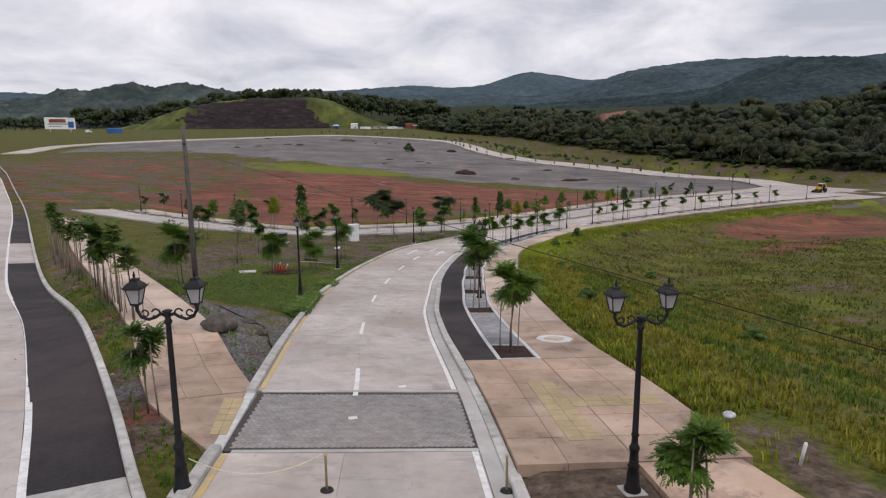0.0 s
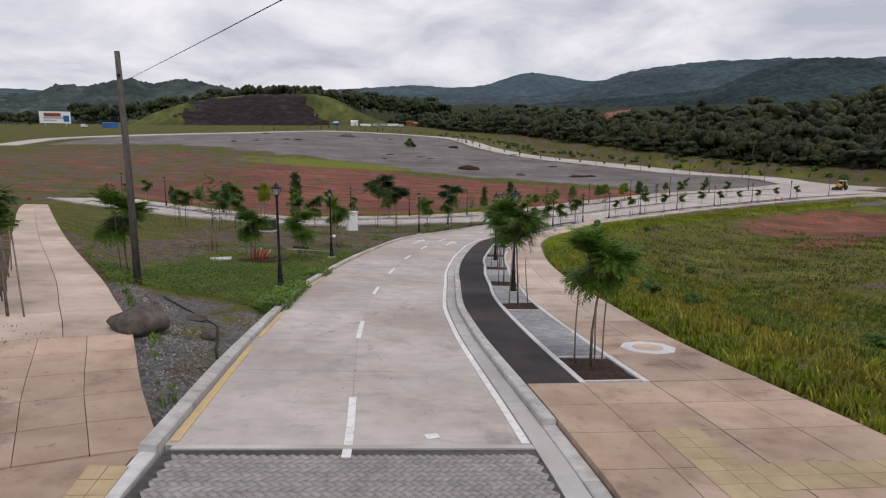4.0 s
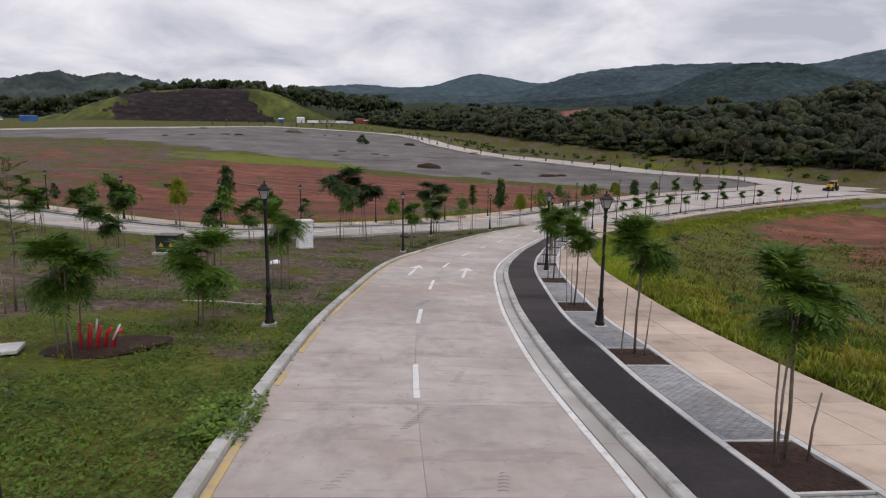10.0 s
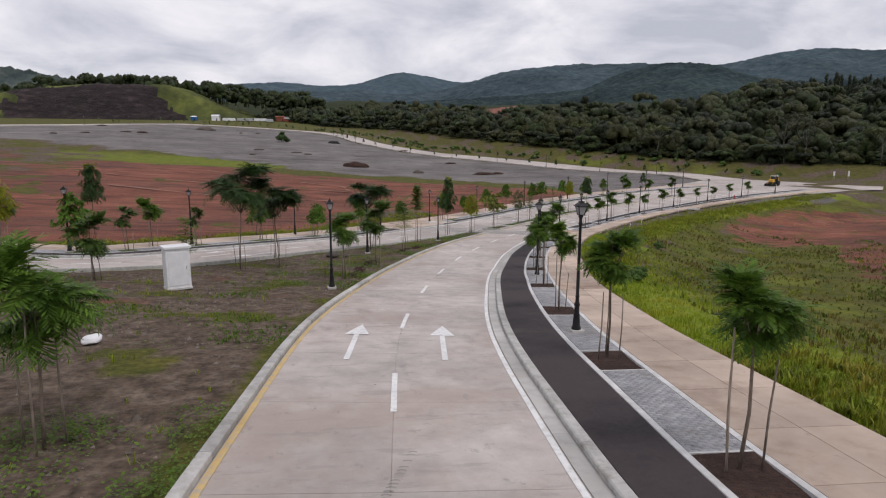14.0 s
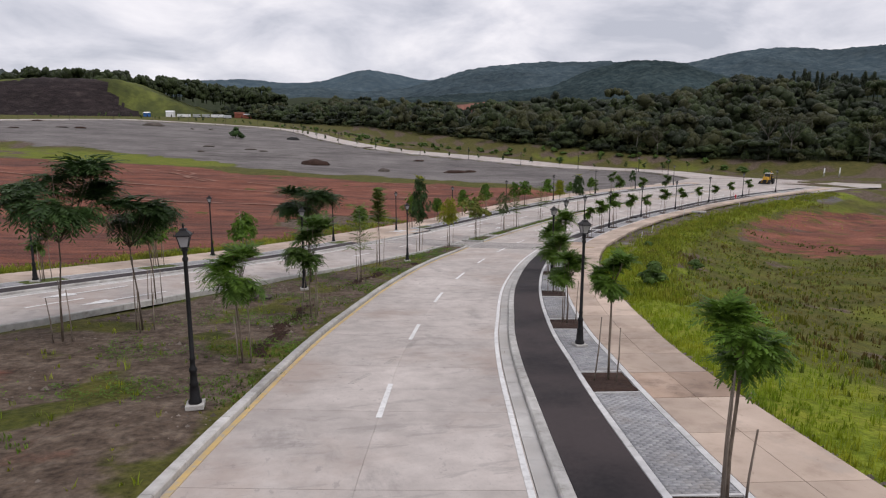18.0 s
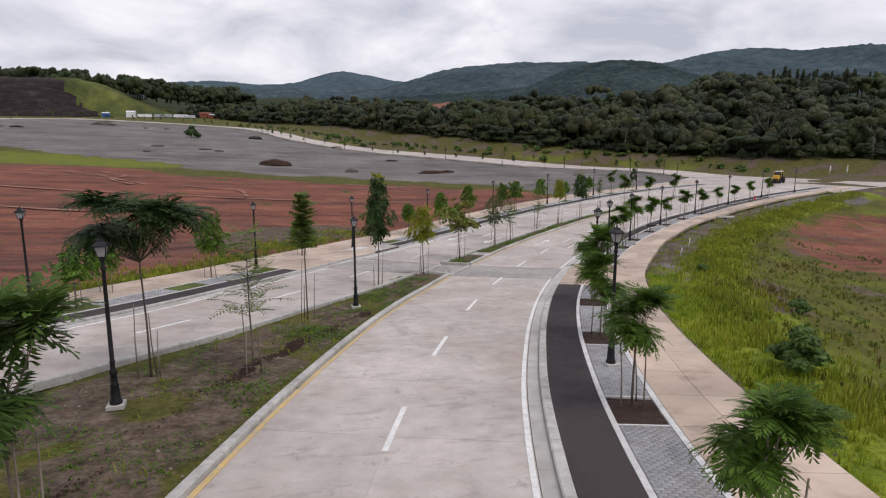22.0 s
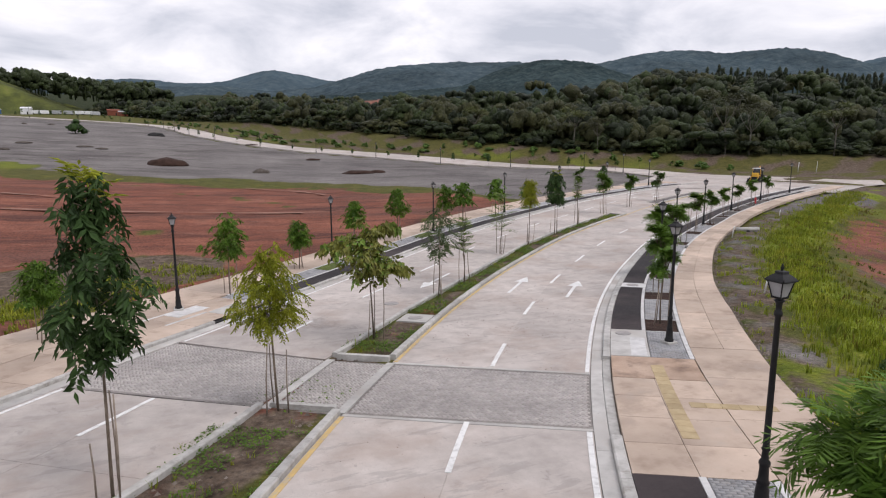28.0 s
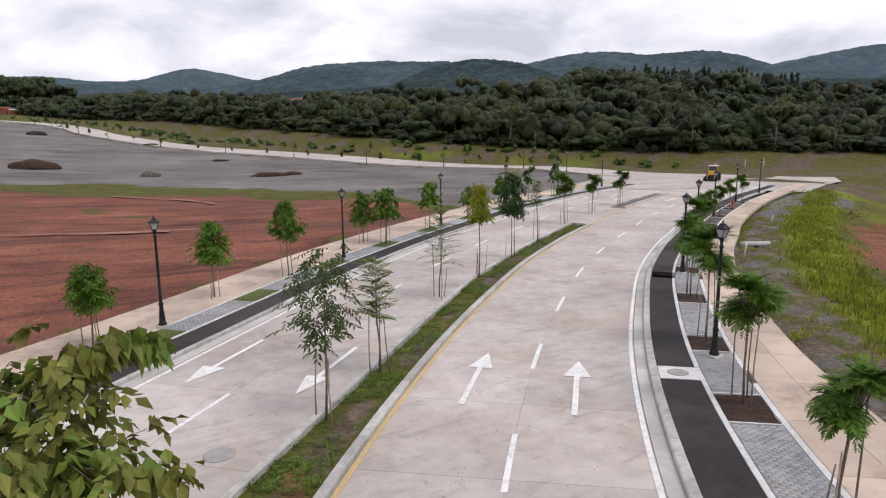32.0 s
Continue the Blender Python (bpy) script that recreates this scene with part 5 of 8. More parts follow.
def lantern_meshes():
    """Four-sided lantern: roof over corner bars, hoops, panes, cup and finial; its foot is at z = 0."""
    bars = [mesh_from("corner_bar", *tube([(sx * 0.10, sy * 0.10, 0.06 * LZ), (sx * 0.174, sy * 0.174, 0.445 * LZ)], [0.017, 0.017], 4), M["iron"]) for sx, sy in ((-1, -1), (1, -1), (1, 1), (-1, 1))]
    hoops = [square_ring("hoop", r, 0.03, z * LZ, 0.03, M["iron"]) for z, r in ((0.045, 0.118), (0.425, 0.192))]
    cup = lathe("cup", [(0.03, -0.02), (0.06, 0.0), (0.10, 0.03), (0.12, 0.045)], M["iron"], 10)
    panes = []
    for k in range(4):
        a = k * math.pi / 2
        c, s_ = math.cos(a), math.sin(a)
        p = [(-0.095, -0.098, 0.07 * LZ), (0.095, -0.098, 0.07 * LZ), (0.163, -0.168, 0.43 * LZ), (-0.163, -0.168, 0.43 * LZ)]
        q = [(x, y + 0.006, z) for x, y, z in p]
        pts = [(x * c - y * s_, x * s_ + y * c, z) for x, y, z in p + q]
        panes.append(mesh_from("pane", pts, [(0, 1, 2, 3), (7, 6, 5, 4), (0, 4, 5, 1), (1, 5, 6, 2), (2, 6, 7, 3), (3, 7, 4, 0)], M["frost"]))
    rv, rf = [], []
    prof = [(0.222, 0.45), (0.214, 0.48), (0.185, 0.525), (0.14, 0.575), (0.095, 0.615), (0.085, 0.645), (0.10, 0.65), (0.09, 0.675), (0.04, 0.69)]
    for r, z in prof:
        z *= LZ
        rv += [(-r, -r, z), (r, -r, z), (r, r, z), (-r, r, z)]
    for i in range(len(prof) - 1):
        rf += [(i * 4 + k, i * 4 + (k + 1) % 4, i * 4 + 4 + (k + 1) % 4, i * 4 + 4 + k) for k in range(4)]
    rf += [(3, 2, 1, 0), tuple(len(rv) - 4 + k for k in range(4))]
    for sx, sy in ((-1, -1), (1, -1), (1, 1), (-1, 1)):
        o = len(rv)
        rv += [(sx * 0.205, sy * 0.205, 0.455 * LZ), (sx * 0.205, sy * 0.235, 0.455 * LZ), (sx * 0.235, sy * 0.205, 0.455 * LZ), (sx * 0.252, sy * 0.252, 0.56 * LZ)]
        rf += [(o, o + 1, o + 3), (o + 1, o + 2, o + 3), (o + 2, o, o + 3), (o, o + 2, o + 1)]
    roof = mesh_from("lantern", rv, rf, M["iron"])
    fin = lathe("finial", [(0.034, 0.68 * LZ), (0.022, 0.71 * LZ), (0.042, 0.75 * LZ), (0.018, 0.79 * LZ), (0.024, 0.81 * LZ), (0.006, 0.85 * LZ)], M["iron"], 8)
    return roof, cup, panes, bars, hoops, fin


LANTERN = lantern_meshes()


def add_lantern(root, loc, wide=0.88):
    roof, cup, panes, bars, hoops, fin = LANTERN
    body = part("lantern", roof, root, "four-sided glazed lantern", loc)
    body.scale = (wide, wide, 1.06)
    part("cup", cup, body); part("finial", fin, body)
    for p in bars:
        part("corner_bar", p, body)
    for p in hoops:
        part("hoop", p, body)
    for p in panes:
        part("pane", p, body, "pale frosted glass")
    return body


def street_lamp(label):
    root = tagged(new("street_lamp"), label, "street lamp")
    part("pedestal", ME_PED, root, "pale concrete foot")
    part("pole", ME_POLE, root)
    part("bracket_ring", ME_BRACKET, root, loc=(0, 0, 4.20))
    add_lantern(root, (0, 0, 4.25))
    return root


def twin_lamp(label):
    root = tagged(new("twin_street_lamp"), label, "street lamp", group="twin lamps")
    part("pedestal", ME_PED, root, "pale concrete foot")
    part("pole", ME_TWIN, root)
    for sx in (-1, 1):
        pts = [(sx * u, 0, z - 0.13) for u, z in ((0.0, 3.80), (0.12, 3.85), (0.23, 3.78), (0.35, 3.74), (0.48, 3.79), (0.55, 3.92), (0.55, 4.0))]
        v, f = merged([tube(pts, [0.036, 0.034, 0.03, 0.03, 0.03, 0.032, 0.035], 8),
                       tube([(sx * (0.21 + 0.075 * math.cos(a)), 0, 3.735 + 0.075 * math.sin(a)) for a in np.linspace(0.3, 5.6, 11)], [0.018] * 11, 6),
                       tube([(sx * (0.41 + 0.06 * math.cos(a)), 0, 3.73 + 0.06 * math.sin(a)) for a in np.linspace(0.3, 5.6, 11)], [0.016] * 11, 6)])
        part("scroll_arm", mesh_from("scroll_arm", v, f, M["iron"], True), root, "scrolled black iron arm")
        add_lantern(root, (sx * 0.55, 0, 3.87), 0.74)
    return root


lamp = street_lamp("black cast-iron street lamp with lantern on a concrete foot")
lamps_at = []
for x, y, dz in [(2.1, 38.05, 0.13), (2.58, 52.6, 0.13), (4.6, 67.7, 0.13), (9.28, 83.95, 0.13), (15.2, 98.98, 0.13), (22.75, 112.45, 0.13), (29.9, 122.4, 0.13), (39.1, 132.95, 0.13)]:
    lamps_at.append((x, y, dz, "right"))
for s in np.arange(176.2, END - 10, 15.4):
    lamps_at.append((*MAIN.at(s, 6.2), 0.13, "right"))
for x, y in [(-8.68, 37.9), (-8.92, 52.5), (-3.75, 80.5), (-0.15, 99.8), (8.65, 112.5)]:
    lamps_at.append((x, y, 0.0, "median"))
for x, y in [(-6.6, 114.6), (3.8, 125.8), (12.4, 137.2), (22.65, 148.0)]:
    lamps_at.append((x, y, 0.12, "far"))
for s in list(np.arange(148.5, F_END - 8, 15.6)) + [74.5, 59.0, 43.5, 28.0, 13.0]:
    lamps_at.append((*FAR.at(s, -5.9), 0.12, "far"))
for s in np.arange(20, LOOP.length - 150, 22):
    lamps_at.append((*LOOP.at(s, -8.2), 0.0, "loop"))
first = True
for x, y, dz, where in lamps_at:
    m = pose(x, y, float(land(x, y)[0]) + dz - 0.02, 0, 0, 0)
    lab = {"right": "black cast-iron street lamp standing in the paver strip", "median": "black cast-iron street lamp on a concrete foot in grass", "far": "black cast-iron street lamp beside the far pavement",
           "loop": "black street lamp beside the loop road"}[where]
    if first:
        lamp.matrix_basis = m; ob = lamp; first = False
    else:
        ob = copy_thing(lamp, m)
    tagged(ob, lab, "street lamp", {"right": "lamps in the paver strip", "median": "median lamps", "far": "far pavement lamps", "loop": "loop road lamps"}[where])
tw = twin_lamp("black twin-lantern street lamp with scrolled arms by the crossing")
tw.matrix_basis = pose(-5.33, 13.22, float(land(-5.33, 13.22)[0]) - 0.05, 0, 0, 2)
copy_thing(tw, pose(3.65, 13.53, float(land(3.65, 13.53)[0]) - 0.05, 0, 0, 11))


# ---- young trees ----
def frond(rng, length, pairs, leaflet, width, droop, lift):
    """One arching compound leaf: leaflets either side of its rib; along +x from the origin."""
    verts, faces = [], []
    for i in range(pairs):
        u = (i + 0.6) / pairs
        x, z = length * u * (1 - 0.16 * u), lift * u - droop * u * u
        sl = (lift - 2 * droop * u) / length
        size = leaflet * (0.35 + 0.8 * math.sin(math.pi * min(u * 0.8 + 0.16, 1)))
        for side in (-1, 1):
            a = side * radians(rng.uniform(52, 72))
            d = Vector((math.cos(a), math.sin(a), sl * 0.4 - rng.uniform(0.05, 0.4))).normalized()
            w = Vector((1, 0, sl)).normalized() * width * rng.uniform(0.8, 1.2)
            p = Vector((x, 0, z))
            o = len(verts)
            verts += [p - w * 0.3, p + d * size * 0.5 - w * 0.5, p + d * size, p + d * size * 0.5 + w * 0.5]
            faces.append((o, o + 1, o + 2, o + 3))
    o = len(verts)
    mid = Vector((length * 0.46, 0, lift * 0.5 - droop * 0.25))
    verts += [Vector((0, -0.007, 0)), Vector((0, 0.007, 0)), mid + Vector((0, 0.006, 0)), mid - Vector((0, 0.006, 0)), Vector((length * 0.84, 0, lift - droop))]
    faces += [(o, o + 1, o + 2, o + 3), (o + 3, o + 2, o + 4)]
    return verts, faces


def blade_leaf(rng, length, width, droop):
    """A single ovate leaf folded a little along its rib."""
    z1, z2 = -droop * 0.3, -droop
    verts = [Vector((0, 0, 0)), Vector((length * 0.4, width * 0.5, z1 + 0.02)), Vector((length * 0.42, 0, z1 - 0.012)), Vector((length * 0.4, -width * 0.5, z1 + 0.02)), Vector((length, 0, z2))]
    return verts, [(0, 2, 1), (0, 3, 2), (2, 4, 1), (3, 4, 2)]


def spray(rng, count, length, leaf, width, droop):
    """A twig with ovate leaves on both sides."""
    verts, faces = [], []
    for i in range(count):
        u = (i + 0.8) / count
        a = (1 if i % 2 else -1) * radians(rng.uniform(35, 75)) * (0.4 if i == count - 1 else 1)
        v, f = blade_leaf(rng, leaf * rng.uniform(0.75, 1.15), width * rng.uniform(0.8, 1.1), droop * rng.uniform(0.5, 1.6))
        o = len(verts)
        r = Matrix.Rotation(a, 3, "Z") @ Matrix.Rotation(rng.uniform(-0.5, 0.5), 3, "X")
        base = Vector((length * u, 0, -0.15 * length * u * u))
        verts += [r @ q + base for q in v]
        faces += [tuple(k + o for k in q) for q in f]
    return verts, faces


def turned(piece, pos, yaw, pitch, twist=0.0, k=1.0):
    v, f = piece
    r = Matrix.Rotation(yaw, 3, "Z") @ Matrix.Rotation(-pitch, 3, "Y") @ Matrix.Rotation(twist, 3, "X")
    return [r @ (q * k) + pos for q in v], f


def rosette_crown(rng, top, w, low, h, tips, each, fl, pairs, leaflet, lw, flat=0.0):
    """Fronds that radiate from branch tips and arch over: an umbrella of feathery leaves."""
    leaves, wood = [], []
    mid, rz = (h + low) / 2, (h - low) / 2
    for i in range(tips):
        yaw = i * 2.4 + rng.uniform(-0.4, 0.4)
        up = -0.55 + 1.3 * ((i * 0.618) % 1)
        ring = (0.55 if i else 0.05) * math.sqrt(max(0.1, 1 - 0.8 * up * up)) * rng.uniform(0.6, 1.1)
        c = Vector((top.x + math.cos(yaw) * ring * w / 2, top.y + math.sin(yaw) * ring * w / 2, mid + up * rz * (0.78 - 0.4 * flat) + flat * rz * 0.35))
        start = Vector((top.x, top.y, max(top.z * 0.86, c.z - 0.55 * w)))
        wood.append(tube([start, start.lerp(c, 0.55) + Vector((0, 0, -0.04 * w)), c], [0.018, 0.013, 0.007], 5))
        for j in range(each):
            a = j * 2.399 + rng.uniform(-0.3, 0.3)
            pitch = radians(rng.uniform(20, 80) if up > 0.3 else rng.uniform(0, 62) if up > -0.1 else rng.uniform(-30, 35))
            n = fl * rng.uniform(0.7, 1.15)
            leaves.append(turned(frond(rng, n, pairs, leaflet, lw, n * rng.uniform(0.4, 0.85), n * 0.12), c, a + 0.35 * yaw, pitch * (1 - 0.6 * flat), rng.uniform(-0.25, 0.25)))
    return leaves, wood


def spray_crown(rng, top, w, low, h, count, twig, leaves_each, leaf, lw, hang, taper=0.5):
    """Leafy twigs from limbs that leave the stem all the way up; the outline is lumpy and narrows to the top."""
    leaves, wood = [], []
    limbs = 16
    lean = rng.uniform(0, 6.28)
    for i in range(limbs):
        u = (i + rng.uniform(0.1, 0.9)) / limbs
        z = low + (h - low) * (0.06 + 0.86 * u)
        wide = w / 2 * (math.sin(math.pi * min(0.16 + 0.84 * u, 1)) ** 0.6) * (1 - taper * u * u) * rng.uniform(0.55, 1.15)
        yaw = i * 2.4 + lean
        root_ = Vector((top.x, top.y, max(top.z * 0.9, z - 0.5 * wide)))
        tip = Vector((top.x + math.cos(yaw) * wide * 0.8, top.y + math.sin(yaw) * wide * 0.8, z))
        wood.append(tube([root_, root_.lerp(tip, 0.5) + Vector((0, 0, 0.05)), tip], [0.016, 0.011, 0.005], 5))
        for j in range(count // limbs):
            t = rng.uniform(0.15, 1.05)
            p = root_.lerp(tip, t) + Vector((rng.gauss(0, 1), rng.gauss(0, 1), rng.gauss(0, 0.8))) * 0.13 * w * 0.6
            leaves.append(turned(spray(rng, leaves_each, twig, leaf, lw, leaf * 0.35), p, yaw + rng.uniform(-1.3, 1.3), -hang + rng.uniform(-0.4, 0.45), rng.uniform(-0.5, 0.5), rng.uniform(0.75, 1.15)))
    return leaves, wood


def bough_crown(rng, top, w, low, h):
    """Long level boughs, each hung with two rows of broad leaves."""
    leaves, wood = [], []
    for i in range(11):
        yaw = i * 2.4 + rng.uniform(-0.3, 0.3)
        n = w / 2 * (0.55 + 0.5 * rng.random()) * (1.0 if i < 11 else 0.55)
        z0 = low + (h - low) * (0.04 + 0.72 * ((i * 0.618) % 1))
        pts = [Vector((top.x + math.cos(yaw + 0.12 * k) * n * k / 5, top.y + math.sin(yaw + 0.12 * k) * n * k / 5, z0 + (h - low) * 0.24 * math.sin(k / 5 * 2.5) - 0.05 * k)) for k in range(6)]
        pts[0] = Vector((top.x, top.y, max(top.z * 0.92, z0 - 0.15)))
        wood.append(tube(pts, [0.024, 0.02, 0.016, 0.012, 0.009, 0.005], 5))
        for k in range(int(n * 62)):
            u = 0.18 + 0.82 * k / (n * 62)
            s_ = u * 5
            j = min(int(s_), 4)
            p = pts[j].lerp(pts[j + 1], s_ - j)
            side = 1 if k % 2 else -1
            p = p + Vector((rng.gauss(0, 0.10), rng.gauss(0, 0.10), rng.gauss(0, 0.09)))
            leaves.append(turned(blade_leaf(rng, rng.uniform(0.24, 0.35), rng.uniform(0.15, 0.20), rng.uniform(0.06, 0.22)), p, yaw + 0.6 * u + side * radians(rng.uniform(45, 85)), -rng.uniform(0.15, 1.15), rng.uniform(-0.4, 0.4)))
    return leaves, wood


def tier_crown(rng, top, w, low, h, tiers, each, pairs, leaflet, lw, cone):
    """Rings of level fronds up a straight stem."""
    leaves, wood = [], []
    for i in range(tiers):
        u = (i + 0.3) / tiers
        wide = w / 2 * (1 - cone * u) * (0.75 + 0.5 * rng.random())
        z = low + (h - low) * u
        for j in range(each):
            yaw = j * 6.283 / each + i * 1.1 + rng.uniform(-0.4, 0.4)
            n = wide * rng.uniform(0.75, 1.1)
            leaves.append(turned(frond(rng, n, pairs, leaflet * (0.6 + 0.4 * n / (w / 2)), lw, n * rng.uniform(0.1, 0.45), n * 0.28), Vector((top.x, top.y, z + rng.uniform(-0.08, 0.08))), yaw, radians(rng.uniform(0, 22)), rng.uniform(-0.3, 0.3)))
    wood.append(tube([Vector((top.x, top.y, low * 0.9)), Vector((top.x, top.y, h * 0.98))], [0.024, 0.006], 6))
    return leaves, wood


M["leaf_yellow2"] = leaf_mat("broad_olive_leaves", [(0.3, (0.095, 0.115, 0.020)), (0.5, (0.185, 0.185, 0.040)), (0.62, (0.12, 0.22, 0.034)), (0.8, (0.24, 0.27, 0.07))])
M["leaf_fresh"] = leaf_mat("fresh_green_leaves", [(0.3, (0.040, 0.098, 0.010)), (0.7, (0.135, 0.245, 0.026))], trans=0.32)
M["leaf_fern"] = leaf_mat("ferny_leaves", [(0.3, (0.060, 0.105, 0.016)), (0.7, (0.150, 0.215, 0.036))], trans=0.3)
LEAF = {"f": "leaf_feather", "g": "leaf_fresh", "w": "leaf_mid", "d": "leaf_dark", "c": "leaf_dark", "y": "leaf_yellow", "b": "leaf_yellow2", "s": "leaf_grey", "l": "leaf_fern", "n": "leaf_fern"}
USUAL = {"g": (3.8, 1.7, 2.2), "f": (3.8, 2.0, 1.9), "w": (4.2, 1.7, 2.2), "d": (6.4, 2.9, 2.2), "c": (6.2, 3.3, 4.8), "y": (5.0, 2.5, 2.2), "b": (5.0, 2.5, 4.4), "s": (4.8, 2.1, 2.4), "l": (4.6, 1.9, 2.2), "n": (5.9, 3.4, 1.9)}


def tree_meshes(kind, seed, h, low, w, far=False):
    """Trunk with limbs, crown and stakes of a tree of height h whose crown begins at low and is w wide."""
    rng = random.Random(seed)
    lean = Vector((rng.uniform(-0.03, 0.03), rng.uniform(-0.03, 0.03), 0)) * h
    knee = Vector((rng.uniform(-0.05, 0.05), rng.uniform(-0.05, 0.05), low * 0.5))
    top = Vector((lean.x, lean.y, low + (h - low) * 0.30))
    stem = [Vector((0, 0, -0.08)), knee + lean * 0.3, Vector((lean.x * 0.9, lean.y * 0.9, low)), top]
    wood = [tube(stem, [0.040, 0.033, 0.028, 0.022], 7)]
    if kind != "b":
        wood.append(tube([top, Vector((top.x, top.y, h * 0.93))], [0.02, 0.006], 5))
    n = 0.45 if far else 1.0
    p = 6 if far else 12
    wide = 2.0 if far else 1.0
    if kind == "f":
        got = rosette_crown(rng, top, w, low, h, 9 if far else 17, 6 if far else 12, 0.36 * w, p, 0.12 * w, 0.062 * (2.0 if far else 1))
    elif kind == "w":
        got = rosette_crown(rng, top, w, low, h, 11, 8 if far else 16, 0.32 * w, 8, 0.10 * w, 0.12 * (1.5 if far else 1))
    elif kind == "c":
        got = rosette_crown(rng, top, w, low, h, 22, 17, 0.21 * w, 10, 0.055 * w, 0.10, 0.5)
    elif kind == "d":
        got = spray_crown(rng, top, w, low, h, int(270 * n), 0.46, 8, 0.27, 0.105 * wide, 0.95, 0.45)
    elif kind == "g":
        got = spray_crown(rng, top, w, low, h, int(300 * n), 0.34, 9, 0.20, 0.085 * wide, 0.6, 0.4)
    elif kind == "y":
        got = spray_crown(rng, top, w, low, h, int(400 * n), 0.42, 14, 0.115, 0.05 * wide, 0.7, 0.5)
    elif kind == "s":
        got = spray_crown(rng, top, w, low, h, int(190 * n), 0.42, 8, 0.19, 0.07 * wide, 0.45, 0.3)
    elif kind == "b":
        got = bough_crown(rng, top, w, low, h)
        inner = spray_crown(rng, top, w * 0.72, low, h * 0.97, 120, 0.42, 7, 0.25, 0.17, 0.45, 0.2)
        got = (got[0] + inner[0], got[1] + inner[1])
    elif kind == "n":
        got = tier_crown(rng, top, w, low, h, 18, 9, p, 0.20, 0.085 * wide, 0.55)
    else:
        got = tier_crown(rng, top, w, low, h, 10, 6, p, 0.19, 0.06 * wide, 0.35)
    v, f = merged(got[0])
    crown = mesh_from("crown", v, f, M[LEAF[kind]])
    v, f = merged(wood + got[1])
    trunk = mesh_from("trunk", v, f, M["bark"], True)
    tuft = None
    if kind == "d" and not far:
        v, f = merged([turned(spray(rng, 8, 0.4, 0.24, 0.08, 0.06), Vector((top.x + rng.gauss(0, 0.13), top.y + rng.gauss(0, 0.13), h - 0.55 + rng.uniform(-0.3, 0.35))), rng.uniform(0, 6.28), rng.uniform(-0.4, 0.9)) for _ in range(16)])
        tuft = mesh_from("new_growth", v, f, M["leaf_yellow"])
    stakes = []
    for i in range(3):
        a = i * 2.1 + rng.uniform(-0.4, 0.4)
        r0, r1 = rng.uniform(0.28, 0.45), rng.uniform(0.15, 0.5)
        hh = rng.choice([1.7, 2.1, 2.4, 2.7]) * (1.0 if i else 1.15)
        v, f = tube([(math.cos(a) * r0, math.sin(a) * r0, -0.1), (math.cos(a) * (r0 + r1) / 2 + 0.03, math.sin(a) * (r0 + r1) / 2, hh * 0.5), (math.cos(a) * r1, math.sin(a) * r1, hh)], [0.024, 0.021, 0.016], 6)
        stakes.append(mesh_from("stake", v, f, M["stake"], True))
    return trunk, crown, stakes, tuft


TREE_KIT = {}
WHAT = {"g": "young tree with glossy fresh green leaves", "f": "feathery-leaved young flame tree", "w": "young tree with compound leaves", "d": "young tree with dense dark green leaves", "c": "young tree with spreading dark compound leaves",
        "y": "young tree with yellow-green leaves", "b": "young tree with broad olive leaves", "s": "young tree with grey-green leaves", "l": "slender young tree with light tiered fronds", "n": "young tree with a cone of ferny fronds"}


def young_tree(kind, x, y, h, where, dz=0.0, staked=3, low=None, w=None, far=False):
    """A tree of its own shape where its size is given, else one of a few of its kind."""
    r = random.Random(int(x * 37 + y * 101))
    uh, ul, uw = USUAL[kind]
    k = 1.0
    if low:
        made = tree_meshes(kind, int(x * 13 + y * 7), h, low, w)
    else:
        key = (kind, r.randrange(3), far)
        if key not in TREE_KIT:
            TREE_KIT[key] = tree_meshes(kind, ord(kind) * 10 + key[1], uh, ul, uw, far)
        made, k = TREE_KIT[key], h / uh
    trunk, crown, stakes, tuft = made
    root = tagged(new("young_tree"), WHAT[kind] + " " + where, "tree")
    root.matrix_basis = pose(x, y, float(land(x, y)[0]) + dz, 0, 0, r.uniform(0, 360))
    part("trunk", trunk, root, "slim grey-brown trunk with limbs").scale = (k, k, k)
    part("crown", crown, root).scale = (k, k, k)
    if tuft:
        part("new_growth", tuft, root, "yellow-green new leaves at the tip").scale = (k, k, k)
    for sme in stakes[:staked]:
        part("stake", sme, root, "thin wooden support stake").scale = (1, 1, r.uniform(0.75, 1.2))
    return root


rt = random.Random(4)
# height, foot of the crown and its width, planter by planter
STREET_TREES = [(3.45, 1.75, 2.1), (4.4, 2.4, 2.5), (3.9, 1.9, 1.85), (4.15, 2.3, 2.0), (3.8, 2.3, 1.75), (4.0, 2.3, 1.7), (3.95, 2.3, 1.5), (4.1, 2.4, 1.35), (3.35, 1.6, 1.75), (3.45, 1.7, 2.0), (3.5, 1.35, 2.2), (4.0, 2.3, 2.5),
                (3.55, 1.95, 1.35), (3.9, 2.25, 1.9), (4.5, 2.6, 2.2)]
for i, s in enumerate(PLANTERS):
    p = MAIN.at(s + 0.4 + rt.uniform(-0.12, 0.12), 6.48 + rt.uniform(-0.06, 0.06))
    if i < len(STREET_TREES):
        h, low, w = STREET_TREES[i]
        young_tree("f", p[0], p[1], h, "in a soil planter", 0.1, low=low, w=w)
    else:
        young_tree("f", p[0], p[1], rt.uniform(3.2, 4.0), "in a soil planter", 0.1)
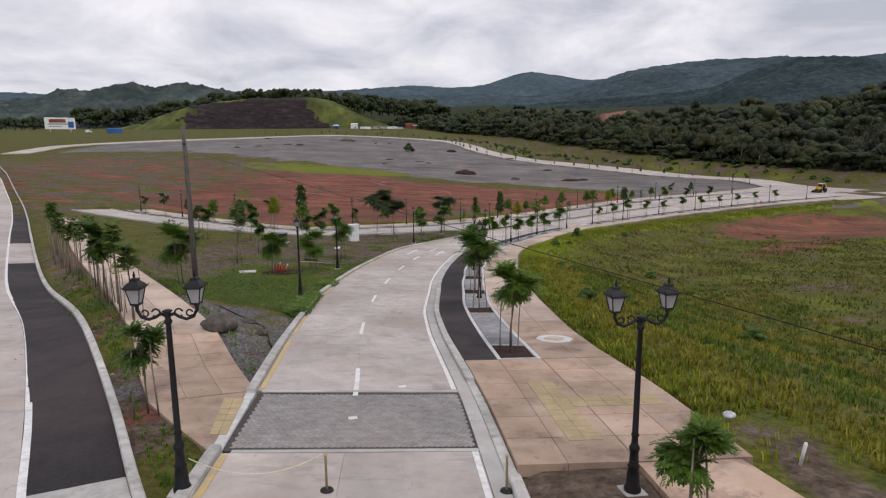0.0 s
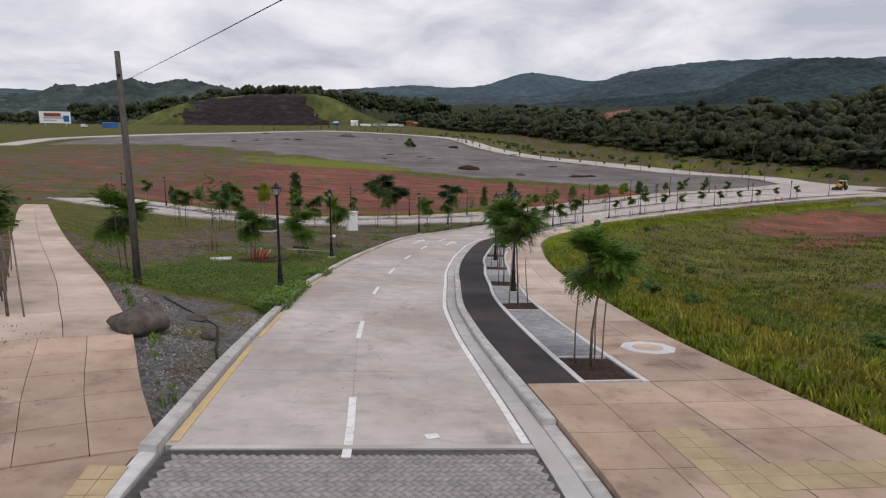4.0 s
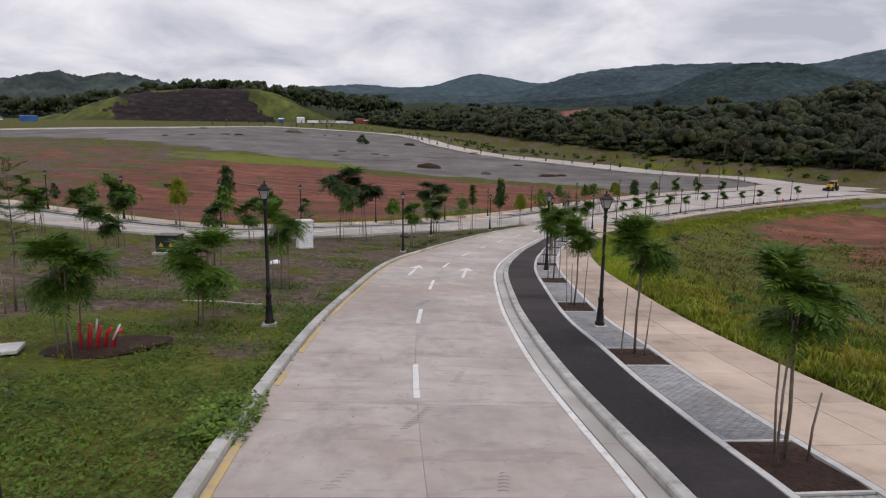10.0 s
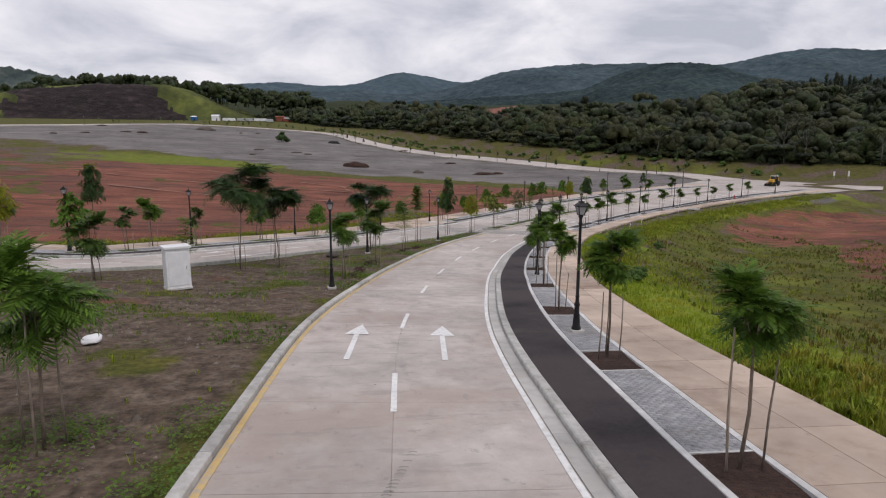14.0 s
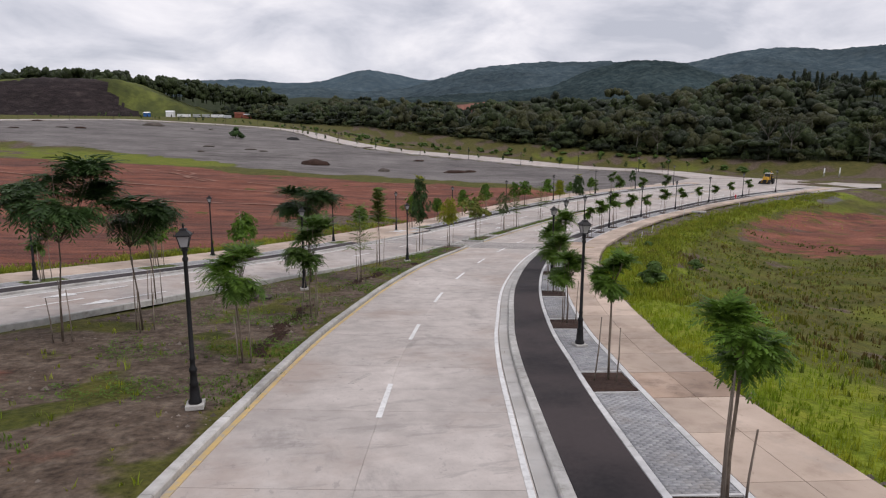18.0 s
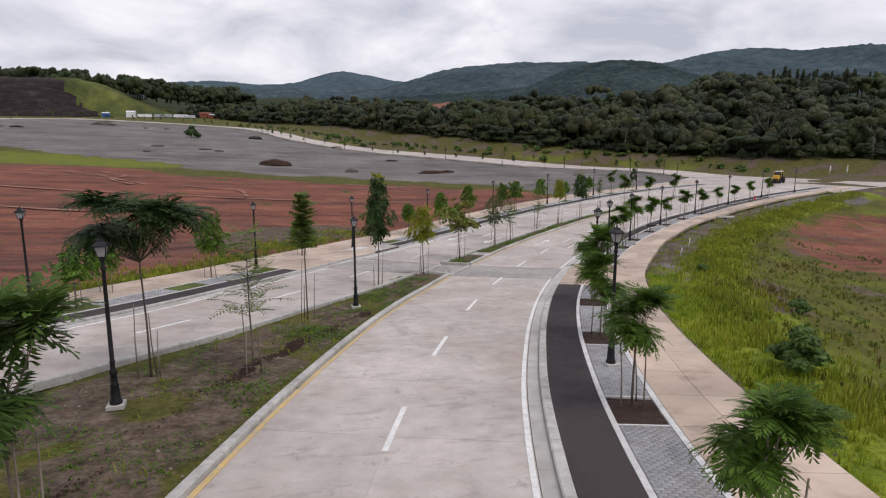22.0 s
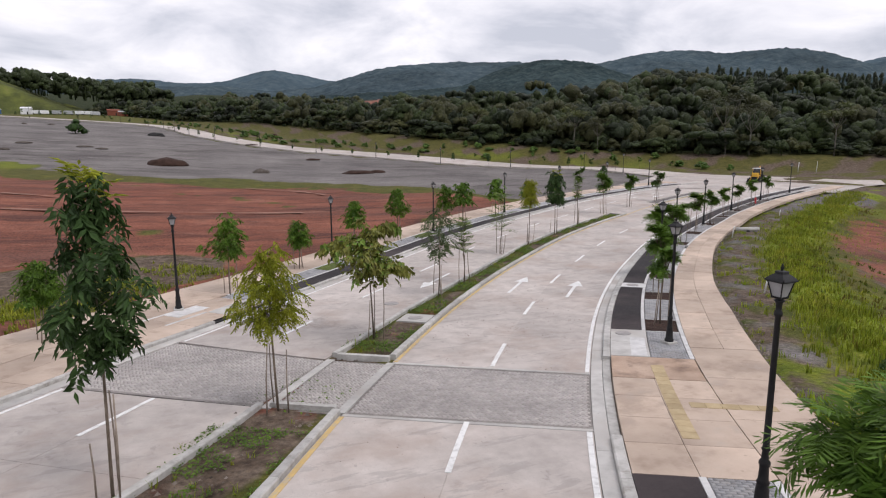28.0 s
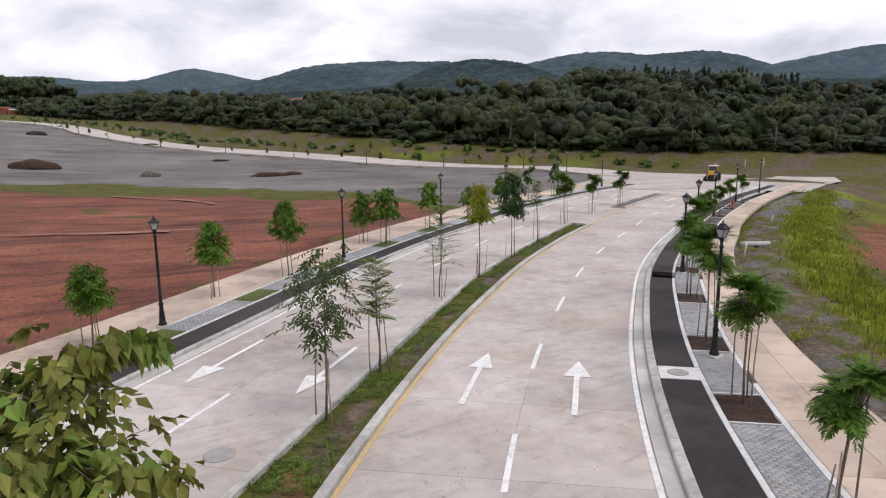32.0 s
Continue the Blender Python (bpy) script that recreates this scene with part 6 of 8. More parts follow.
for k, x, y, h, low, w in [("f", -15.6, 37.9, 4.0, 1.2, 2.7), ("l", -17.8, 53.9, 5.3, 2.1, 2.6), ("f", -13.2, 48.2, 3.3, 1.3, 2.4), ("f", -11.0, 52.2, 3.1, 1.1, 2.7), ("f", -9.85, 60.2, 4.1, 1.55, 2.4), ("w", -14.7, 67.0, 3.6, 2.1, 1.7),
                           ("w", -16.4, 83.6, 3.9, 1.0, 2.6), ("w", -22.8, 74.0, 5.1, 1.9, 2.4), ("c", -9.4, 88.9, 7.3, 3.0, 6.0), ("c", -7.0, 90.6, 6.5, 2.9, 5.3), ("f", -2.8, 84.9, 4.1, 2.1, 2.2), ("w", -0.15, 92.4, 5.0, 1.9, 2.9),
                           ("c", 0.35, 102.5, 6.2, 3.6, 5.6), ("l", 3.5, 102.4, 4.9, 1.9, 2.9), ("n", 6.0, 110.3, 5.95, 3.4, 2.1), ("w", -7.6, 96.8, 5.3, 2.5, 1.8)]:
    young_tree(k, x, y, h, "in the grassy median", low=low, w=w)
for x, y, h, k in [(-8.0, 17.4, 2.6, "w"), (-15.5, 29.2, 4.0, "w"), (-28.0, 86.3, 5.0, "d"), (-25.3, 93.6, 5.4, "y"), (-11.6, 83.4, 3.6, "l"), (-17.6, 101.2, 4.2, "f"), (-18.5, 62.5, 3.6, "w"), (-23, 70, 4.2, "w"), (-28, 74, 3.8, "f"), (-33, 84, 4.0, "w")]:
    young_tree(k, x, y, h, "in the grassy median")
for k, x, y, h, low, w in [("d", 11.1, 118.8, 7.2, 3.0, 2.2), ("y", 15.1, 122.5, 5.05, 2.45, 2.4), ("b", 20.0, 129.0, 5.1, 2.6, 4.1), ("s", 25.8, 135.7, 5.1, 2.2, 2.6), ("l", 28.6, 138.3, 4.0, 1.9, 2.0), ("l", 35.8, 146.9, 4.9, 1.75, 3.0), ("y", 40.3, 150.0, 5.7, 3.3, 1.9),
                           ("d", 45.5, 153.9, 6.2, 2.9, 2.4), ("l", 51.3, 158.3, 4.9, 2.8, 1.6), ("f", 59.6, 164.7, 5.0, 2.6, 2.4)]:
    young_tree(k, x, y, h, "in the median strip", low=low, w=w)
for x, y, h, k in [(67, 168.8, 4.2, "f"), (75, 172.6, 4.4, "w")]:
    young_tree(k, x, y, h, "in the median strip")
for x, y, h, low, w in [(1.0, 122.7, 4.3, 1.7, 3.0), (-10.4, 113.0, 4.3, 1.4, 2.9), (-4.2, 118.1, 3.5, 1.4, 2.4), (7.5, 133.0, 3.4, 1.7, 2.0), (15.05, 140.4, 4.4, 2.15, 2.8), (20.0, 146.5, 3.4, 1.7, 1.9), (25.5, 152.3, 4.1, 1.9, 2.3), (30.3, 155.6, 4.7, 2.3, 2.5), (38.5, 163.9, 4.1, 1.5, 2.3)]:
    young_tree("g", x, y, h, "in a turf square", 0.1, low=low, w=w)
for s in F_PLANT[:11] + F_PLANT[18:]:
    p = FAR.at(s, -5.9)
    young_tree(rt.choice("gwgd"), p[0], p[1], rt.uniform(3.2, 4.8), "in a turf square", 0.1, far=True)
young_tree("f", 4.15, 11.9, 2.2, "in the bare bed by the pavement", 0.1, 2, low=1.0, w=1.25)
young_tree("d", -25.5, 112.5, 7.2, "by the red field", 0, 0)
for i in range(15):
    s = 31 + i * 2.9 + rt.uniform(-0.8, 0.8)
    p = SIDE.at(s, 1.4 + rt.uniform(-0.25, 0.3))
    h = rt.uniform(3.0, 4.4)
    young_tree(rt.choice("llwl"), p[0], p[1], h, "by the side street", low=h * 0.68, w=rt.uniform(0.9, 1.4))
for s in np.arange(24, LOOP.length - 160, 11.5):
    for off in (-8.6, 8.6):
        p = LOOP.at(s + rt.uniform(-1, 1), off)
        young_tree(rt.choice("wfwd"), p[0], p[1], rt.uniform(2.2, 4.0), "beside the loop road", 0, 0, far=True)


# ---- woods and hills ----
def clump_tree(rng, leaves, size, form="round", sides=6, count=9):
    """Crown about 1 across and 1 high: lumpy domes of foliage, ragged with tilted leaf clumps, over a stem."""
    wide, lo, hi, r0, r1 = {"round": (0.27, 0.42, 0.78, 0.17, 0.27), "tall": (0.17, 0.30, 0.84, 0.13, 0.22), "low": (0.30, 0.16, 0.74, 0.16, 0.27), "open": (0.36, 0.70, 0.86, 0.13, 0.20), "pine": (0.10, 0.15, 0.92, 0.09, 0.18)}[form]
    lobes = []
    for i in range(count):
        a, r = i * 2.4 + rng.uniform(-0.4, 0.4), wide * math.sqrt((i + 0.3) / count) * 1.15
        u = 1 - (r / (wide * 1.3)) ** 2
        lobes.append((math.cos(a) * r, math.sin(a) * r, lo + (hi - lo) * np.clip(u * rng.uniform(0.5, 1.2), 0, 1), rng.uniform(r0, r1) * (1.0 if count < 9 else 0.84)))
    v, q = [], []
    for cx, cy, cz, r in lobes:
        o = len(v)
        for zz, rr in ((-0.55, 0.62), (-0.05, 1.0), (0.42, 0.72), (0.66, 0.26)):
            for k in range(sides):
                a = 6.283 * (k + 0.5 * zz) / sides
                j = rng.uniform(0.62, 1.28)
                v.append(np.array([cx + math.cos(a) * r * rr * j, cy + math.sin(a) * r * rr * j, cz + zz * r * rng.uniform(0.95, 1.4)]))
        for b in range(3):
            q += [(o + b * sides + k, o + b * sides + (k + 1) % sides, o + (b + 1) * sides + (k + 1) % sides, o + (b + 1) * sides + k) for k in range(sides)]
        t = o + 3 * sides
        q += [(t, t + k, t + k + 1, t + k + 2) for k in range(1, sides - 2, 2)]
    for _ in range(leaves):
        cx, cy, cz, r = lobes[rng.randint(len(lobes))]
        d = rng.normal(size=3); d /= np.linalg.norm(d)
        d[2] = abs(d[2]) - 0.3
        c = np.array([cx, cy, cz]) + d * r * np.array([1.08, 1.08, 0.95]) * rng.uniform(0.85, 1.2)
        a = rng.normal(size=3); a /= np.linalg.norm(a)
        up = d + np.array([0, 0, 0.6]) + 0.5 * rng.normal(size=3); up /= np.linalg.norm(up)
        u = np.cross(up, a); u /= np.linalg.norm(u) + 1e-9
        w = np.cross(up, u)
        k = size * rng.uniform(0.5, 1.3)
        o = len(v)
        m1, m2 = rng.uniform(0.6, 1.0, 2)
        v += [c - u * k - w * k * 0.4, c + u * k * m1 - w * k * 0.8, c + u * k + w * k * 0.4, c - u * k * m2 + w * k * 0.8]
        q.append((o, o + 1, o + 2, o + 3))
    o = len(v)
    for z, r in ((0.0, 0.022), (0.62, 0.014)):
        v += [np.array([r, r, z]), np.array([-r, r, z]), np.array([-r, -r, z]), np.array([r, -r, z])]
    q += [(o + k, o + (k + 1) % 4, o + 4 + (k + 1) % 4, o + 4 + k) for k in range(4)]
    return np.array(v), np.array(q)


def plant_woods(name, spots, kit, material, label, seed):
    """Join many crowns into one thing: spots are x, y, z, width, height."""
    rng = np.random.RandomState(seed)
    vs, qs, o = [], [], 0
    for x, y, z, w, h in spots:
        v, q = kit[rng.randint(len(kit))]
        a = rng.uniform(0, 6.283)
        c, s = math.cos(a), math.sin(a)
        p = np.column_stack([(v[:, 0] * c - v[:, 1] * s) * w + x, (v[:, 0] * s + v[:, 1] * c) * w + y, v[:, 2] * h + z])
        vs.append(p); qs.append(q + o); o += len(p)
    me = quick_mesh(name, np.concatenate(vs), np.concatenate(qs), material)
    me.polygons.foreach_set("use_smooth", np.ones(len(me.polygons), bool))
    return tagged(new(name, me), label, "woodland", kind="stuff")


wr = np.random.RandomState(12)
kit_near = [clump_tree(wr, 250, 0.022, f, 5, 15) for f in ("round", "tall", "low", "low", "round", "low", "tall", "open")]
kit_far = [clump_tree(wr, 44, 0.032, f, 5, 9) for f in ("round", "tall", "low", "open", "round", "low")]
near_spots, mid_spots = [], []
for s in np.arange(60, WOODS.length, 6.0):
    for depth in np.r_[np.arange(0, 60, 7.0), np.arange(62, 270, 10.0)]:
        if depth > 60 and wr.uniform() < 0.55:
            continue
        p = WOODS.at(s + wr.uniform(-6, 6), max(0, depth + wr.uniform(-5, 5)))
        if s > 420 and depth > 150:
            continue
        if ((p[0] - 160) / 24) ** 2 + ((p[1] - 562) / 52) ** 2 < 1:
            continue
        w = wr.choice([6, 8, 10, 12, 14]) * wr.uniform(0.8, 1.2)
        w = w * (1.25 if depth > 60 else 1)
        h = (5 + w * 0.55) * wr.uniform(0.65, 1.35) * (0.6 if depth < 7 else 1)
        (near_spots if depth < 30 and s < 400 else mid_spots).append((p[0], p[1], depth, w, h))


for s in np.arange(60, 560, 2.6):
    p = WOODS.at(s + wr.uniform(-2, 2), wr.uniform(-5, 4))
    near_spots.append((p[0], p[1], 0, wr.uniform(2.5, 6.5), wr.uniform(2.0, 6.0)))


def settled(spots):
    a = np.array(spots)
    a[:, 2] = land(a[:, 0], a[:, 1]) - 0.4
    return a


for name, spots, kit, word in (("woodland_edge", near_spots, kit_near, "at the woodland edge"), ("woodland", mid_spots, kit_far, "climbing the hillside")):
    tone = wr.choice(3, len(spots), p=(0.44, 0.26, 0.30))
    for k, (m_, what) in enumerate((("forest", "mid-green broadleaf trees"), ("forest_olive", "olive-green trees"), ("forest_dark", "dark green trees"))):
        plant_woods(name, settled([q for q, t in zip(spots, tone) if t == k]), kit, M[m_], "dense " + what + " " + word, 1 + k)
back = []
for i in range(300):
    t = i / 300
    x = -520 + 520 * t + wr.uniform(-12, 12)
    y = 905 - 120 * t + wr.uniform(-30, 60)
    back.append((x, y, 0, wr.uniform(15, 25), wr.uniform(17, 27)))
for i in range(120):
    x, y = wr.uniform(-900, -330), wr.uniform(720, 1000)
    back.append((x, y, 0, wr.uniform(12, 22), wr.uniform(12, 22)))
back = settled(back)
back[:300, 2] += 5 + 24 * np.exp(-((back[:300, 0] + 215) / 150) ** 2)
pines = []
for i in range(170):
    b_, d_ = radians(38.5 + 19 * wr.uniform()), wr.uniform(500, 590)
    x, y = 12 + math.sin(b_) * d_, 95 + math.cos(b_) * d_
    tip = np.interp(math.degrees(b_), [38.5, 42, 46, 50, 54, 57.5], [5.1, 5.85, 6.3, 6.0, 5.75, 5.2]) + wr.uniform(-0.35, 0.15)
    h = wr.uniform(15, 24)
    pines.append((x, y, math.tan(radians(tip)) * d_ - h, wr.uniform(5, 9), h))
kit_pine = [clump_tree(wr, 60, 0.045, "pine", 5, 7) for _ in range(4)]
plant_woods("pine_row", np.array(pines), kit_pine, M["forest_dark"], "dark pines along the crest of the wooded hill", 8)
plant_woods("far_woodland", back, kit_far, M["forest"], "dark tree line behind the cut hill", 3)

def ridge(name, origin, dist, crest, depth, material, label, seed, amp=0.12, cols=260, rows=26, lumps=2.2):
    """A wooded hill as a sheet whose crest follows bearings and heights in degrees as seen from origin."""
    az = np.linspace(crest[0][0], crest[-1][0], cols)
    el = np.interp(az, [c[0] for c in crest], [c[1] for c in crest])
    el = np.convolve(np.pad(el, 3, mode="edge"), np.ones(7) / 7, "valid")
    A, R = np.meshgrid(az, np.linspace(-1, 0.6, rows), indexing="ij")
    E = np.repeat(el[:, None], rows, 1)
    D = dist + depth * R
    X, Y = origin[0] + np.sin(np.radians(A)) * D, origin[1] + np.cos(np.radians(A)) * D
    top = origin[2] + np.tan(np.radians(E)) * dist
    prof = np.where(R < 0, 1 - np.abs(R) ** 1.5, 1 - R * 0.9)
    nz = fbm(X.ravel(), Y.ravel(), depth * 0.55, seed, 5).reshape(X.shape) * amp + fbm(X.ravel(), Y.ravel(), depth * 0.06, seed + 4, 2).reshape(X.shape) * amp * 0.16
    base = 10.0
    Z = base + (top - base) * np.clip(prof * (1 + nz * np.clip(np.abs(R) * 2.2, 0.18, 1)), -0.2, 1.06)
    Z = Z + fbm(X.ravel(), Y.ravel(), 16, seed + 8, 2).reshape(X.shape) * lumps + fbm(X.ravel(), Y.ravel(), 60, seed + 9, 2).reshape(X.shape) * lumps
    ii = np.arange(X.size).reshape(X.shape)
    q = np.stack([ii[:-1, :-1], ii[:-1, 1:], ii[1:, 1:], ii[1:, :-1]], -1).reshape(-1, 4)
    me = quick_mesh(name, np.column_stack([X.ravel(), Y.ravel(), Z.ravel()]), q, material)
    me.polygons.foreach_set("use_smooth", np.ones(len(q), bool))
    return tagged(new(name, me), label, "hill", kind="structure")


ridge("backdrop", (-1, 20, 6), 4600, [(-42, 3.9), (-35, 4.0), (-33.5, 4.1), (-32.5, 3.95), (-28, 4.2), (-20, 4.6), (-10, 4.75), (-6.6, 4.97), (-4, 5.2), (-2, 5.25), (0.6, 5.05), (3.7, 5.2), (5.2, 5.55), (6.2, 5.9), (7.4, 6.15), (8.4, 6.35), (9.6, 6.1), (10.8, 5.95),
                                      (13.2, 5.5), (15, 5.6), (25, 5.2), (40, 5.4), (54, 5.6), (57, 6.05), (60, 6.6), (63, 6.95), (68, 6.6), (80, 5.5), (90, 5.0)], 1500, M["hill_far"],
      "wooded mountains on the skyline, blue haze painted in their colour", 3, cols=420, rows=30, lumps=5)
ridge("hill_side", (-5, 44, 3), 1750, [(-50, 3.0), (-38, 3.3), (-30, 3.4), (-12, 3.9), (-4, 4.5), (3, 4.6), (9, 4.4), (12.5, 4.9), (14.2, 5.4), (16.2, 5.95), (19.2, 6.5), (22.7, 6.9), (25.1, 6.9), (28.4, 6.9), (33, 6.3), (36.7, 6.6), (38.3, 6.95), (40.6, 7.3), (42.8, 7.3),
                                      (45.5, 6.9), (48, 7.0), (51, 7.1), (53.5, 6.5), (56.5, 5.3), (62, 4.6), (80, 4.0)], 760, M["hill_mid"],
      "wooded hills behind the forest, blue haze painted in their colour", 9, cols=520, rows=50, lumps=2.6)
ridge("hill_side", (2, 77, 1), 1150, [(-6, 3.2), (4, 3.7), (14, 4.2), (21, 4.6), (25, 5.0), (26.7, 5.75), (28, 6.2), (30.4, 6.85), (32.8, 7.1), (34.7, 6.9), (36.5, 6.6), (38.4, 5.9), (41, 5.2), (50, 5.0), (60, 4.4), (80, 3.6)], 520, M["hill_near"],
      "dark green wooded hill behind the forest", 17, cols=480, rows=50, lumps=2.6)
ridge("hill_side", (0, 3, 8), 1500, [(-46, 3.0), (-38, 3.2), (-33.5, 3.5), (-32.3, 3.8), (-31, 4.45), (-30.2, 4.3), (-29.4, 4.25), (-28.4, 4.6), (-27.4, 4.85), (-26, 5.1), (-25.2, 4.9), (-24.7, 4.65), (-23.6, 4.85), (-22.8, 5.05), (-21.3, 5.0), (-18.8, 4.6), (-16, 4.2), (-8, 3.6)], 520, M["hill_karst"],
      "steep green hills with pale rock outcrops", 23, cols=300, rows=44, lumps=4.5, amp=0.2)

# a bank of bare red earth in the woods
M["red_bank"] = mat("red_cut_earth", [(0.3, (0.13, 0.055, 0.042)), (0.55, (0.21, 0.095, 0.07)), (0.8, (0.28, 0.15, 0.11))], 0.25, 0.97, 0.6, 0.8, 0.05, 0.25, dist=1.0)
A, B = np.meshgrid(np.linspace(-1, 1, 40), np.linspace(-1, 1, 30), indexing="ij")
X, Y = 168 + A * 24, 585 + B * 20
Z = land(X.ravel(), Y.ravel()).reshape(X.shape) - 0.6 + 8.0 * smooth01(1, 0.55, np.abs(A)) * smooth01(-1, -0.2, B) * smooth01(1, 0.5, B) + fbm(X.ravel(), Y.ravel(), 7, 15, 3).reshape(X.shape) * 0.7
ii = np.arange(X.size).reshape(X.shape)
q = np.stack([ii[:-1, :-1], ii[1:, :-1], ii[1:, 1:], ii[:-1, 1:]], -1).reshape(-1, 4)
tagged(new("earth_bank", quick_mesh("earth_bank", np.column_stack([X.ravel(), Y.ravel(), Z.ravel()]), q, M["red_bank"])), "bare red earth bank cut into the woods", "bank", kind="structure")

# cut hill with a dark quarried face
A, B = np.meshgrid(np.linspace(-1, 1, 150), np.linspace(-1, 1, 60), indexing="ij")
X, Y = -225 + A * 190, 800 + B * 75
crest = np.interp(A, [-1, -0.85, -0.70, -0.55, -0.42, -0.34, -0.15, 0.03, 0.41, 0.53, 0.66, 0.80, 0.92, 1], [0.5, 6, 13, 21, 29, 33, 37, 39, 39, 30, 19, 8, 1.5, 0])
crest = np.stack([np.convolve(np.pad(c, 4, mode="edge"), np.ones(9) / 9, "valid") for c in crest.T], 1)
hgt = crest * smooth01(-1.0, -0.50, B + 0.08 * np.sin(A * 9)) * smooth01(1, 0.3, B)
hgt = hgt * (1 + 0.04 * fbm(X.ravel(), Y.ravel(), 60, 8).reshape(X.shape)) + fbm(X.ravel(), Y.ravel(), 9, 9, 2).reshape(X.shape) * 0.7
Z = land(X.ravel(), Y.ravel()).reshape(X.shape) + hgt - 3.2
ii = np.arange(X.size).reshape(X.shape)
q = np.stack([ii[:-1, :-1], ii[1:, :-1], ii[1:, 1:], ii[:-1, 1:]], -1).reshape(-1, 4)
M["hill_turf"] = mat("hill_turf", [(0.3, (0.035, 0.042, 0.016)), (0.5, (0.068, 0.080, 0.022)), (0.66, (0.115, 0.130, 0.030)), (0.8, (0.15, 0.13, 0.06))], 0.06, 0.98, 0.6, 0.4, 0.02, 0.3, dist=1.5)
me = quick_mesh("cut_hill", np.column_stack([X.ravel(), Y.ravel(), Z.ravel()]), q, M["hill_turf"])
me.materials.append(M["mound_rock"])
ca, cb = A.ravel()[q].mean(1), B.ravel()[q].mean(1)
hq = hgt.ravel()[q].mean(1)
wob = 0.06 * fbm(ca * 100, cb * 100, 22, 14)
face = (cb < -0.47 + wob - 0.10 * smooth01(0.1, 0.5, ca)) & (ca > -0.40 + wob * 2) & (ca < 0.58 - 0.75 * (cb + 0.95) + wob) & (hq > 1.0)
me.polygons.foreach_set("material_index", face.astype(np.int32))
me.polygons.foreach_set("use_smooth", np.ones(len(q), bool))
tagged(new("cut_hill", me), "grassy hill with a dark quarried rock face", "hill", kind="structure")


# ---- things along the way ----
def at_land(x, y, dz=0.0):
    y = on(y)
    return (x, y, float(land(x, y)[0]) + dz)


def thing(name, x, y, label, category, yaw=0.0, dz=0.0, group=""):
    ob = tagged(new(name), label, category, group)
    ob.matrix_basis = pose(*at_land(x, y, dz), 0, 0, yaw)
    return ob


def rock_mesh(seed, r, flat=0.7, material=None):
    bm = bmesh.new()
    bmesh.ops.create_icosphere(bm, subdivisions=3, radius=1)
    for v in bm.verts:
        k = 1 + 0.22 * noise.noise(v.co * 1.3 + Vector((seed * 3.1, 0, 0))) + 0.10 * noise.noise(v.co * 3.4 + Vector((0, seed, 0)))
        v.co = Vector((v.co.x * 1.25, v.co.y, v.co.z * flat)) * k * r
    return bm_mesh("boulder", bm, material or M["stone"], True)


def boulder(x, y, r, seed, label, flat=0.7):
    ob = new("boulder", rock_mesh(seed, r, flat))
    ob.matrix_basis = pose(*at_land(x, y, r * flat * 0.5), 0, 0, seed * 50)
    return tagged(ob, label, "rock")


boulder(-8.9, 23.0, 0.55, 1, "large rounded brown boulder lying on gravel", 0.72)
boulder(-7.6, 24.0, 0.2, 2, "small grey stone on gravel by the kerb")
boulder(-8.9, 26.6, 0.28, 3, "small pale stone on gravel by the kerb", 0.5)
boulder(-3.2, 97.2, 0.45, 4, "dark angular rock lying in the median", 0.6)
boulder(-2.2, 97.3, 0.25, 6, "pale broken concrete lump in the median", 0.45)
hose_pts = [at_land(x, y, 0.03) for x, y in ((-11.4, 30.2), (-10.2, 28.9), (-9.0, 27.5), (-8.1, 26.2), (-7.7, 25.0), (-7.3, 23.9), (-7.0, 22.9), (-6.7, 22.2))]
v, f = tube(hose_pts, [0.03] * len(hose_pts), 7)
tagged(new("hose", mesh_from("hose", v, f, M["rubber"], True)), "black rubber hose lying across the gravel", "hose")

# white service cabinet
cab = thing("service_cabinet", -11.5, 80.4, "tall white plastered service cabinet standing in the median", "cabinet", 24)
part("body", box_mesh("body", 1.15, 0.85, 2.1, M["white_paint"], 0.02), cab)
part("roof", box_mesh("roof", 1.3, 1.0, 0.12, M["white_paint"], 0.02, 2.1), cab, "white overhanging roof slab")
part("plinth", box_mesh("plinth", 1.25, 0.95, 0.1, M["kerb"], 0.01, 0.0), cab)
d = part("door", box_mesh("door", 0.95, 0.03, 1.7, M["white_paint"], 0.01, 0.22), cab, "white flush door", (0, -0.43, 0))
part("handle", box_mesh("handle", 0.03, 0.04, 0.14, M["metal"], 0.005, 1.05), d, loc=(0.38, -0.025, 0))

# transformer
tb = thing("transformer_box", -18.8, 72.0, "dark green transformer box with yellow warning triangles", "transformer", -8)
part("pad", box_mesh("pad", 1.7, 1.4, 0.14, M["kerb"], 0.01), tb)
part("body", box_mesh("body", 1.35, 1.05, 1.0, M["green_box"], 0.02, 0.14), tb)
part("lid", box_mesh("lid", 1.45, 1.15, 0.08, M["green_box"], 0.02, 1.14), tb)
for sx in (-0.32, 0.32):
    tri = mesh_from("warning_triangle", [(-0.16, 0, 0), (0.16, 0, 0), (0, 0, 0.28), (-0.16, 0.004, 0), (0.16, 0.004, 0), (0, 0.004, 0.28)], [(0, 1, 2), (5, 4, 3), (0, 3, 4, 1), (1, 4, 5, 2), (2, 5, 3, 0)], M["machine"])
    part("warning_triangle", tri, tb, "yellow warning triangle", (sx, -0.531, 0.5))

# bundle of conduits rising from a pit
pc = thing("conduit_bundle", -12.8, 48.3, "red plastic conduits sticking up out of an earth pit", "conduits", 10)
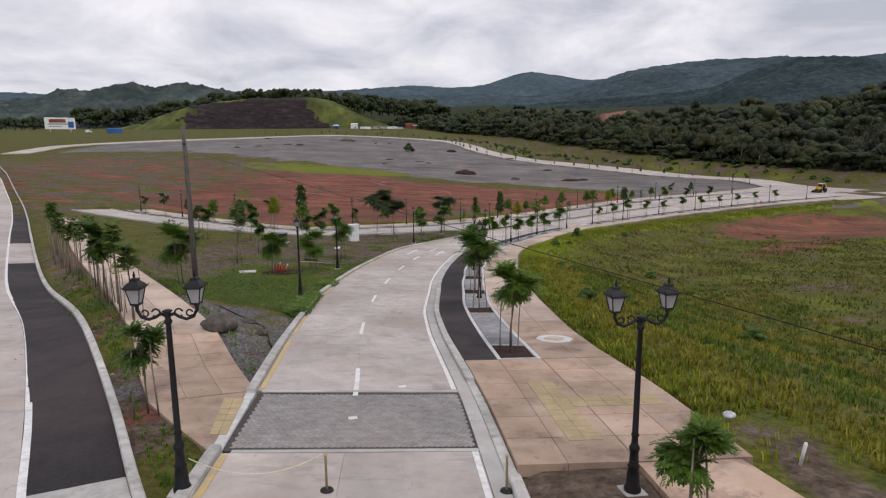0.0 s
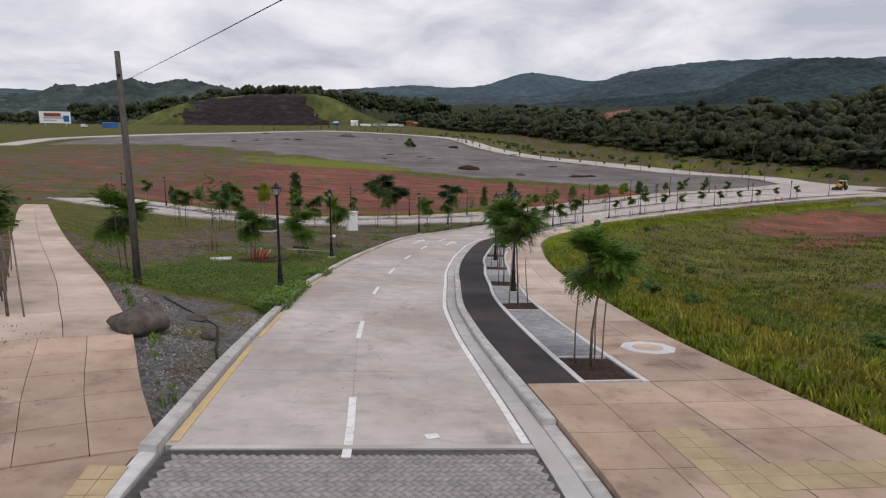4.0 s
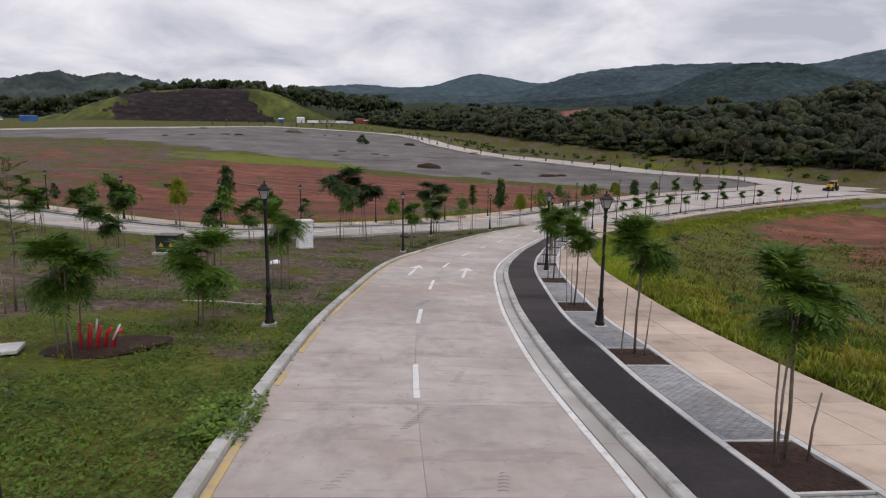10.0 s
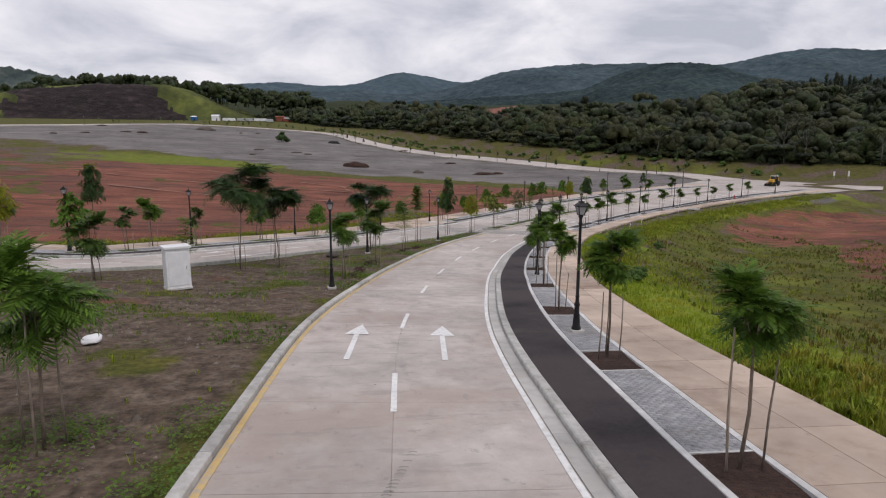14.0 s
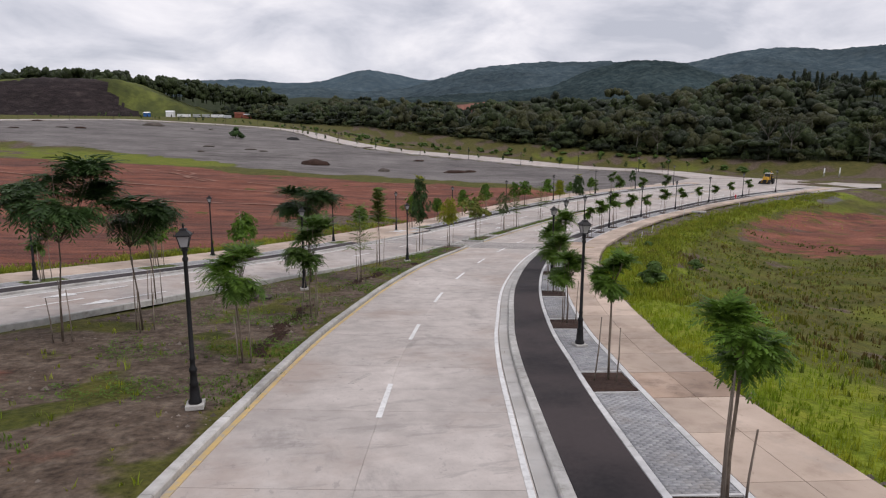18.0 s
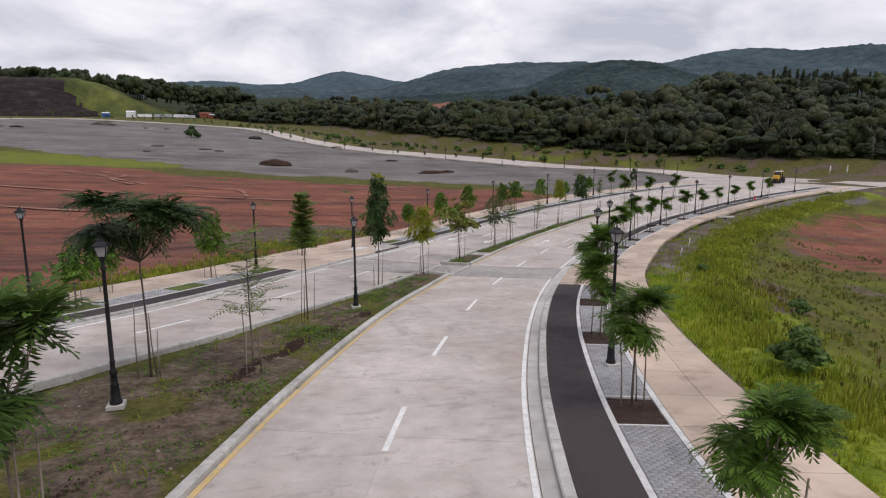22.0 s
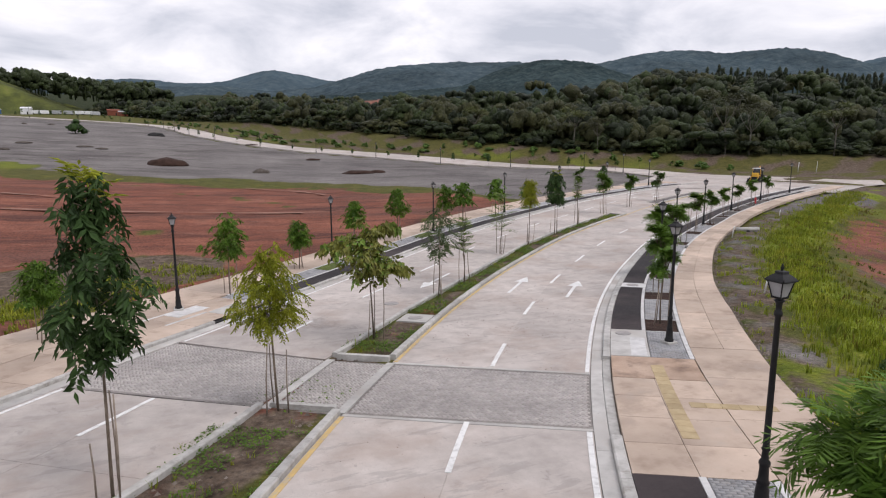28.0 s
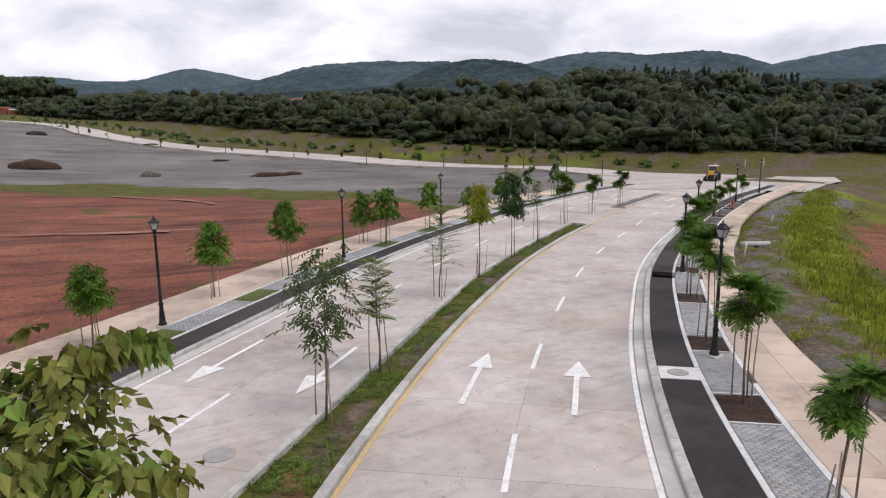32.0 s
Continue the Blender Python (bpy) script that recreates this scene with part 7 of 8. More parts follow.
for i in range(5):
    v, f = tube([(-0.35 + i * 0.17, 0.05 * (i % 2), -0.3), (-0.33 + i * 0.21, -0.02, 0.45), (-0.30 + i * 0.25, -0.1, 0.85 - 0.07 * i)], [0.055, 0.055, 0.055], 10)
    c = part("conduit", mesh_from("conduit", v, f, M["red"], True), pc)
v, f = merged([tube([(0.02, 0, 0.45), (0.10, -0.03, 0.9)], [0.03, 0.03], 8), tube([(0.45, -0.05, 0.3), (0.66, -0.12, 0.72)], [0.03, 0.03], 8)])
part("pipe", mesh_from("pipe", v, f, M["white_paint"], True), pc, "thin white pipe")
pit = new("earth_pit", rock_mesh(9, 1.0, 0.12, M["soil"])); pit.matrix_basis = pose(*at_land(-12.7, 48.7, 0.02), 0, 0, 20); pit.scale = (1.3, 0.9, 1)
tagged(pit, "low ring of dug red-brown earth round the conduits", "earth heap")


def slab_thing(name, x, y, sx, sy, sz, material, label, category, yaw=0, dz=0.0, tilt=0.0):
    ob = new(name, box_mesh(name, sx, sy, sz, material, min(sx, sy, sz) * 0.2))
    ob.matrix_basis = pose(*at_land(x, y, dz), tilt, 0, yaw)
    return tagged(ob, label, category)


slab_thing("cover_slab", -15.2, 47.9, 1.3, 0.8, 0.1, M["edging"], "pale concrete cover slab lying in the grass", "cover slab", 15)
M["foil"] = mat("crumpled_plastic", [(0.3, (0.30, 0.31, 0.33)), (0.7, (0.62, 0.63, 0.66))], 14, 0.35, 0.6, 30, 4, 0.3)
bag = new("plastic_bag", rock_mesh(21, 0.15, 0.6, M["foil"])); bag.matrix_basis = pose(*at_land(7.5, 15.2, 0.16), 0, 0, 30)
tagged(bag, "crumpled silvery plastic bag lying in the grass", "bag")
sack = new("sack", rock_mesh(13, 0.27, 0.55, M["white_paint"])); sack.matrix_basis = pose(*at_land(-11.6, 68.3, 0.12), 0, 0, 70)
tagged(sack, "white plastic sack lying on bare ground", "sack")
v, f = tube([at_land(-12.8, 57.5, 0.1), at_land(-11.6, 57.45, 0.1)], [0.09, 0.09], 12)
tagged(new("pipe_end", mesh_from("pipe_end", v, f, M["rubber"], True)), "dark plastic pipe lying on the ground", "pipe")
v, f = tube([at_land(-13.0, 56.2, 0.05), at_land(-11.5, 56.4, 0.03), at_land(-10.4, 56.0, 0.04), at_land(-9.5, 56.1, 0.03)], [0.025] * 4, 6)
tagged(new("cable", mesh_from("cable", v, f, M["edging"], True)), "pale cable trailing over the ground", "cable")

# utility pole and overhead wire
up = thing("utility_pole", -13.5, 32.82, "grey weathered wooden utility pole carrying one wire", "utility pole")
v, f = tube([(0, 0, -0.3), (0.0, 0, 5), (-0.05, 0, 8.97)], [0.15, 0.13, 0.10], 12)
part("mast", mesh_from("mast", v, f, M["wood_pole"], True), up)
part("insulator", lathe("insulator", [(0.03, 0), (0.06, 0.03), (0.05, 0.08), (0.03, 0.1)], M["iron"], 8), up, loc=(0.0, -0.13, 8.05))
copy_thing(up, pose(51.3, -73.8, -4.4))
a, b = Vector((-13.5, on(32.8), 8.0)), Vector((51.3, -73.8, 3.5))
wire_pts = []
for i in range(25):
    u = i / 24
    p = a.lerp(b, u)
    p.z -= 1.2 * u * (1 - u)
    wire_pts.append(p)
v, f = tube(wire_pts, [0.006] * 25, 6)
tagged(new("overhead_wire", mesh_from("overhead_wire", v, f, M["rubber"], True)), "thin black overhead wire from the wooden pole", "wire")

M["tape"] = mat("barrier_plastic", [(0.44, (0.62, 0.60, 0.54)), (0.5, (0.60, 0.50, 0.16)), (0.56, (0.62, 0.60, 0.54))], 7, 0.5, 0)
# barrier chain and slim posts at the start
tp = [Vector(at_land(-5.3 + 2.65 * u, 11.2, 0.62 + 0.16 * u - 1.5 * u * (1 - u))) for u in np.linspace(0, 1, 21)]
v, f = tube(tp, [0.013 if k % 2 else 0.008 for k in range(21)], 5)
tagged(new("barrier_chain", mesh_from("barrier_chain", v, f, M["tape"])), "thin sagging yellow and white barrier chain tied to the lamp", "chain")
for x, y in ((-2.55, 11.2), (1.1, 11.3)):
    pst = thing("delineator_post", x, y, "slim pale orange delineator post on the road", "post", group="delineator posts")
    part("post", lathe("post", [(0.026, 0.02), (0.026, 0.75), (0.036, 0.76), (0.036, 0.8), (0.014, 0.82)], M["tactile"], 10), pst)
    part("base", lathe("base", [(0.14, 0.0), (0.13, 0.03), (0.05, 0.05)], M["rubber"], 12), pst)


# manholes and lids
def manhole(path, s, off, r, z, label, collar=0.0, sides=24):
    x, y, zz = place(path, s, off, z)
    ob = tagged(new("manhole"), label, "manhole")
    gx_, gy_ = (float(land(x + 0.5, y)[0] - land(x - 0.5, y)[0]), float(land(x, y + 0.5)[0] - land(x, y - 0.5)[0]))
    ob.matrix_basis = pose(x, y, zz, 0, 0, 0) @ Vector((-gx_, -gy_, 1)).to_track_quat("Z", "Y").to_matrix().to_4x4()
    if collar:
        part("collar", lathe("collar", [(collar, 0.0), (collar - 0.01, 0.02), (r + 0.02, 0.022)], M["edging"], 8, False), ob, "pale octagonal concrete collar")
    part("lid", lathe("lid", [(r, 0.0), (r, 0.026 if collar else 0.012), (r * 0.9, 0.030 if collar else 0.016), (r * 0.2, 0.028 if collar else 0.014)], M["walk"] if collar else M["paver_dark"], sides), ob, "round lid")
    return ob


manhole(MAIN, 35.9, 8.33, 0.42, 0.152, "round lid in a pale octagonal collar in the pavement", 0.78)
manhole(MAIN, 146.3, 4.7, 0.32, 0.147, "dark round iron lid in a concrete slab")
manhole(MAIN, 157.75, 4.85, 0.34, 0.147, "dark round iron lid between asphalt strips")
manhole(MAIN, 147.7, -5.05, 0.36, 0.012, "round lid in a concrete slab of the median")
run("utility_cover", MAIN, -5.75, -4.3, 147.0, 148.4, 0.01, M["gutter"], kerb_l, 1.4)
manhole(FAR, 120.3, -4.5, 0.36, 0.145, "dark round iron lid in a concrete slab beside the far carriageway")
manhole(FAR, 123.8, 1.8, 0.4, 0.003, "dark round iron lid in the far carriageway")
manhole(FAR, 133.0, -0.6, 0.4, 0.003, "dark round iron lid in the far carriageway")
for s, w in ((S_PAVE[0] + 2.0, 0.16), (29.9, 0.16)):
    x, y, z = place(MAIN, s, 0.05 if s < 28 else 1.55, 0.018)
    ob = new("road_stud", box_mesh("road_stud", 0.24, 0.16, 0.02, M["white"], 0.006)); ob.matrix_basis = pose(x, y, z, 0, 0, 15)
    tagged(ob, "small white scrap lying on the crossing", "scrap")

# valve pipe and marker posts in the bare verge
vp = thing("valve_pipe", 64.0, 147.9, "grey concrete pipe section lying on bare ground", "pipe", -25)
v, f = tube([(-1.1, 0, 0.22), (1.1, 0, 0.22)], [0.2, 0.2], 14)
part("pipe", mesh_from("pipe", v, f, M["kerb"], True), vp)
part("support", box_mesh("support", 0.25, 0.5, 0.14, M["rubber"], 0.02), vp, "dark block under the pipe")
for x, y, h in ((59.6, 145.8, 1.0), (78.5, 155.8, 0.7), (42.0, 128.0, 0.9), (38.0, 124.0, 0.6), (7.9, 12.6, 0.5)):
    mp = new("marker_post", lathe("marker_post", [(0.04, -0.1), (0.04, h), (0.02, h + 0.02)], M["white_paint"], 8)); mp.matrix_basis = pose(*at_land(x, y, 0), 4, 6, 0)
    tagged(mp, "short white marker post in the verge", "post", "marker posts")
x, y = MAIN.at(218.8, 6.4)
hy = thing("fire_hydrant", float(x), float(y), "red fire hydrant beside the pavement", "hydrant", dz=0.14)
part("barrel", lathe("barrel", [(0.16, 0), (0.16, 0.05), (0.11, 0.08), (0.11, 0.55), (0.14, 0.57), (0.14, 0.62), (0.09, 0.72), (0.03, 0.78)], M["red"], 14), hy)
for sx in (-1, 1):
    part("outlet", lathe("outlet", [(0.06, -0.05), (0.06, 0.08), (0.07, 0.09), (0.03, 0.12)], M["red"], 10), hy, loc=(sx * 0.0 + sx * 0.12, 0, 0.42)).rotation_euler = (0, sx * math.pi / 2, 0)

# traffic cone
cn = thing("traffic_cone", -67.5, 108.8, "orange traffic cone on the far pavement", "cone", dz=0.14)
part("cone", lathe("cone", [(0.2, 0.04), (0.04, 0.72), (0.02, 0.74)], M["red"], 14), cn)
part("base", box_mesh("base", 0.46, 0.46, 0.05, M["rubber"], 0.01), cn)


def wheel(r, w):
    me = lathe("tyre", [(r * 0.55, -w / 2), (r * 0.92, -w / 2), (r, -w * 0.35), (r, w * 0.35), (r * 0.92, w / 2), (r * 0.55, w / 2)], M["rubber"], 20)
    rim = lathe("rim", [(r * 0.56, -w * 0.3), (r * 0.2, -w * 0.38), (r * 0.2, w * 0.38), (r * 0.56, w * 0.3)], M["machine"], 16)
    return me, rim


def add_wheel(root, x, y, r, w):
    tyre, rim = wheel(r, w)
    t = part("wheel", tyre, root, "black tyre")
    t.matrix_basis = pose(x, y, r, 0, 90, 0)
    part("rim", rim, t)
    return t


# backhoe loader at the junction
bh = thing("backhoe_loader", 118.5, 192.5, "yellow backhoe loader parked on the junction", "backhoe", 118, 0.05)
part("chassis", box_mesh("chassis", 1.3, 3.9, 0.55, M["rubber"], 0.05, 0.55), bh, "black chassis")
part("bonnet", box_mesh("bonnet", 1.1, 1.5, 0.75, M["machine"], 0.08, 1.05, 0.92), bh, "yellow bonnet", (0, 1.25, 0))
cb = part("cab", box_mesh("cab", 1.55, 1.5, 1.55, M["glass_dark"], 0.05, 1.05, 0.92), bh, "glazed driver's cab", (0, -0.3, 0))
part("roof", box_mesh("roof", 1.6, 1.65, 0.12, M["white_paint"], 0.03, 2.6), cb, "pale cab roof")
for sx in (-1, 1):
    for sy in (-1, 1):
        v, f = tube([(sx * 0.74, sy * 0.72, 1.05), (sx * 0.68, sy * 0.66, 2.62)], [0.05, 0.05], 6)
        part("pillar", mesh_from("pillar", v, f, M["machine"]), cb)
    add_wheel(bh, sx * 0.95, -0.75, 0.72, 0.45)
    add_wheel(bh, sx * 0.9, 1.45, 0.48, 0.34)
    v, f = tube([(sx * 0.62, 0.3, 1.35), (sx * 0.62, 1.6, 1.15), (sx * 0.62, 2.6, 0.45)], [0.09, 0.09, 0.08], 8)
    part("loader_arm", mesh_from("loader_arm", v, f, M["machine"], True), bh)
bk = [(-1.15, 2.5, 0.1), (1.15, 2.5, 0.1), (1.15, 2.45, 0.75), (-1.15, 2.45, 0.75), (-1.15, 3.25, 0.08), (1.15, 3.25, 0.08)]
part("bucket", mesh_from("bucket", bk, [(0, 1, 2, 3), (0, 4, 5, 1), (0, 3, 4), (1, 5, 2)], M["rubber"]), bh, "dark steel loader bucket")
v, f = merged([tube([(0, -1.7, 0.9), (0, -2.3, 2.6), (0, -2.0, 3.0)], [0.14, 0.13, 0.1], 8), tube([(0, -2.0, 3.0), (0, -3.0, 1.6)], [0.11, 0.09], 8), tube([(0, -3.0, 1.6), (0, -2.7, 0.9)], [0.2, 0.12], 8)])
part("boom", mesh_from("boom", v, f, M["machine"], True), bh, "folded yellow digging boom")

# notice boards by the wood
for x, y, w, h, yaw in ((158.5, 213.5, 2.4, 2.2, 35), (160.5, 210.0, 2.2, 2.8, 35)):
    sg = thing("notice_board", x, y, "white notice board on posts before the wood", "sign", yaw, group="notice boards")
    part("panel", box_mesh("panel", w, 0.08, h * 0.6, M["white_paint"], 0.01, 1.2), sg)
    for sx in (-1, 1):
        part("post", lathe("post", [(0.05, -0.2), (0.05, 1.5)], M["metal"], 8), sg, loc=(sx * w * 0.4, 0.06, 0))

# concrete mixer truck on the side street
tk = thing("mixer_truck", -73.5, 99.5, "white concrete mixer truck with a dark chassis on the side street", "truck", 36, 0.02)
part("chassis", box_mesh("chassis", 2.2, 7.4, 0.35, M["rubber"], 0.04, 0.7), tk, "black chassis")
ck = part("cab", box_mesh("cab", 2.4, 1.9, 2.0, M["white_paint"], 0.12, 0.9, 0.94), tk, "white driver's cab", (0, -2.9, 0))
part("windscreen", box_mesh("windscreen", 1.9, 0.06, 0.75, M["glass_dark"], 0.01, 1.85), ck, "dark windscreen", (0, -0.93, 0))
dr = lathe("drum", [(0.35, -2.2), (0.95, -1.3), (1.15, 0.2), (0.95, 1.3), (0.45, 2.3)], M["white_paint"], 20)
o = part("drum", dr, tk, "white mixing drum"); o.matrix_basis = pose(0, 0.9, 2.25, 98, 0, 0)
for sx in (-1, 1):
    for y_ in (-2.7, 1.2, 2.5):
        add_wheel(tk, sx * 1.05, y_, 0.5, 0.32)

# billboard, site huts, vans far across the field
bb = thing("billboard", -348, 573, "large pale billboard with faded print on two posts", "billboard", 31)
part("panel", box_mesh("panel", 24, 0.6, 10.5, M["white_paint"], 0.05, 3.5), bb)
for i, (w_, h_, x_, z_, mm) in enumerate(((13, 3.2, -2, 9.4, "rust"), (17, 1.2, -1, 7.6, "paver"), (10, 1.0, -4, 5.6, "paver"), (4.5, 5.5, 8.5, 5.0, "blue"))):
    part("print_patch", box_mesh("print_patch", w_, 0.05, h_, M[mm], 0.01, z_), bb, "faded printed bar", (x_, -0.34, 0))
for sx in (-8, 8):
    part("post", lathe("post", [(0.4, -1), (0.35, 4)], M["metal"], 10), bb, loc=(sx, 0.3, 0))
rs = random.Random(6)


def site_hut(x, y, w, d_, h, wall, roof, label, name="site_hut"):
    hut = thing(name, x, y, label, "hut", rs.uniform(-15, 15))
    part("wall", box_mesh("wall", w, d_, h, M[wall], 0.03), hut)
    rv = [(-w / 2 - 0.3, -d_ / 2 - 0.3, h), (w / 2 + 0.3, -d_ / 2 - 0.3, h), (w / 2 + 0.3, d_ / 2 + 0.3, h), (-w / 2 - 0.3, d_ / 2 + 0.3, h), (-w / 2 - 0.3, 0, h + h * 0.3), (w / 2 + 0.3, 0, h + h * 0.3)]
    part("roof", mesh_from("roof", rv, [(0, 1, 5, 4), (2, 3, 4, 5), (0, 4, 3), (1, 2, 5), (3, 2, 1, 0)], M[roof]), hut)
    part("door", box_mesh("door", 1.0, 0.06, min(2.1, h * 0.85), M["rubber"], 0.01), hut, "dark doorway", (w * 0.2, -d_ / 2 - 0.02, 0))
    return hut


def far_van(x, y, material, label):
    van = thing("van", x, y, label, "van", rs.uniform(60, 120))
    part("body", box_mesh("body", 2.3, 6.4, 2.4, M[material], 0.2, 0.55, 0.94), van)
    part("windscreen", box_mesh("windscreen", 2.0, 0.08, 0.9, M["glass_dark"], 0.01, 1.7), van, "dark windscreen", (0, -3.1, 0))
    for sx in (-1, 1):
        for y_ in (-2.0, 2.0):
            add_wheel(van, sx * 1.05, y_, 0.45, 0.3)


site_hut(-13, 690, 12, 6, 5, "white_paint", "metal", "long white site hut before the trees")
site_hut(-34, 690, 9, 5, 4, "rust", "rust", "rust-red site shed before the trees")
site_hut(-26, 680, 7, 4, 3.4, "rust", "metal", "low rust-red shed before the trees")
site_hut(-95, 690, 7, 5, 4.5, "white_paint", "white_paint", "white tent below the cut hill", "tent")
site_hut(-115, 690, 5, 4, 3.4, "blue", "white_paint", "small blue and white hut below the cut hill")
site_hut(-205, 800, 9, 6, 4, "white_paint", "white_paint", "pale hut on top of the cut hill")
for i in range(7):
    far_van(-78 + i * 6.5 + rs.uniform(-1.5, 1.5), 622 + rs.uniform(-6, 16), rs.choice(["white_paint", "white_paint", "metal"]), "white van parked before the trees")
far_van(-318, 565, "white_paint", "white truck parked near the billboard")
bl = thing("container", -290, 556, "blue tarpaulin-covered container on the far grass", "container", 20)
part("body", box_mesh("body", 12, 3.5, 4.2, M["blue"], 0.1), bl)
part("rib", box_mesh("rib", 12.2, 0.4, 0.3, M["metal"], 0.02, 4.2), bl)


# earth heaps on the gravel field
def heap(x, y, r, h, material, label, seed):
    bm = bmesh.new()
    bmesh.ops.create_icosphere(bm, subdivisions=3, radius=1)
    for vv in bm.verts:
        k = 1 + 0.25 * noise.noise(vv.co * 1.6 + Vector((seed, 0, 0))) + 0.1 * noise.noise(vv.co * 4 + Vector((0, seed, 0)))
        vv.co = Vector((vv.co.x * r * k, vv.co.y * r * 0.6 * k, max(vv.co.z, -0.15) * h * k))
    ob = new("earth_mound", bm_mesh("earth_mound", bm, material, True))
    ob.matrix_basis = pose(*at_land(x, y, 0))
    return tagged(ob, label, "mound")


heap(10.3, 266, 4.6, 1.7, M["soil"], "dark brown heap of earth on the gravel field", 1)
heap(52, 247, 3.6, 0.8, M["soil"], "low dark heap of earth near the loop road", 2)
heap(57, 249, 2.5, 0.6, M["soil"], "small heap of dark earth near the loop road", 3)
heap(30, 250, 1.8, 0.9, M["stone"], "small heap of grey rubble on the gravel field", 4)
heap(-60, 400, 5, 1.6, M["stone"], "grey rubble heap on the gravel field", 5)
heap(6, 352, 3, 1.2, M["rubber"], "dark heap of debris on the gravel field", 6)
for i in range(16):
    heap(rs.uniform(-120, 60), rs.uniform(255, 420), rs.uniform(0.8, 2.6), rs.uniform(0.25, 0.7), M["stone"] if i % 2 else M["soil"], "low heap of rubble on the gravel field", 10 + i)


# ---- shrubs and ground plants ----
def shrub(x, y, w, h, label, seed, material="leaf_dark"):
    rng = np.random.RandomState(seed)
    v, q = clump_tree(rng, 1100 if y < 175 else 240, 0.04 if y < 175 else 0.06, "low")
    v = v * np.array([w, w, h]) - np.array([0, 0, 0.10 * h])
    ob = new("shrub", quick_mesh("shrub", v, q, M[material])); ob.matrix_basis = pose(*at_land(x, y, 0))
    return tagged(ob, label, "shrub", "meadow shrubs")


for i, (s, off, w, h) in enumerate([(98, 12.8, 1.4, 1.2), (104, 14, 1.0, 0.8), (117, 12.6, 2.0, 1.9), (72, 14, 1.0, 0.8), (50, 13.2, 1.2, 1.0), (46, 14.2, 1.0, 0.8), (132, 17, 1.4, 1.1), (84, 24, 1.5, 0.9), (44, 22, 1.6, 1.0), (143, 13.0, 1.0, 0.8)]):
    x, y = MAIN.at(s, off)
    shrub(float(x), float(y), w, h, "dark green rounded shrub in the meadow", 40 + i, "leaf_mid")
shrub(-18, 344, 7, 6, "lone round bush on the gravel field", 70)
for i in range(64):
    x, y = LOOP.at(26 + i * 4.2 + rs.uniform(-3, 3), 11 + rs.uniform(0, 1) ** 0.6 * 19)
    shrub(float(x), float(y), rs.uniform(1.5, 4.6), rs.uniform(1.1, 3.2), "low green bush between loop road and wood", 80 + i, "leaf_mid")

# pale-stemmed trees that stand out of the woodland edge
M["pale_bark"] = mat("pale_bark", [(0.3, (0.085, 0.078, 0.066)), (0.7, (0.21, 0.195, 0.17))], 3, 0.95, 0.3, 12, 0.6, 0.25, vary=0.2)


def emergent_tree(x, y, h, leaf, label, seed, bare=0.0):
    """Forked pale trunk, long limbs and a thin, flat-topped crown of leaf clumps."""
    rng = np.random.RandomState(seed)
    root = thing("forest_tree", x, y, label, "tree", group="pale trees of the woodland edge")
    fork = h * rng.uniform(0.42, 0.55)
    lean = rng.uniform(-0.06, 0.06, 2) * h
    v, f = tube([(0, 0, -0.4), (lean[0] * 0.3, lean[1] * 0.3, fork * 0.5), (lean[0], lean[1], fork)], [h * 0.014, h * 0.011, h * 0.008], 7)
    part("trunk", mesh_from("trunk", v, f, M["pale_bark"], True), root, "pale straight trunk")
    verts, quads = [], []
    for i in range(6):
        a = i * 1.05 + rng.uniform(-0.4, 0.4)
        r, z = h * rng.uniform(0.16, 0.30), h * rng.uniform(0.78, 0.97)
        tip = (lean[0] + math.cos(a) * r, lean[1] + math.sin(a) * r, z)
        mid = (lean[0] + math.cos(a) * r * 0.6, lean[1] + math.sin(a) * r * 0.6, fork + (z - fork) * 0.45)
        v, f = tube([(lean[0], lean[1], fork - 0.2), mid, tip], [h * 0.006, h * 0.0045, h * 0.002], 5)
        part("limb", mesh_from("limb", v, f, M["pale_bark"], True), root, "")
        for _ in range(int(230 * (1 - bare))):
            d = rng.normal(size=3); d /= np.linalg.norm(d)
            c = np.array(tip) + d * h * np.array([0.15, 0.15, 0.075]) * rng.uniform(0.3, 1.1)
            a_, k = rng.uniform(0, 6.283), h * 0.017 * rng.uniform(0.6, 1.3)
            u, w = np.array([math.cos(a_), math.sin(a_), rng.uniform(-0.5, 0.5)]) * k, np.array([-math.sin(a_), math.cos(a_), rng.uniform(-0.6, 0.6)]) * k * 0.7
            o = len(verts)
            verts += [c - u, c - w, c + u, c + w]
            quads.append((o, o + 1, o + 2, o + 3))
    part("crown", quick_mesh("crown", np.array(verts), np.array(quads), M[leaf]), root, "thin spreading crown")
    return root


for i, (x, y, h, leaf, bare, word) in enumerate([(133.5, 276.2, 13.8, "forest_light", 0.0, "pale olive tree with forked white trunk"), (163.8, 241.6, 18.6, "forest_olive", 0.2, "tall thin-crowned tree with white limbs"),
                                           (168.6, 237.4, 15.2, "forest_olive", 0.4, "slim tree with pale straight trunk"), (188.6, 225.2, 15.0, "forest_light", 0.0, "pale green tree with dense crown"),
                                           (139, 270.6, 10.5, "forest_olive", 0.2, "slim tree with pale straight trunk"), (112, 305, 12.0, "forest_light", 0.1, "pale olive tree with forked white trunk"), (203, 217, 14.0, "forest_olive", 0.3, "slim tree with pale straight trunk")]):
    emergent_tree(x, y, h, leaf, word + " at the woodland edge", 70 + i, bare)


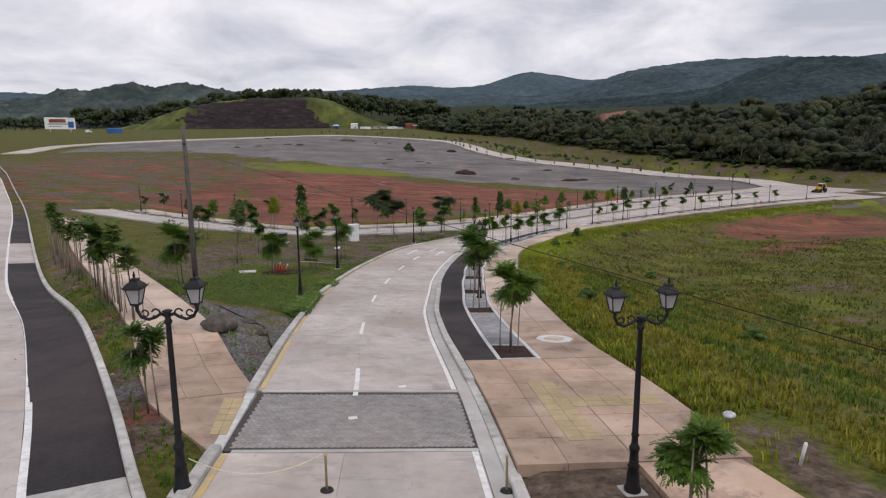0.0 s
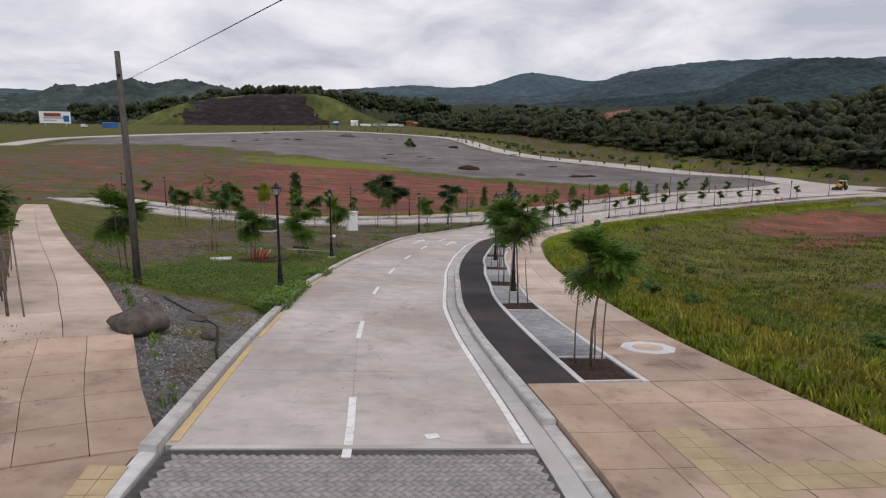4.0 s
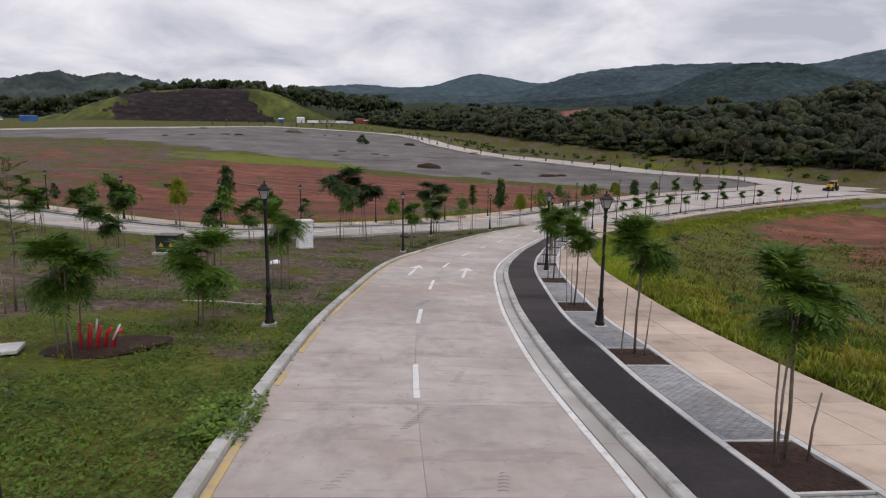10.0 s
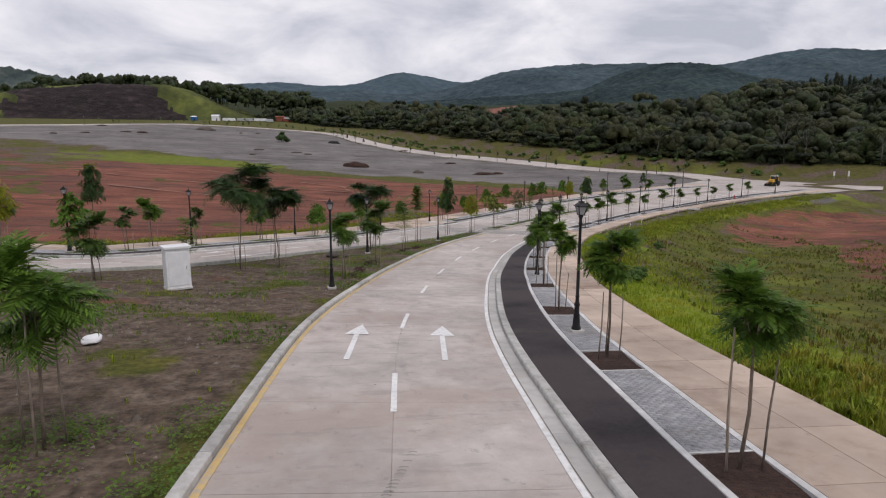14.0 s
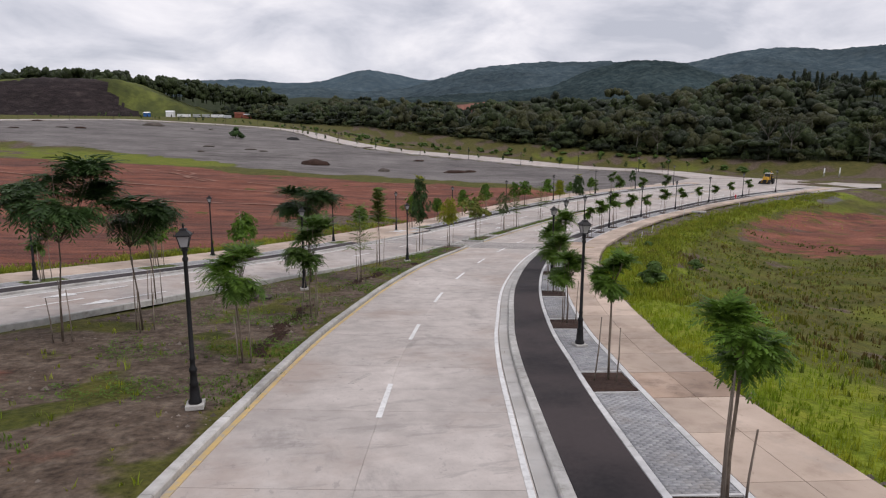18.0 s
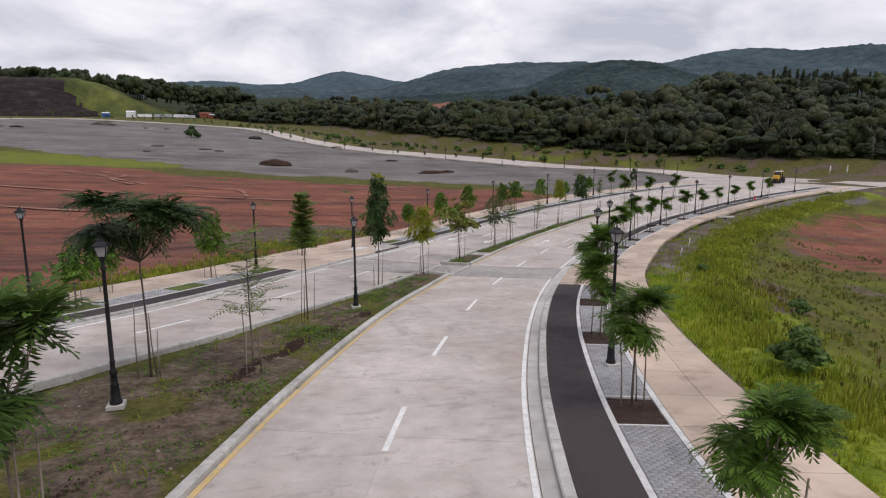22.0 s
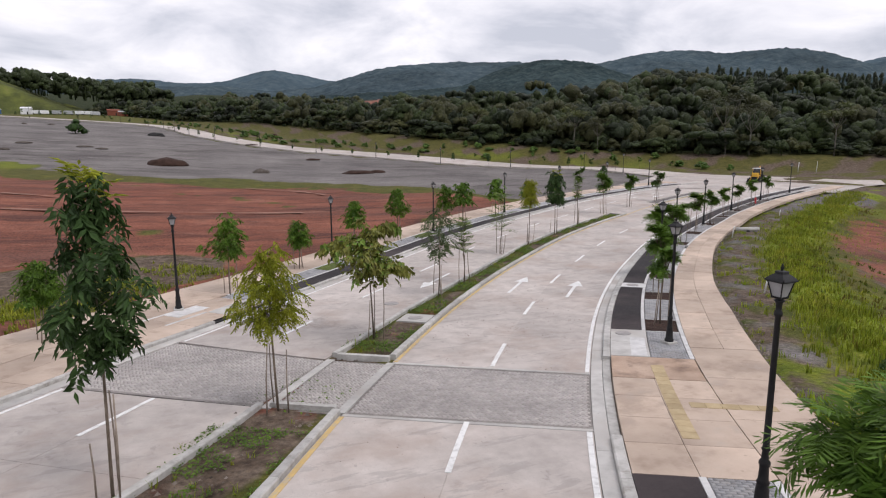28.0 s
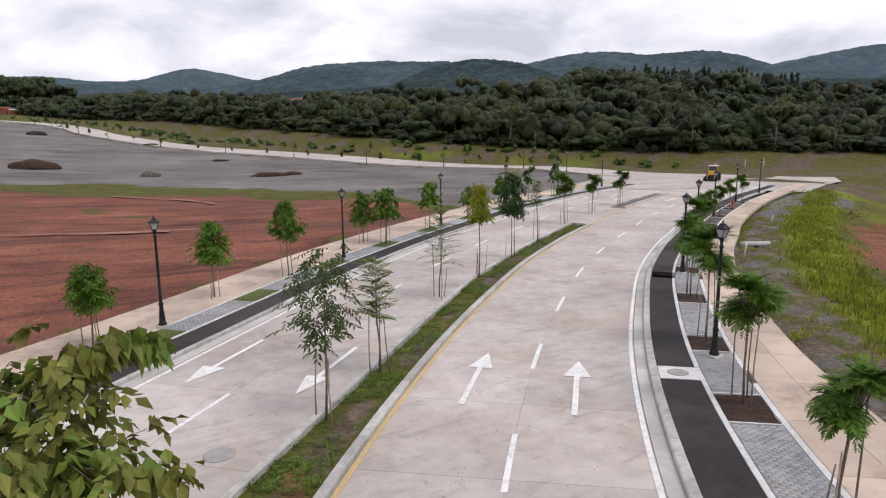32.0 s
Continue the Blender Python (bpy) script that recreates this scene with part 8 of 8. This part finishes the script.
def blades(name, x, y, height, width, count, material, label, seed, lean=0.45):
    """Tufts of bent grass blades, joined: each tuft has count blades of two faces."""
    rng = np.random.RandomState(seed)
    n_ = len(x)
    z = land(x, y) - 0.06
    rep = lambda a: np.repeat(a, count)
    bx, by, bz, hh = rep(x), rep(y), rep(z), rep(height) * rng.uniform(0.55, 1.2, n_ * count)
    a = rng.uniform(0, 6.283, n_ * count)
    spread_ = rep(height) * 0.22
    bx, by = bx + rng.normal(size=n_ * count) * spread_, by + rng.normal(size=n_ * count) * spread_
    ln = rng.uniform(0.15, 1.0, n_ * count) * lean * hh
    ww = width * rng.uniform(0.6, 1.3, n_ * count) * (0.6 + hh)
    px, py = -np.sin(a) * ww, np.cos(a) * ww
    dx, dy = np.cos(a) * ln, np.sin(a) * ln
    V = np.stack([np.stack([bx - px, by - py, bz], 1), np.stack([bx + px, by + py, bz], 1), np.stack([bx + px * 0.8 + dx * 0.35, by + py * 0.8 + dy * 0.35, bz + hh * 0.6], 1),
                  np.stack([bx - px * 0.8 + dx * 0.35, by - py * 0.8 + dy * 0.35, bz + hh * 0.6], 1), np.stack([bx + dx, by + dy, bz + hh * 0.97], 1)], 1)
    o = np.arange(n_ * count)[:, None] * 5
    T = np.concatenate([np.array([[0, 1, 2]]) + o, np.array([[0, 2, 3]]) + o, np.array([[3, 2, 4]]) + o])
    return tagged(new(name, quick_mesh(name, V.reshape(-1, 3), T, material)), label, "grass", kind="stuff")


M["grass_straw"] = leaf_mat("dry_grass", [(0.3, (0.135, 0.155, 0.018)), (0.5, (0.225, 0.205, 0.026)), (0.72, (0.295, 0.235, 0.046))], islands=0.3)
M["meadow_lush"] = leaf_mat("lush_weeds", [(0.3, (0.048, 0.085, 0.011)), (0.5, (0.095, 0.140, 0.016)), (0.72, (0.165, 0.185, 0.026))], islands=0.3, scale=0.4, coarse=0.1)
M["grass_russet"] = leaf_mat("russet_grass", [(0.3, (0.070, 0.060, 0.014)), (0.5, (0.125, 0.095, 0.026)), (0.72, (0.19, 0.135, 0.045))], islands=0.3)
M["grass_tall"] = leaf_mat("tall_yellow_grass", [(0.3, (0.105, 0.150, 0.013)), (0.5, (0.195, 0.230, 0.020)), (0.72, (0.310, 0.285, 0.038))], islands=0.45, scale=0.7)
M["grass_bright"] = leaf_mat("bright_turf", [(0.3, (0.055, 0.115, 0.012)), (0.7, (0.125, 0.215, 0.022))], islands=0.3)
gr = np.random.RandomState(3)
n_t = 15000
s_ = gr.uniform(24, 235, n_t)
o_ = outer(s_) + 0.22 + gr.exponential(2.6, n_t)
bare = (s_ > 140) & (o_ < outer(s_) + 4.0) & (fbm(*MAIN.at(s_, o_).T[:2], 4, 63) + gr.uniform(-0.2, 0.2, n_t) < 0.42)
keep = ~bare & ((s_ > 74) | (gr.uniform(size=n_t) < 0.3))
xy = MAIN.at(s_[keep], o_[keep])
blades("verge_grass", xy[:, 0], xy[:, 1], gr.uniform(0.10, 0.32, keep.sum()), 0.017, 6, M["grass"], "tall yellow-green grass along the pavement edge", 1)
n_t = 25000
s_, o_ = gr.uniform(5, 235, n_t), gr.uniform(13, 62, n_t)
xy = MAIN.at(s_, o_)
clump = fbm(xy[:, 0], xy[:, 1], 11, 44)
k = clump + gr.uniform(-0.7, 0.7, n_t) > -0.25
k &= (s_ > 60) | (o_ > 30) | (gr.uniform(size=n_t) < 0.3)
k &= (ellipse(xy[:, 0], xy[:, 1], 88, 139, 34, 13, 26) < 0.25)
patch = fbm(xy[:, 0], xy[:, 1], 17, 45) + 0.35 * fbm(xy[:, 0], xy[:, 1], 5, 48)
tall = gr.uniform(0.12, 0.36, n_t) * (1 + 0.6 * np.clip(clump, -0.7, 1))
for pick, m_, word, sd in ((patch < -0.18, "grass_russet", "brown dying grass in patches of the meadow", 2), ((patch >= -0.18) & (patch < 0.38), "grass_dull", "rough tussocky meadow grass", 5), (patch >= 0.38, "grass_tall", "fresh yellow-green grass in patches of the meadow", 6)):
    q = k & pick
    blades("meadow_grass", xy[q, 0], xy[q, 1], tall[q], 0.034, 5, M[m_], word, sd)
n_t = 9000
s_ = 110 + 140 * gr.uniform(size=n_t)
o_ = np.maximum(np.interp(s_, [112, 140, 175, 225, 248], [12.2, 14.0, 14.3, 14.6, 12.2]) + gr.normal(0, 1.25, n_t), outer(s_) + 0.5)
xy = MAIN.at(s_, o_)
k = fbm(xy[:, 0], xy[:, 1], 9, 46) + gr.uniform(-0.5, 0.5, n_t) > -0.35
blades("tall_grass", xy[k, 0], xy[k, 1], gr.uniform(0.16, 0.48, k.sum()) * (1 + 0.5 * np.clip(fbm(xy[k, 0], xy[k, 1], 5, 47), -0.8, 1)), 0.022, 6, M["grass_tall"], "tall yellow-green grass behind the bare verge", 31)
M["meadow_dark"] = leaf_mat("meadow_weeds", [(0.3, (0.062, 0.098, 0.014)), (0.7, (0.125, 0.160, 0.026))], islands=0.35)
n_t = 9000
s_, o_ = gr.uniform(5, 190, n_t), gr.uniform(12.5, 60, n_t)
xy = MAIN.at(s_, o_)
k = fbm(xy[:, 0], xy[:, 1], 13, 51) > 0.18
blades("meadow_weeds", xy[k, 0], xy[k, 1], gr.uniform(0.14, 0.34, k.sum()), 0.04, 8, M["meadow_dark"], "dark green weeds in patches of the meadow", 3, 0.8)
# rank growth of the first stretch: fresh edge, dry band, then dark green clumps
n_t = 16000
s_ = gr.uniform(18, 78, n_t)
o_ = outer(np.maximum(s_, 26)) + 0.3 + 24 * gr.uniform(size=n_t) ** 1.7
xy = MAIN.at(s_, o_)
swell = fbm(xy[:, 0], xy[:, 1], 3.2, 66)
dry = fbm(xy[:, 0], xy[:, 1], 8, 68) > 0.12
bare = (s_ < 27) & (o_ < 11.8 + 0.8 * swell)
zone = o_ - outer(np.maximum(s_, 26)) + 1.2 * swell
tall = np.clip(0.26 + 0.20 * swell, 0.08, 0.6) * gr.uniform(0.6, 1.3, n_t)
for pick, m_, word, sd in ((zone < 2.2, "grass_tall", "fresh green grass beside the pavement", 61), ((zone >= 2.2) & ((zone < 5.2) | dry), "grass_straw", "dry olive-brown grass in a band", 62), ((zone >= 5.2) & ~dry & (swell > -0.35), "meadow_lush", "rank dark green clumps of the meadow", 63)):
    q = pick & ~bare
    blades("rank_grass", xy[q, 0], xy[q, 1], tall[q], 0.030, 5, M[m_], word, sd, 0.7)
# median and the wedge between the streets
n_t = 30000
x_, y_ = gr.uniform(-40, 62, n_t), gr.uniform(18, 172, n_t)
ms, mo = MAIN.locate(x_, y_)
fs, fo = FAR.locate(x_, y_)
ls, lo_ = LEFT_WALK.locate(x_, y_)
ss, so = SIDE.locate(x_, y_)
ok = (mo < foot(ms) - 0.4) & (fo > 3.6) & (np.abs(lo_) > 1.65) & (so > 0.4) & ~((ms > 135.5) & (ms < 142)) & (ms < 196)
green = fbm(x_, y_, 7, 21) < -0.22
ok &= green | (gr.uniform(size=n_t) < 0.16) | ((y_ > 103) & (fbm(x_, y_, 5, 91) > 0.05))
ok &= ellipse(x_, y_, -9.4, 27.2, 3.4, 7.5, 22) < 0.3
short = gr.uniform(0.06, 0.26, n_t) * (1 + 0.9 * (gr.uniform(size=n_t) < 0.06))
blades("median_grass", x_[ok], y_[ok], short[ok], 0.016, 7, M["grass"], "patchy short grass of the median", 4, 0.7)


def leaf_carpet(name, x, y, size, material, label, seed, lift=0.12):
    """Broad little leaves lying over the ground at many tilts, joined."""
    rng = np.random.RandomState(seed)
    n_ = len(x)
    z = land(x, y) - 0.03 + rng.uniform(0, lift, n_)
    a = rng.uniform(0, 6.283, n_)
    t = rng.uniform(-0.5, 0.5, n_)
    k_ = size * rng.uniform(0.6, 1.4, n_)
    ux, uy, uz = np.cos(a) * k_, np.sin(a) * k_, t * k_
    vx, vy, vz = -np.sin(a) * k_ * 0.7, np.cos(a) * k_ * 0.7, rng.uniform(-0.5, 0.5, n_) * k_
    c = np.stack([x, y, z], 1)
    U, W = np.stack([ux, uy, uz], 1), np.stack([vx, vy, vz], 1)
    V = np.stack([c - U, c - W, c + U * 1.2, c + W], 1)
    return tagged(new(name, quick_mesh(name, V.reshape(-1, 3), np.arange(n_ * 4).reshape(-1, 4), material)), label, "ground plants", kind="stuff")


n_t = 100000
s_ = gr.uniform(92, 196, n_t)
o_ = foot(s_) - 0.35 - gr.uniform(0, 1, n_t) * np.interp(s_, [92, 112, 122, 196], [7.5, 6.5, 2.9, 2.9])
xy = MAIN.at(s_, o_)
fs, fo = FAR.locate(xy[:, 0], xy[:, 1])
ok = (fo > 3.6) & ~((s_ > 135) & (s_ < 142.3)) & (np.abs(s_ - 147.7) > 1.1) & (fbm(xy[:, 0], xy[:, 1], 5.5, 91) + 0.5 * fbm(xy[:, 0], xy[:, 1], 1.7, 93) + gr.uniform(-0.12, 0.12, n_t) > np.where(s_ < 126, 0.25, -0.02))
leaf_carpet("median_turf", xy[ok, 0], xy[ok, 1], 0.032, M["grass_bright"], "green turf in patches along the median", 33, 0.10)
n_t = 130000
x_, y_ = gr.uniform(-24, 22, n_t), gr.uniform(24, 132, n_t)
ms, mo = MAIN.locate(x_, y_)
fs, fo = FAR.locate(x_, y_)
ls, lo_ = LEFT_WALK.locate(x_, y_)
ok = (mo < foot(ms) - 0.3) & (fo > 3.5) & (np.abs(lo_) > 1.65) & (mo > -16)
carpet = fbm(x_, y_, 9, 61) + 0.9 * smooth01(62, 40, y_) * smooth01(28, 34, y_)
ok &= carpet + gr.uniform(-0.08, 0.08, n_t) > 0.46
ok &= ellipse(x_, y_, -9.4, 27.2, 3.4, 7.5, 22) < 0.25
leaf_carpet("creeping_herbs", x_[ok], y_[ok], 0.038, M["herb"], "leafy creeping weeds over the median soil", 7)
n_t = 95000
x_, y_ = gr.uniform(-17, -6.0, n_t), gr.uniform(28, 62, n_t)
ms, mo = MAIN.locate(x_, y_)
ls, lo_ = LEFT_WALK.locate(x_, y_)
ok = (mo < foot(ms) - 0.2) & (np.abs(lo_) > 1.65) & (ellipse(x_, y_, -9.4, 27.2, 3.4, 7.5, 22) < 0.35) & (fbm(x_, y_, 6, 66) + 0.8 * smooth01(50, 42, y_) + 0.5 * smooth01(-5.5, -4.2, mo) + gr.uniform(-0.3, 0.3, n_t) > 0.25)
leaf_carpet("creeping_herbs", x_[ok], y_[ok], 0.036, M["herb"], "thick leafy weeds over the median near the kerb", 17, 0.2)
n_t = 9000
x_, y_ = gr.uniform(-24, -4.5, n_t), gr.uniform(8, 42, n_t)
ss, so = SIDE.locate(x_, y_)
ls, lo_ = LEFT_WALK.locate(x_, y_)
ms, mo = MAIN.locate(x_, y_)
ok = (so > 0.25) & (np.abs(lo_) > 1.7) & (lo_ < 2.0) & (mo < -3.0) & (fbm(x_, y_, 5, 83) + gr.uniform(-0.3, 0.3, n_t) < 0.25)
blades("verge_grass", x_[ok], y_[ok], gr.uniform(0.06, 0.28, ok.sum()), 0.016, 7, M["grass_bright"], "patchy short grass beside the side street", 24, 0.7)
n_t = 7000
ms = np.concatenate([gr.uniform(42.3, 49.8, 5200), gr.uniform(53.6, 56, 1800)])
q = MAIN.at(ms, foot(ms) - 0.35 + np.clip(gr.normal(0, 0.28, n_t), -0.8, 0.55))
leaf_carpet("kerb_weeds", q[:, 0], q[:, 1], 0.05, M["herb"], "leafy weeds that have grown over the kerb", 27, 0.34)
# grass that has grown over the kerb, and bright turf round the median trees
px_, py_ = [], []
for a_, b_, n_t in ((42, 49.8, 1500), (53.6, 56.5, 600), (57.5, 61.5, 260), (63, 67, 220)):
    ms = gr.uniform(a_, b_, n_t)
    q = MAIN.at(ms, foot(ms) - 0.30 + gr.normal(0, 0.22, n_t))
    px_.append(q[:, 0]); py_.append(q[:, 1])
for x, y, r_ in ((-7.3, 15.4, 1.2), (-8.3, 14.3, 1.3), (-9.8, 20.7, 0.9), (-6.2, 14.0, 1.1), (-11.6, 23.7, 1.2), (-9.6, 16.1, 0.8), (-1.9, 81.6, 1.9), (-13.0, 73.6, 2.4), (-8.0, 72.0, 1.5), (-6.4, 69.2, 1.6), (-2.4, 86.2, 1.6), (3.4, 100.2, 1.4), (-0.8, 92.0, 1.2), (-9.6, 56.0, 1.8), (-11.4, 42.0, 2.0), (-10.9, 51.8, 1.4), (0.4, 95.4, 1.2), (6.8, 108.0, 1.3), (-8.3, 78.2, 1.2)):
    k = int(75 * r_ * r_)
    a, rr = gr.uniform(0, 6.283, k), r_ * np.sqrt(gr.uniform(0, 1, k)) * gr.uniform(0.75, 1.1, k)
    px_.append(x + np.cos(a) * rr * 1.25); py_.append(y + np.sin(a) * rr)
px_, py_ = np.concatenate(px_), np.concatenate(py_)
ms, mo = MAIN.locate(px_, py_)
ss, so = SIDE.locate(px_, py_)
k = (mo < foot(ms) + 0.06) & (so > 0.25)
blades("turf_tufts", px_[k], py_[k], gr.uniform(0.05, 0.16, k.sum()), 0.016, 6, M["grass_bright"], "bright green tufts round median trees and over the kerb", 21, 0.8)
n_t = 6500
s_ = gr.uniform(52, 128, n_t)
xy = FAR.at(s_, -10.1 - np.abs(gr.normal(0, 1.5, n_t)) - 4 * (s_ > 112) * gr.uniform(0, 1, n_t))
k = fbm(xy[:, 0], xy[:, 1], 8, 77) + gr.uniform(-0.3, 0.3, n_t) > -0.25
blades("field_weeds", xy[k, 0], xy[k, 1], gr.uniform(0.12, 0.42, k.sum()), 0.03, 5, M["grass_tall"], "lime-green weeds along the edge of the red field", 35, 0.7)
# tyre marks: bars of tread left in dust
M["tyre_dust"] = mat("tyre_dust", [(0.3, (0.29, 0.275, 0.26)), (0.7, (0.36, 0.34, 0.32))], 6, 0.9, 0.1)
tr = random.Random(9)
for s0, o0, s1, o1, bow in ((46, 0.7, 54, 2.3, 0.3), (45, 1.5, 50, 2.6, -0.2), (52, -1.6, 62, 1.9, 0.5), (66, -1.2, 80, 1.7, 0.6), (38, -1.2, 44, 0.6, 0.4), (40, 1.0, 47, 2.4, -0.3), (48, -0.5, 53, 1.4, 0.3), (55, 0.5, 60, 2.2, 0.2), (58, -1.4, 66, 0.4, 0.4), (94, -1.2, 101, 0.3, 0.3), (104, 0.6, 110, 1.9, 0.3)):
    tv, tf = [], []
    cnt = int((s1 - s0) / 0.13)
    for i in range(cnt):
        u = i / cnt
        if math.sin(u * 19 + s0) + tr.uniform(-0.8, 0.8) < 0.1:
            continue
        ss_, oo = s0 + (s1 - s0) * u, o0 + (o1 - o0) * u + bow * math.sin(math.pi * u)
        c4 = [MAIN.at(ss_ + d, oo + e) for d, e in ((0, -0.09), (0.03, 0.0), (0.0, 0.09), (0.045, 0.09), (0.075, 0.0), (0.045, -0.09))]
        o = len(tv)
        tv += [(p[0], p[1], float(land(p[0], p[1])[0]) + 0.005) for p in c4]
        tf += [(o, o + 5, o + 4, o + 1), (o + 1, o + 4, o + 3, o + 2)]
    tagged(new("tyre_mark", mesh_from("tyre_mark", tv, tf, M["tyre_dust"])), "dusty broken tyre tread mark on the road", "tyre mark", "tyre marks", kind="stuff")
# crumbs of soil and stone on the bare parts, litter on the road by the crossing
n_t = 60000
x_, y_ = gr.uniform(-20, 22, n_t), gr.uniform(18, 132, n_t)
ms, mo = MAIN.locate(x_, y_)
fs, fo = FAR.locate(x_, y_)
ls, lo_ = LEFT_WALK.locate(x_, y_)
ok = (mo < foot(ms) - 0.35) & (fo > 3.5) & (np.abs(lo_) > 1.65) & ((fbm(x_, y_, 7, 21) > 0.15) | (ellipse(x_, y_, -9.4, 27.2, 3.4, 7.5, 22) > 0.4))


def crumbs(name, x, y, size, material, label, seed, dz=-0.05):
    rng = np.random.RandomState(seed)
    n_ = len(x)
    z = land(x, y) + dz
    k_ = size * rng.uniform(0.4, 1.6, n_)
    a = rng.uniform(0, 6.283, n_)
    ring = [(np.cos(a + i * 2.094) * k_, np.sin(a + i * 2.094) * k_ * 0.8) for i in range(3)]
    V = np.stack([np.stack([x + r[0], y + r[1], z - 0.01], 1) for r in ring] + [np.stack([x + 0.2 * k_, y, z + k_ * rng.uniform(0.4, 0.9, n_)], 1)], 1)
    o = np.arange(n_)[:, None] * 4
    T = np.concatenate([np.array([t]) + o for t in ([0, 1, 3], [1, 2, 3], [2, 0, 3])])
    return tagged(new(name, quick_mesh(name, V.reshape(-1, 3), T, material)), label, "debris", kind="stuff")


M["clod_red"] = mat("red_brown_crumbs", [(0.3, (0.075, 0.042, 0.034)), (0.7, (0.19, 0.12, 0.10))], 3, 0.95, 0.3, islands=0.4)
M["clod"] = mat("clods", [(0.3, (0.075, 0.058, 0.047)), (0.7, (0.21, 0.18, 0.155))], 3, 0.95, 0.3, islands=0.4)
big = ok & (gr.uniform(size=n_t) < 0.12)
crumbs("lumps_of_soil", x_[big], y_[big], 0.095, M["clod"], "larger lumps and stones on the bare median", 18)
crumbs("clods", x_[ok], y_[ok], 0.045, M["clod"], "clods and stones on bare median soil", 8)
a_, r_ = gr.uniform(0, 6.283, 7000), np.sqrt(gr.uniform(0, 1, 7000))
u_, w_ = np.cos(a_) * r_ * 3.3, np.sin(a_) * r_ * 7.2
c_, d_ = math.cos(radians(22)), math.sin(radians(22))
x_, y_ = -9.4 + u_ * c_ - w_ * d_, 27.2 + u_ * d_ + w_ * c_
ms, mo = MAIN.locate(x_, y_)
ls, lo_ = LEFT_WALK.locate(x_, y_)
ok = (mo < foot(ms) - 0.35) & (lo_ > 1.5)
M["gravel_stone"] = mat("loose_gravel", [(0.3, (0.09, 0.087, 0.085)), (0.7, (0.25, 0.243, 0.235))], 3, 0.95, 0.3, islands=0.4)
crumbs("loose_gravel", x_[ok], y_[ok], 0.032, M["gravel_stone"], "loose blue-grey gravel stones by the walkway", 14)
s_, o_ = gr.normal(147, 5.0, 9000), gr.normal(-0.8, 1.9, 9000)
xy = MAIN.at(s_, o_)
k = (fbm(xy[:, 0], xy[:, 1], 2.6, 57) + 0.6 * fbm(xy[:, 0], xy[:, 1], 0.7, 58) + gr.uniform(-0.2, 0.2, 9000) > 0.62) & (o_ > -3.3) & (o_ < 3.9)
crumbs("road_litter", xy[k, 0], xy[k, 1], 0.017, M["clod_red"], "crumbs of reddish soil in drifts on the road by the crossing", 9, 0.006)
s_, o_ = gr.uniform(30, 190, 90), gr.uniform(-3.2, 5.3, 90)
xy = MAIN.at(s_, o_)
crumbs("road_specks", xy[:, 0], xy[:, 1], 0.022, M["soil"], "specks of dirt on the concrete road", 10, 0.006)
n_t = 2600
s_ = gr.uniform(97, 124, n_t)
line = foot(s_) - 1.5 - 1.1 * np.sin((s_ - 97) * 0.13) + 0.15 * np.sin(s_ * 1.9)
xy = MAIN.at(s_, line + gr.normal(0, 0.14, n_t))
crumbs("trench_spoil", xy[:, 0], xy[:, 1], 0.085, M["soil"], "dark clods along a narrow dug trench in the median", 34)
# pale ruts left by machines on the red field
M["rut"] = mat("pale_red_rut", [(0.3, (0.20, 0.095, 0.068)), (0.7, (0.32, 0.175, 0.13))], 0.8, 0.95, 0.4, 4)
for pts in ([(-33, 222), (-24, 214), (-20, 206), (-13, 196)], [(-26, 224), (-19, 214), (-21, 205), (-15, 195)], [(22, 209), (30, 203), (33, 196)], [(-60, 205), (-30, 186), (2, 178), (28, 176)], [(-8, 196), (2, 190), (3, 180)], [(-44, 176), (-20, 164), (0, 163)]):
    line = np.array(pts, float)
    u = np.linspace(0, len(line) - 1, 40)
    x, y = np.interp(u, range(len(line)), line[:, 0]), np.interp(u, range(len(line)), line[:, 1])
    x, y = np.convolve(np.pad(x, 4, mode="edge"), np.ones(9) / 9, "valid"), np.convolve(np.pad(y, 4, mode="edge"), np.ones(9) / 9, "valid")
    dx, dy = np.gradient(x), np.gradient(y)
    ln = np.hypot(dx, dy)
    hw = 0.32 + 0.18 * np.sin(u * 7.0) + 0.1 * np.sin(u * 23.0)
    rv = []
    for side in (-1, 1):
        px, py = x - side * dy / ln * hw, y + side * dx / ln * hw
        rv.append(np.column_stack([px, py, land(px, py) + 0.1]))
    rv = np.stack(rv, 1).reshape(-1, 3)
    rq = [(2 * k, 2 * k + 1, 2 * k + 3, 2 * k + 2) for k in range(39)]
    tagged(new("rut", quick_mesh("rut", rv, rq, M["rut"])), "pale rut left by machines in the red earth", "rut", "ruts in the field", kind="stuff")
# dead grass and crumbs along the outer edge of the pavement
n_t = 5200
s_ = gr.uniform(30, 190, n_t)
xy = MAIN.at(s_, outer(s_) + 0.02 + np.abs(gr.normal(0, 0.16, n_t)))
k = fbm(xy[:, 0], xy[:, 1], 3, 59) + gr.uniform(-0.4, 0.4, n_t) > -0.1
crumbs("edge_litter", xy[k, 0], xy[k, 1], 0.05, M["clod"], "clods and dead grass along the pavement edge", 36, -0.01)
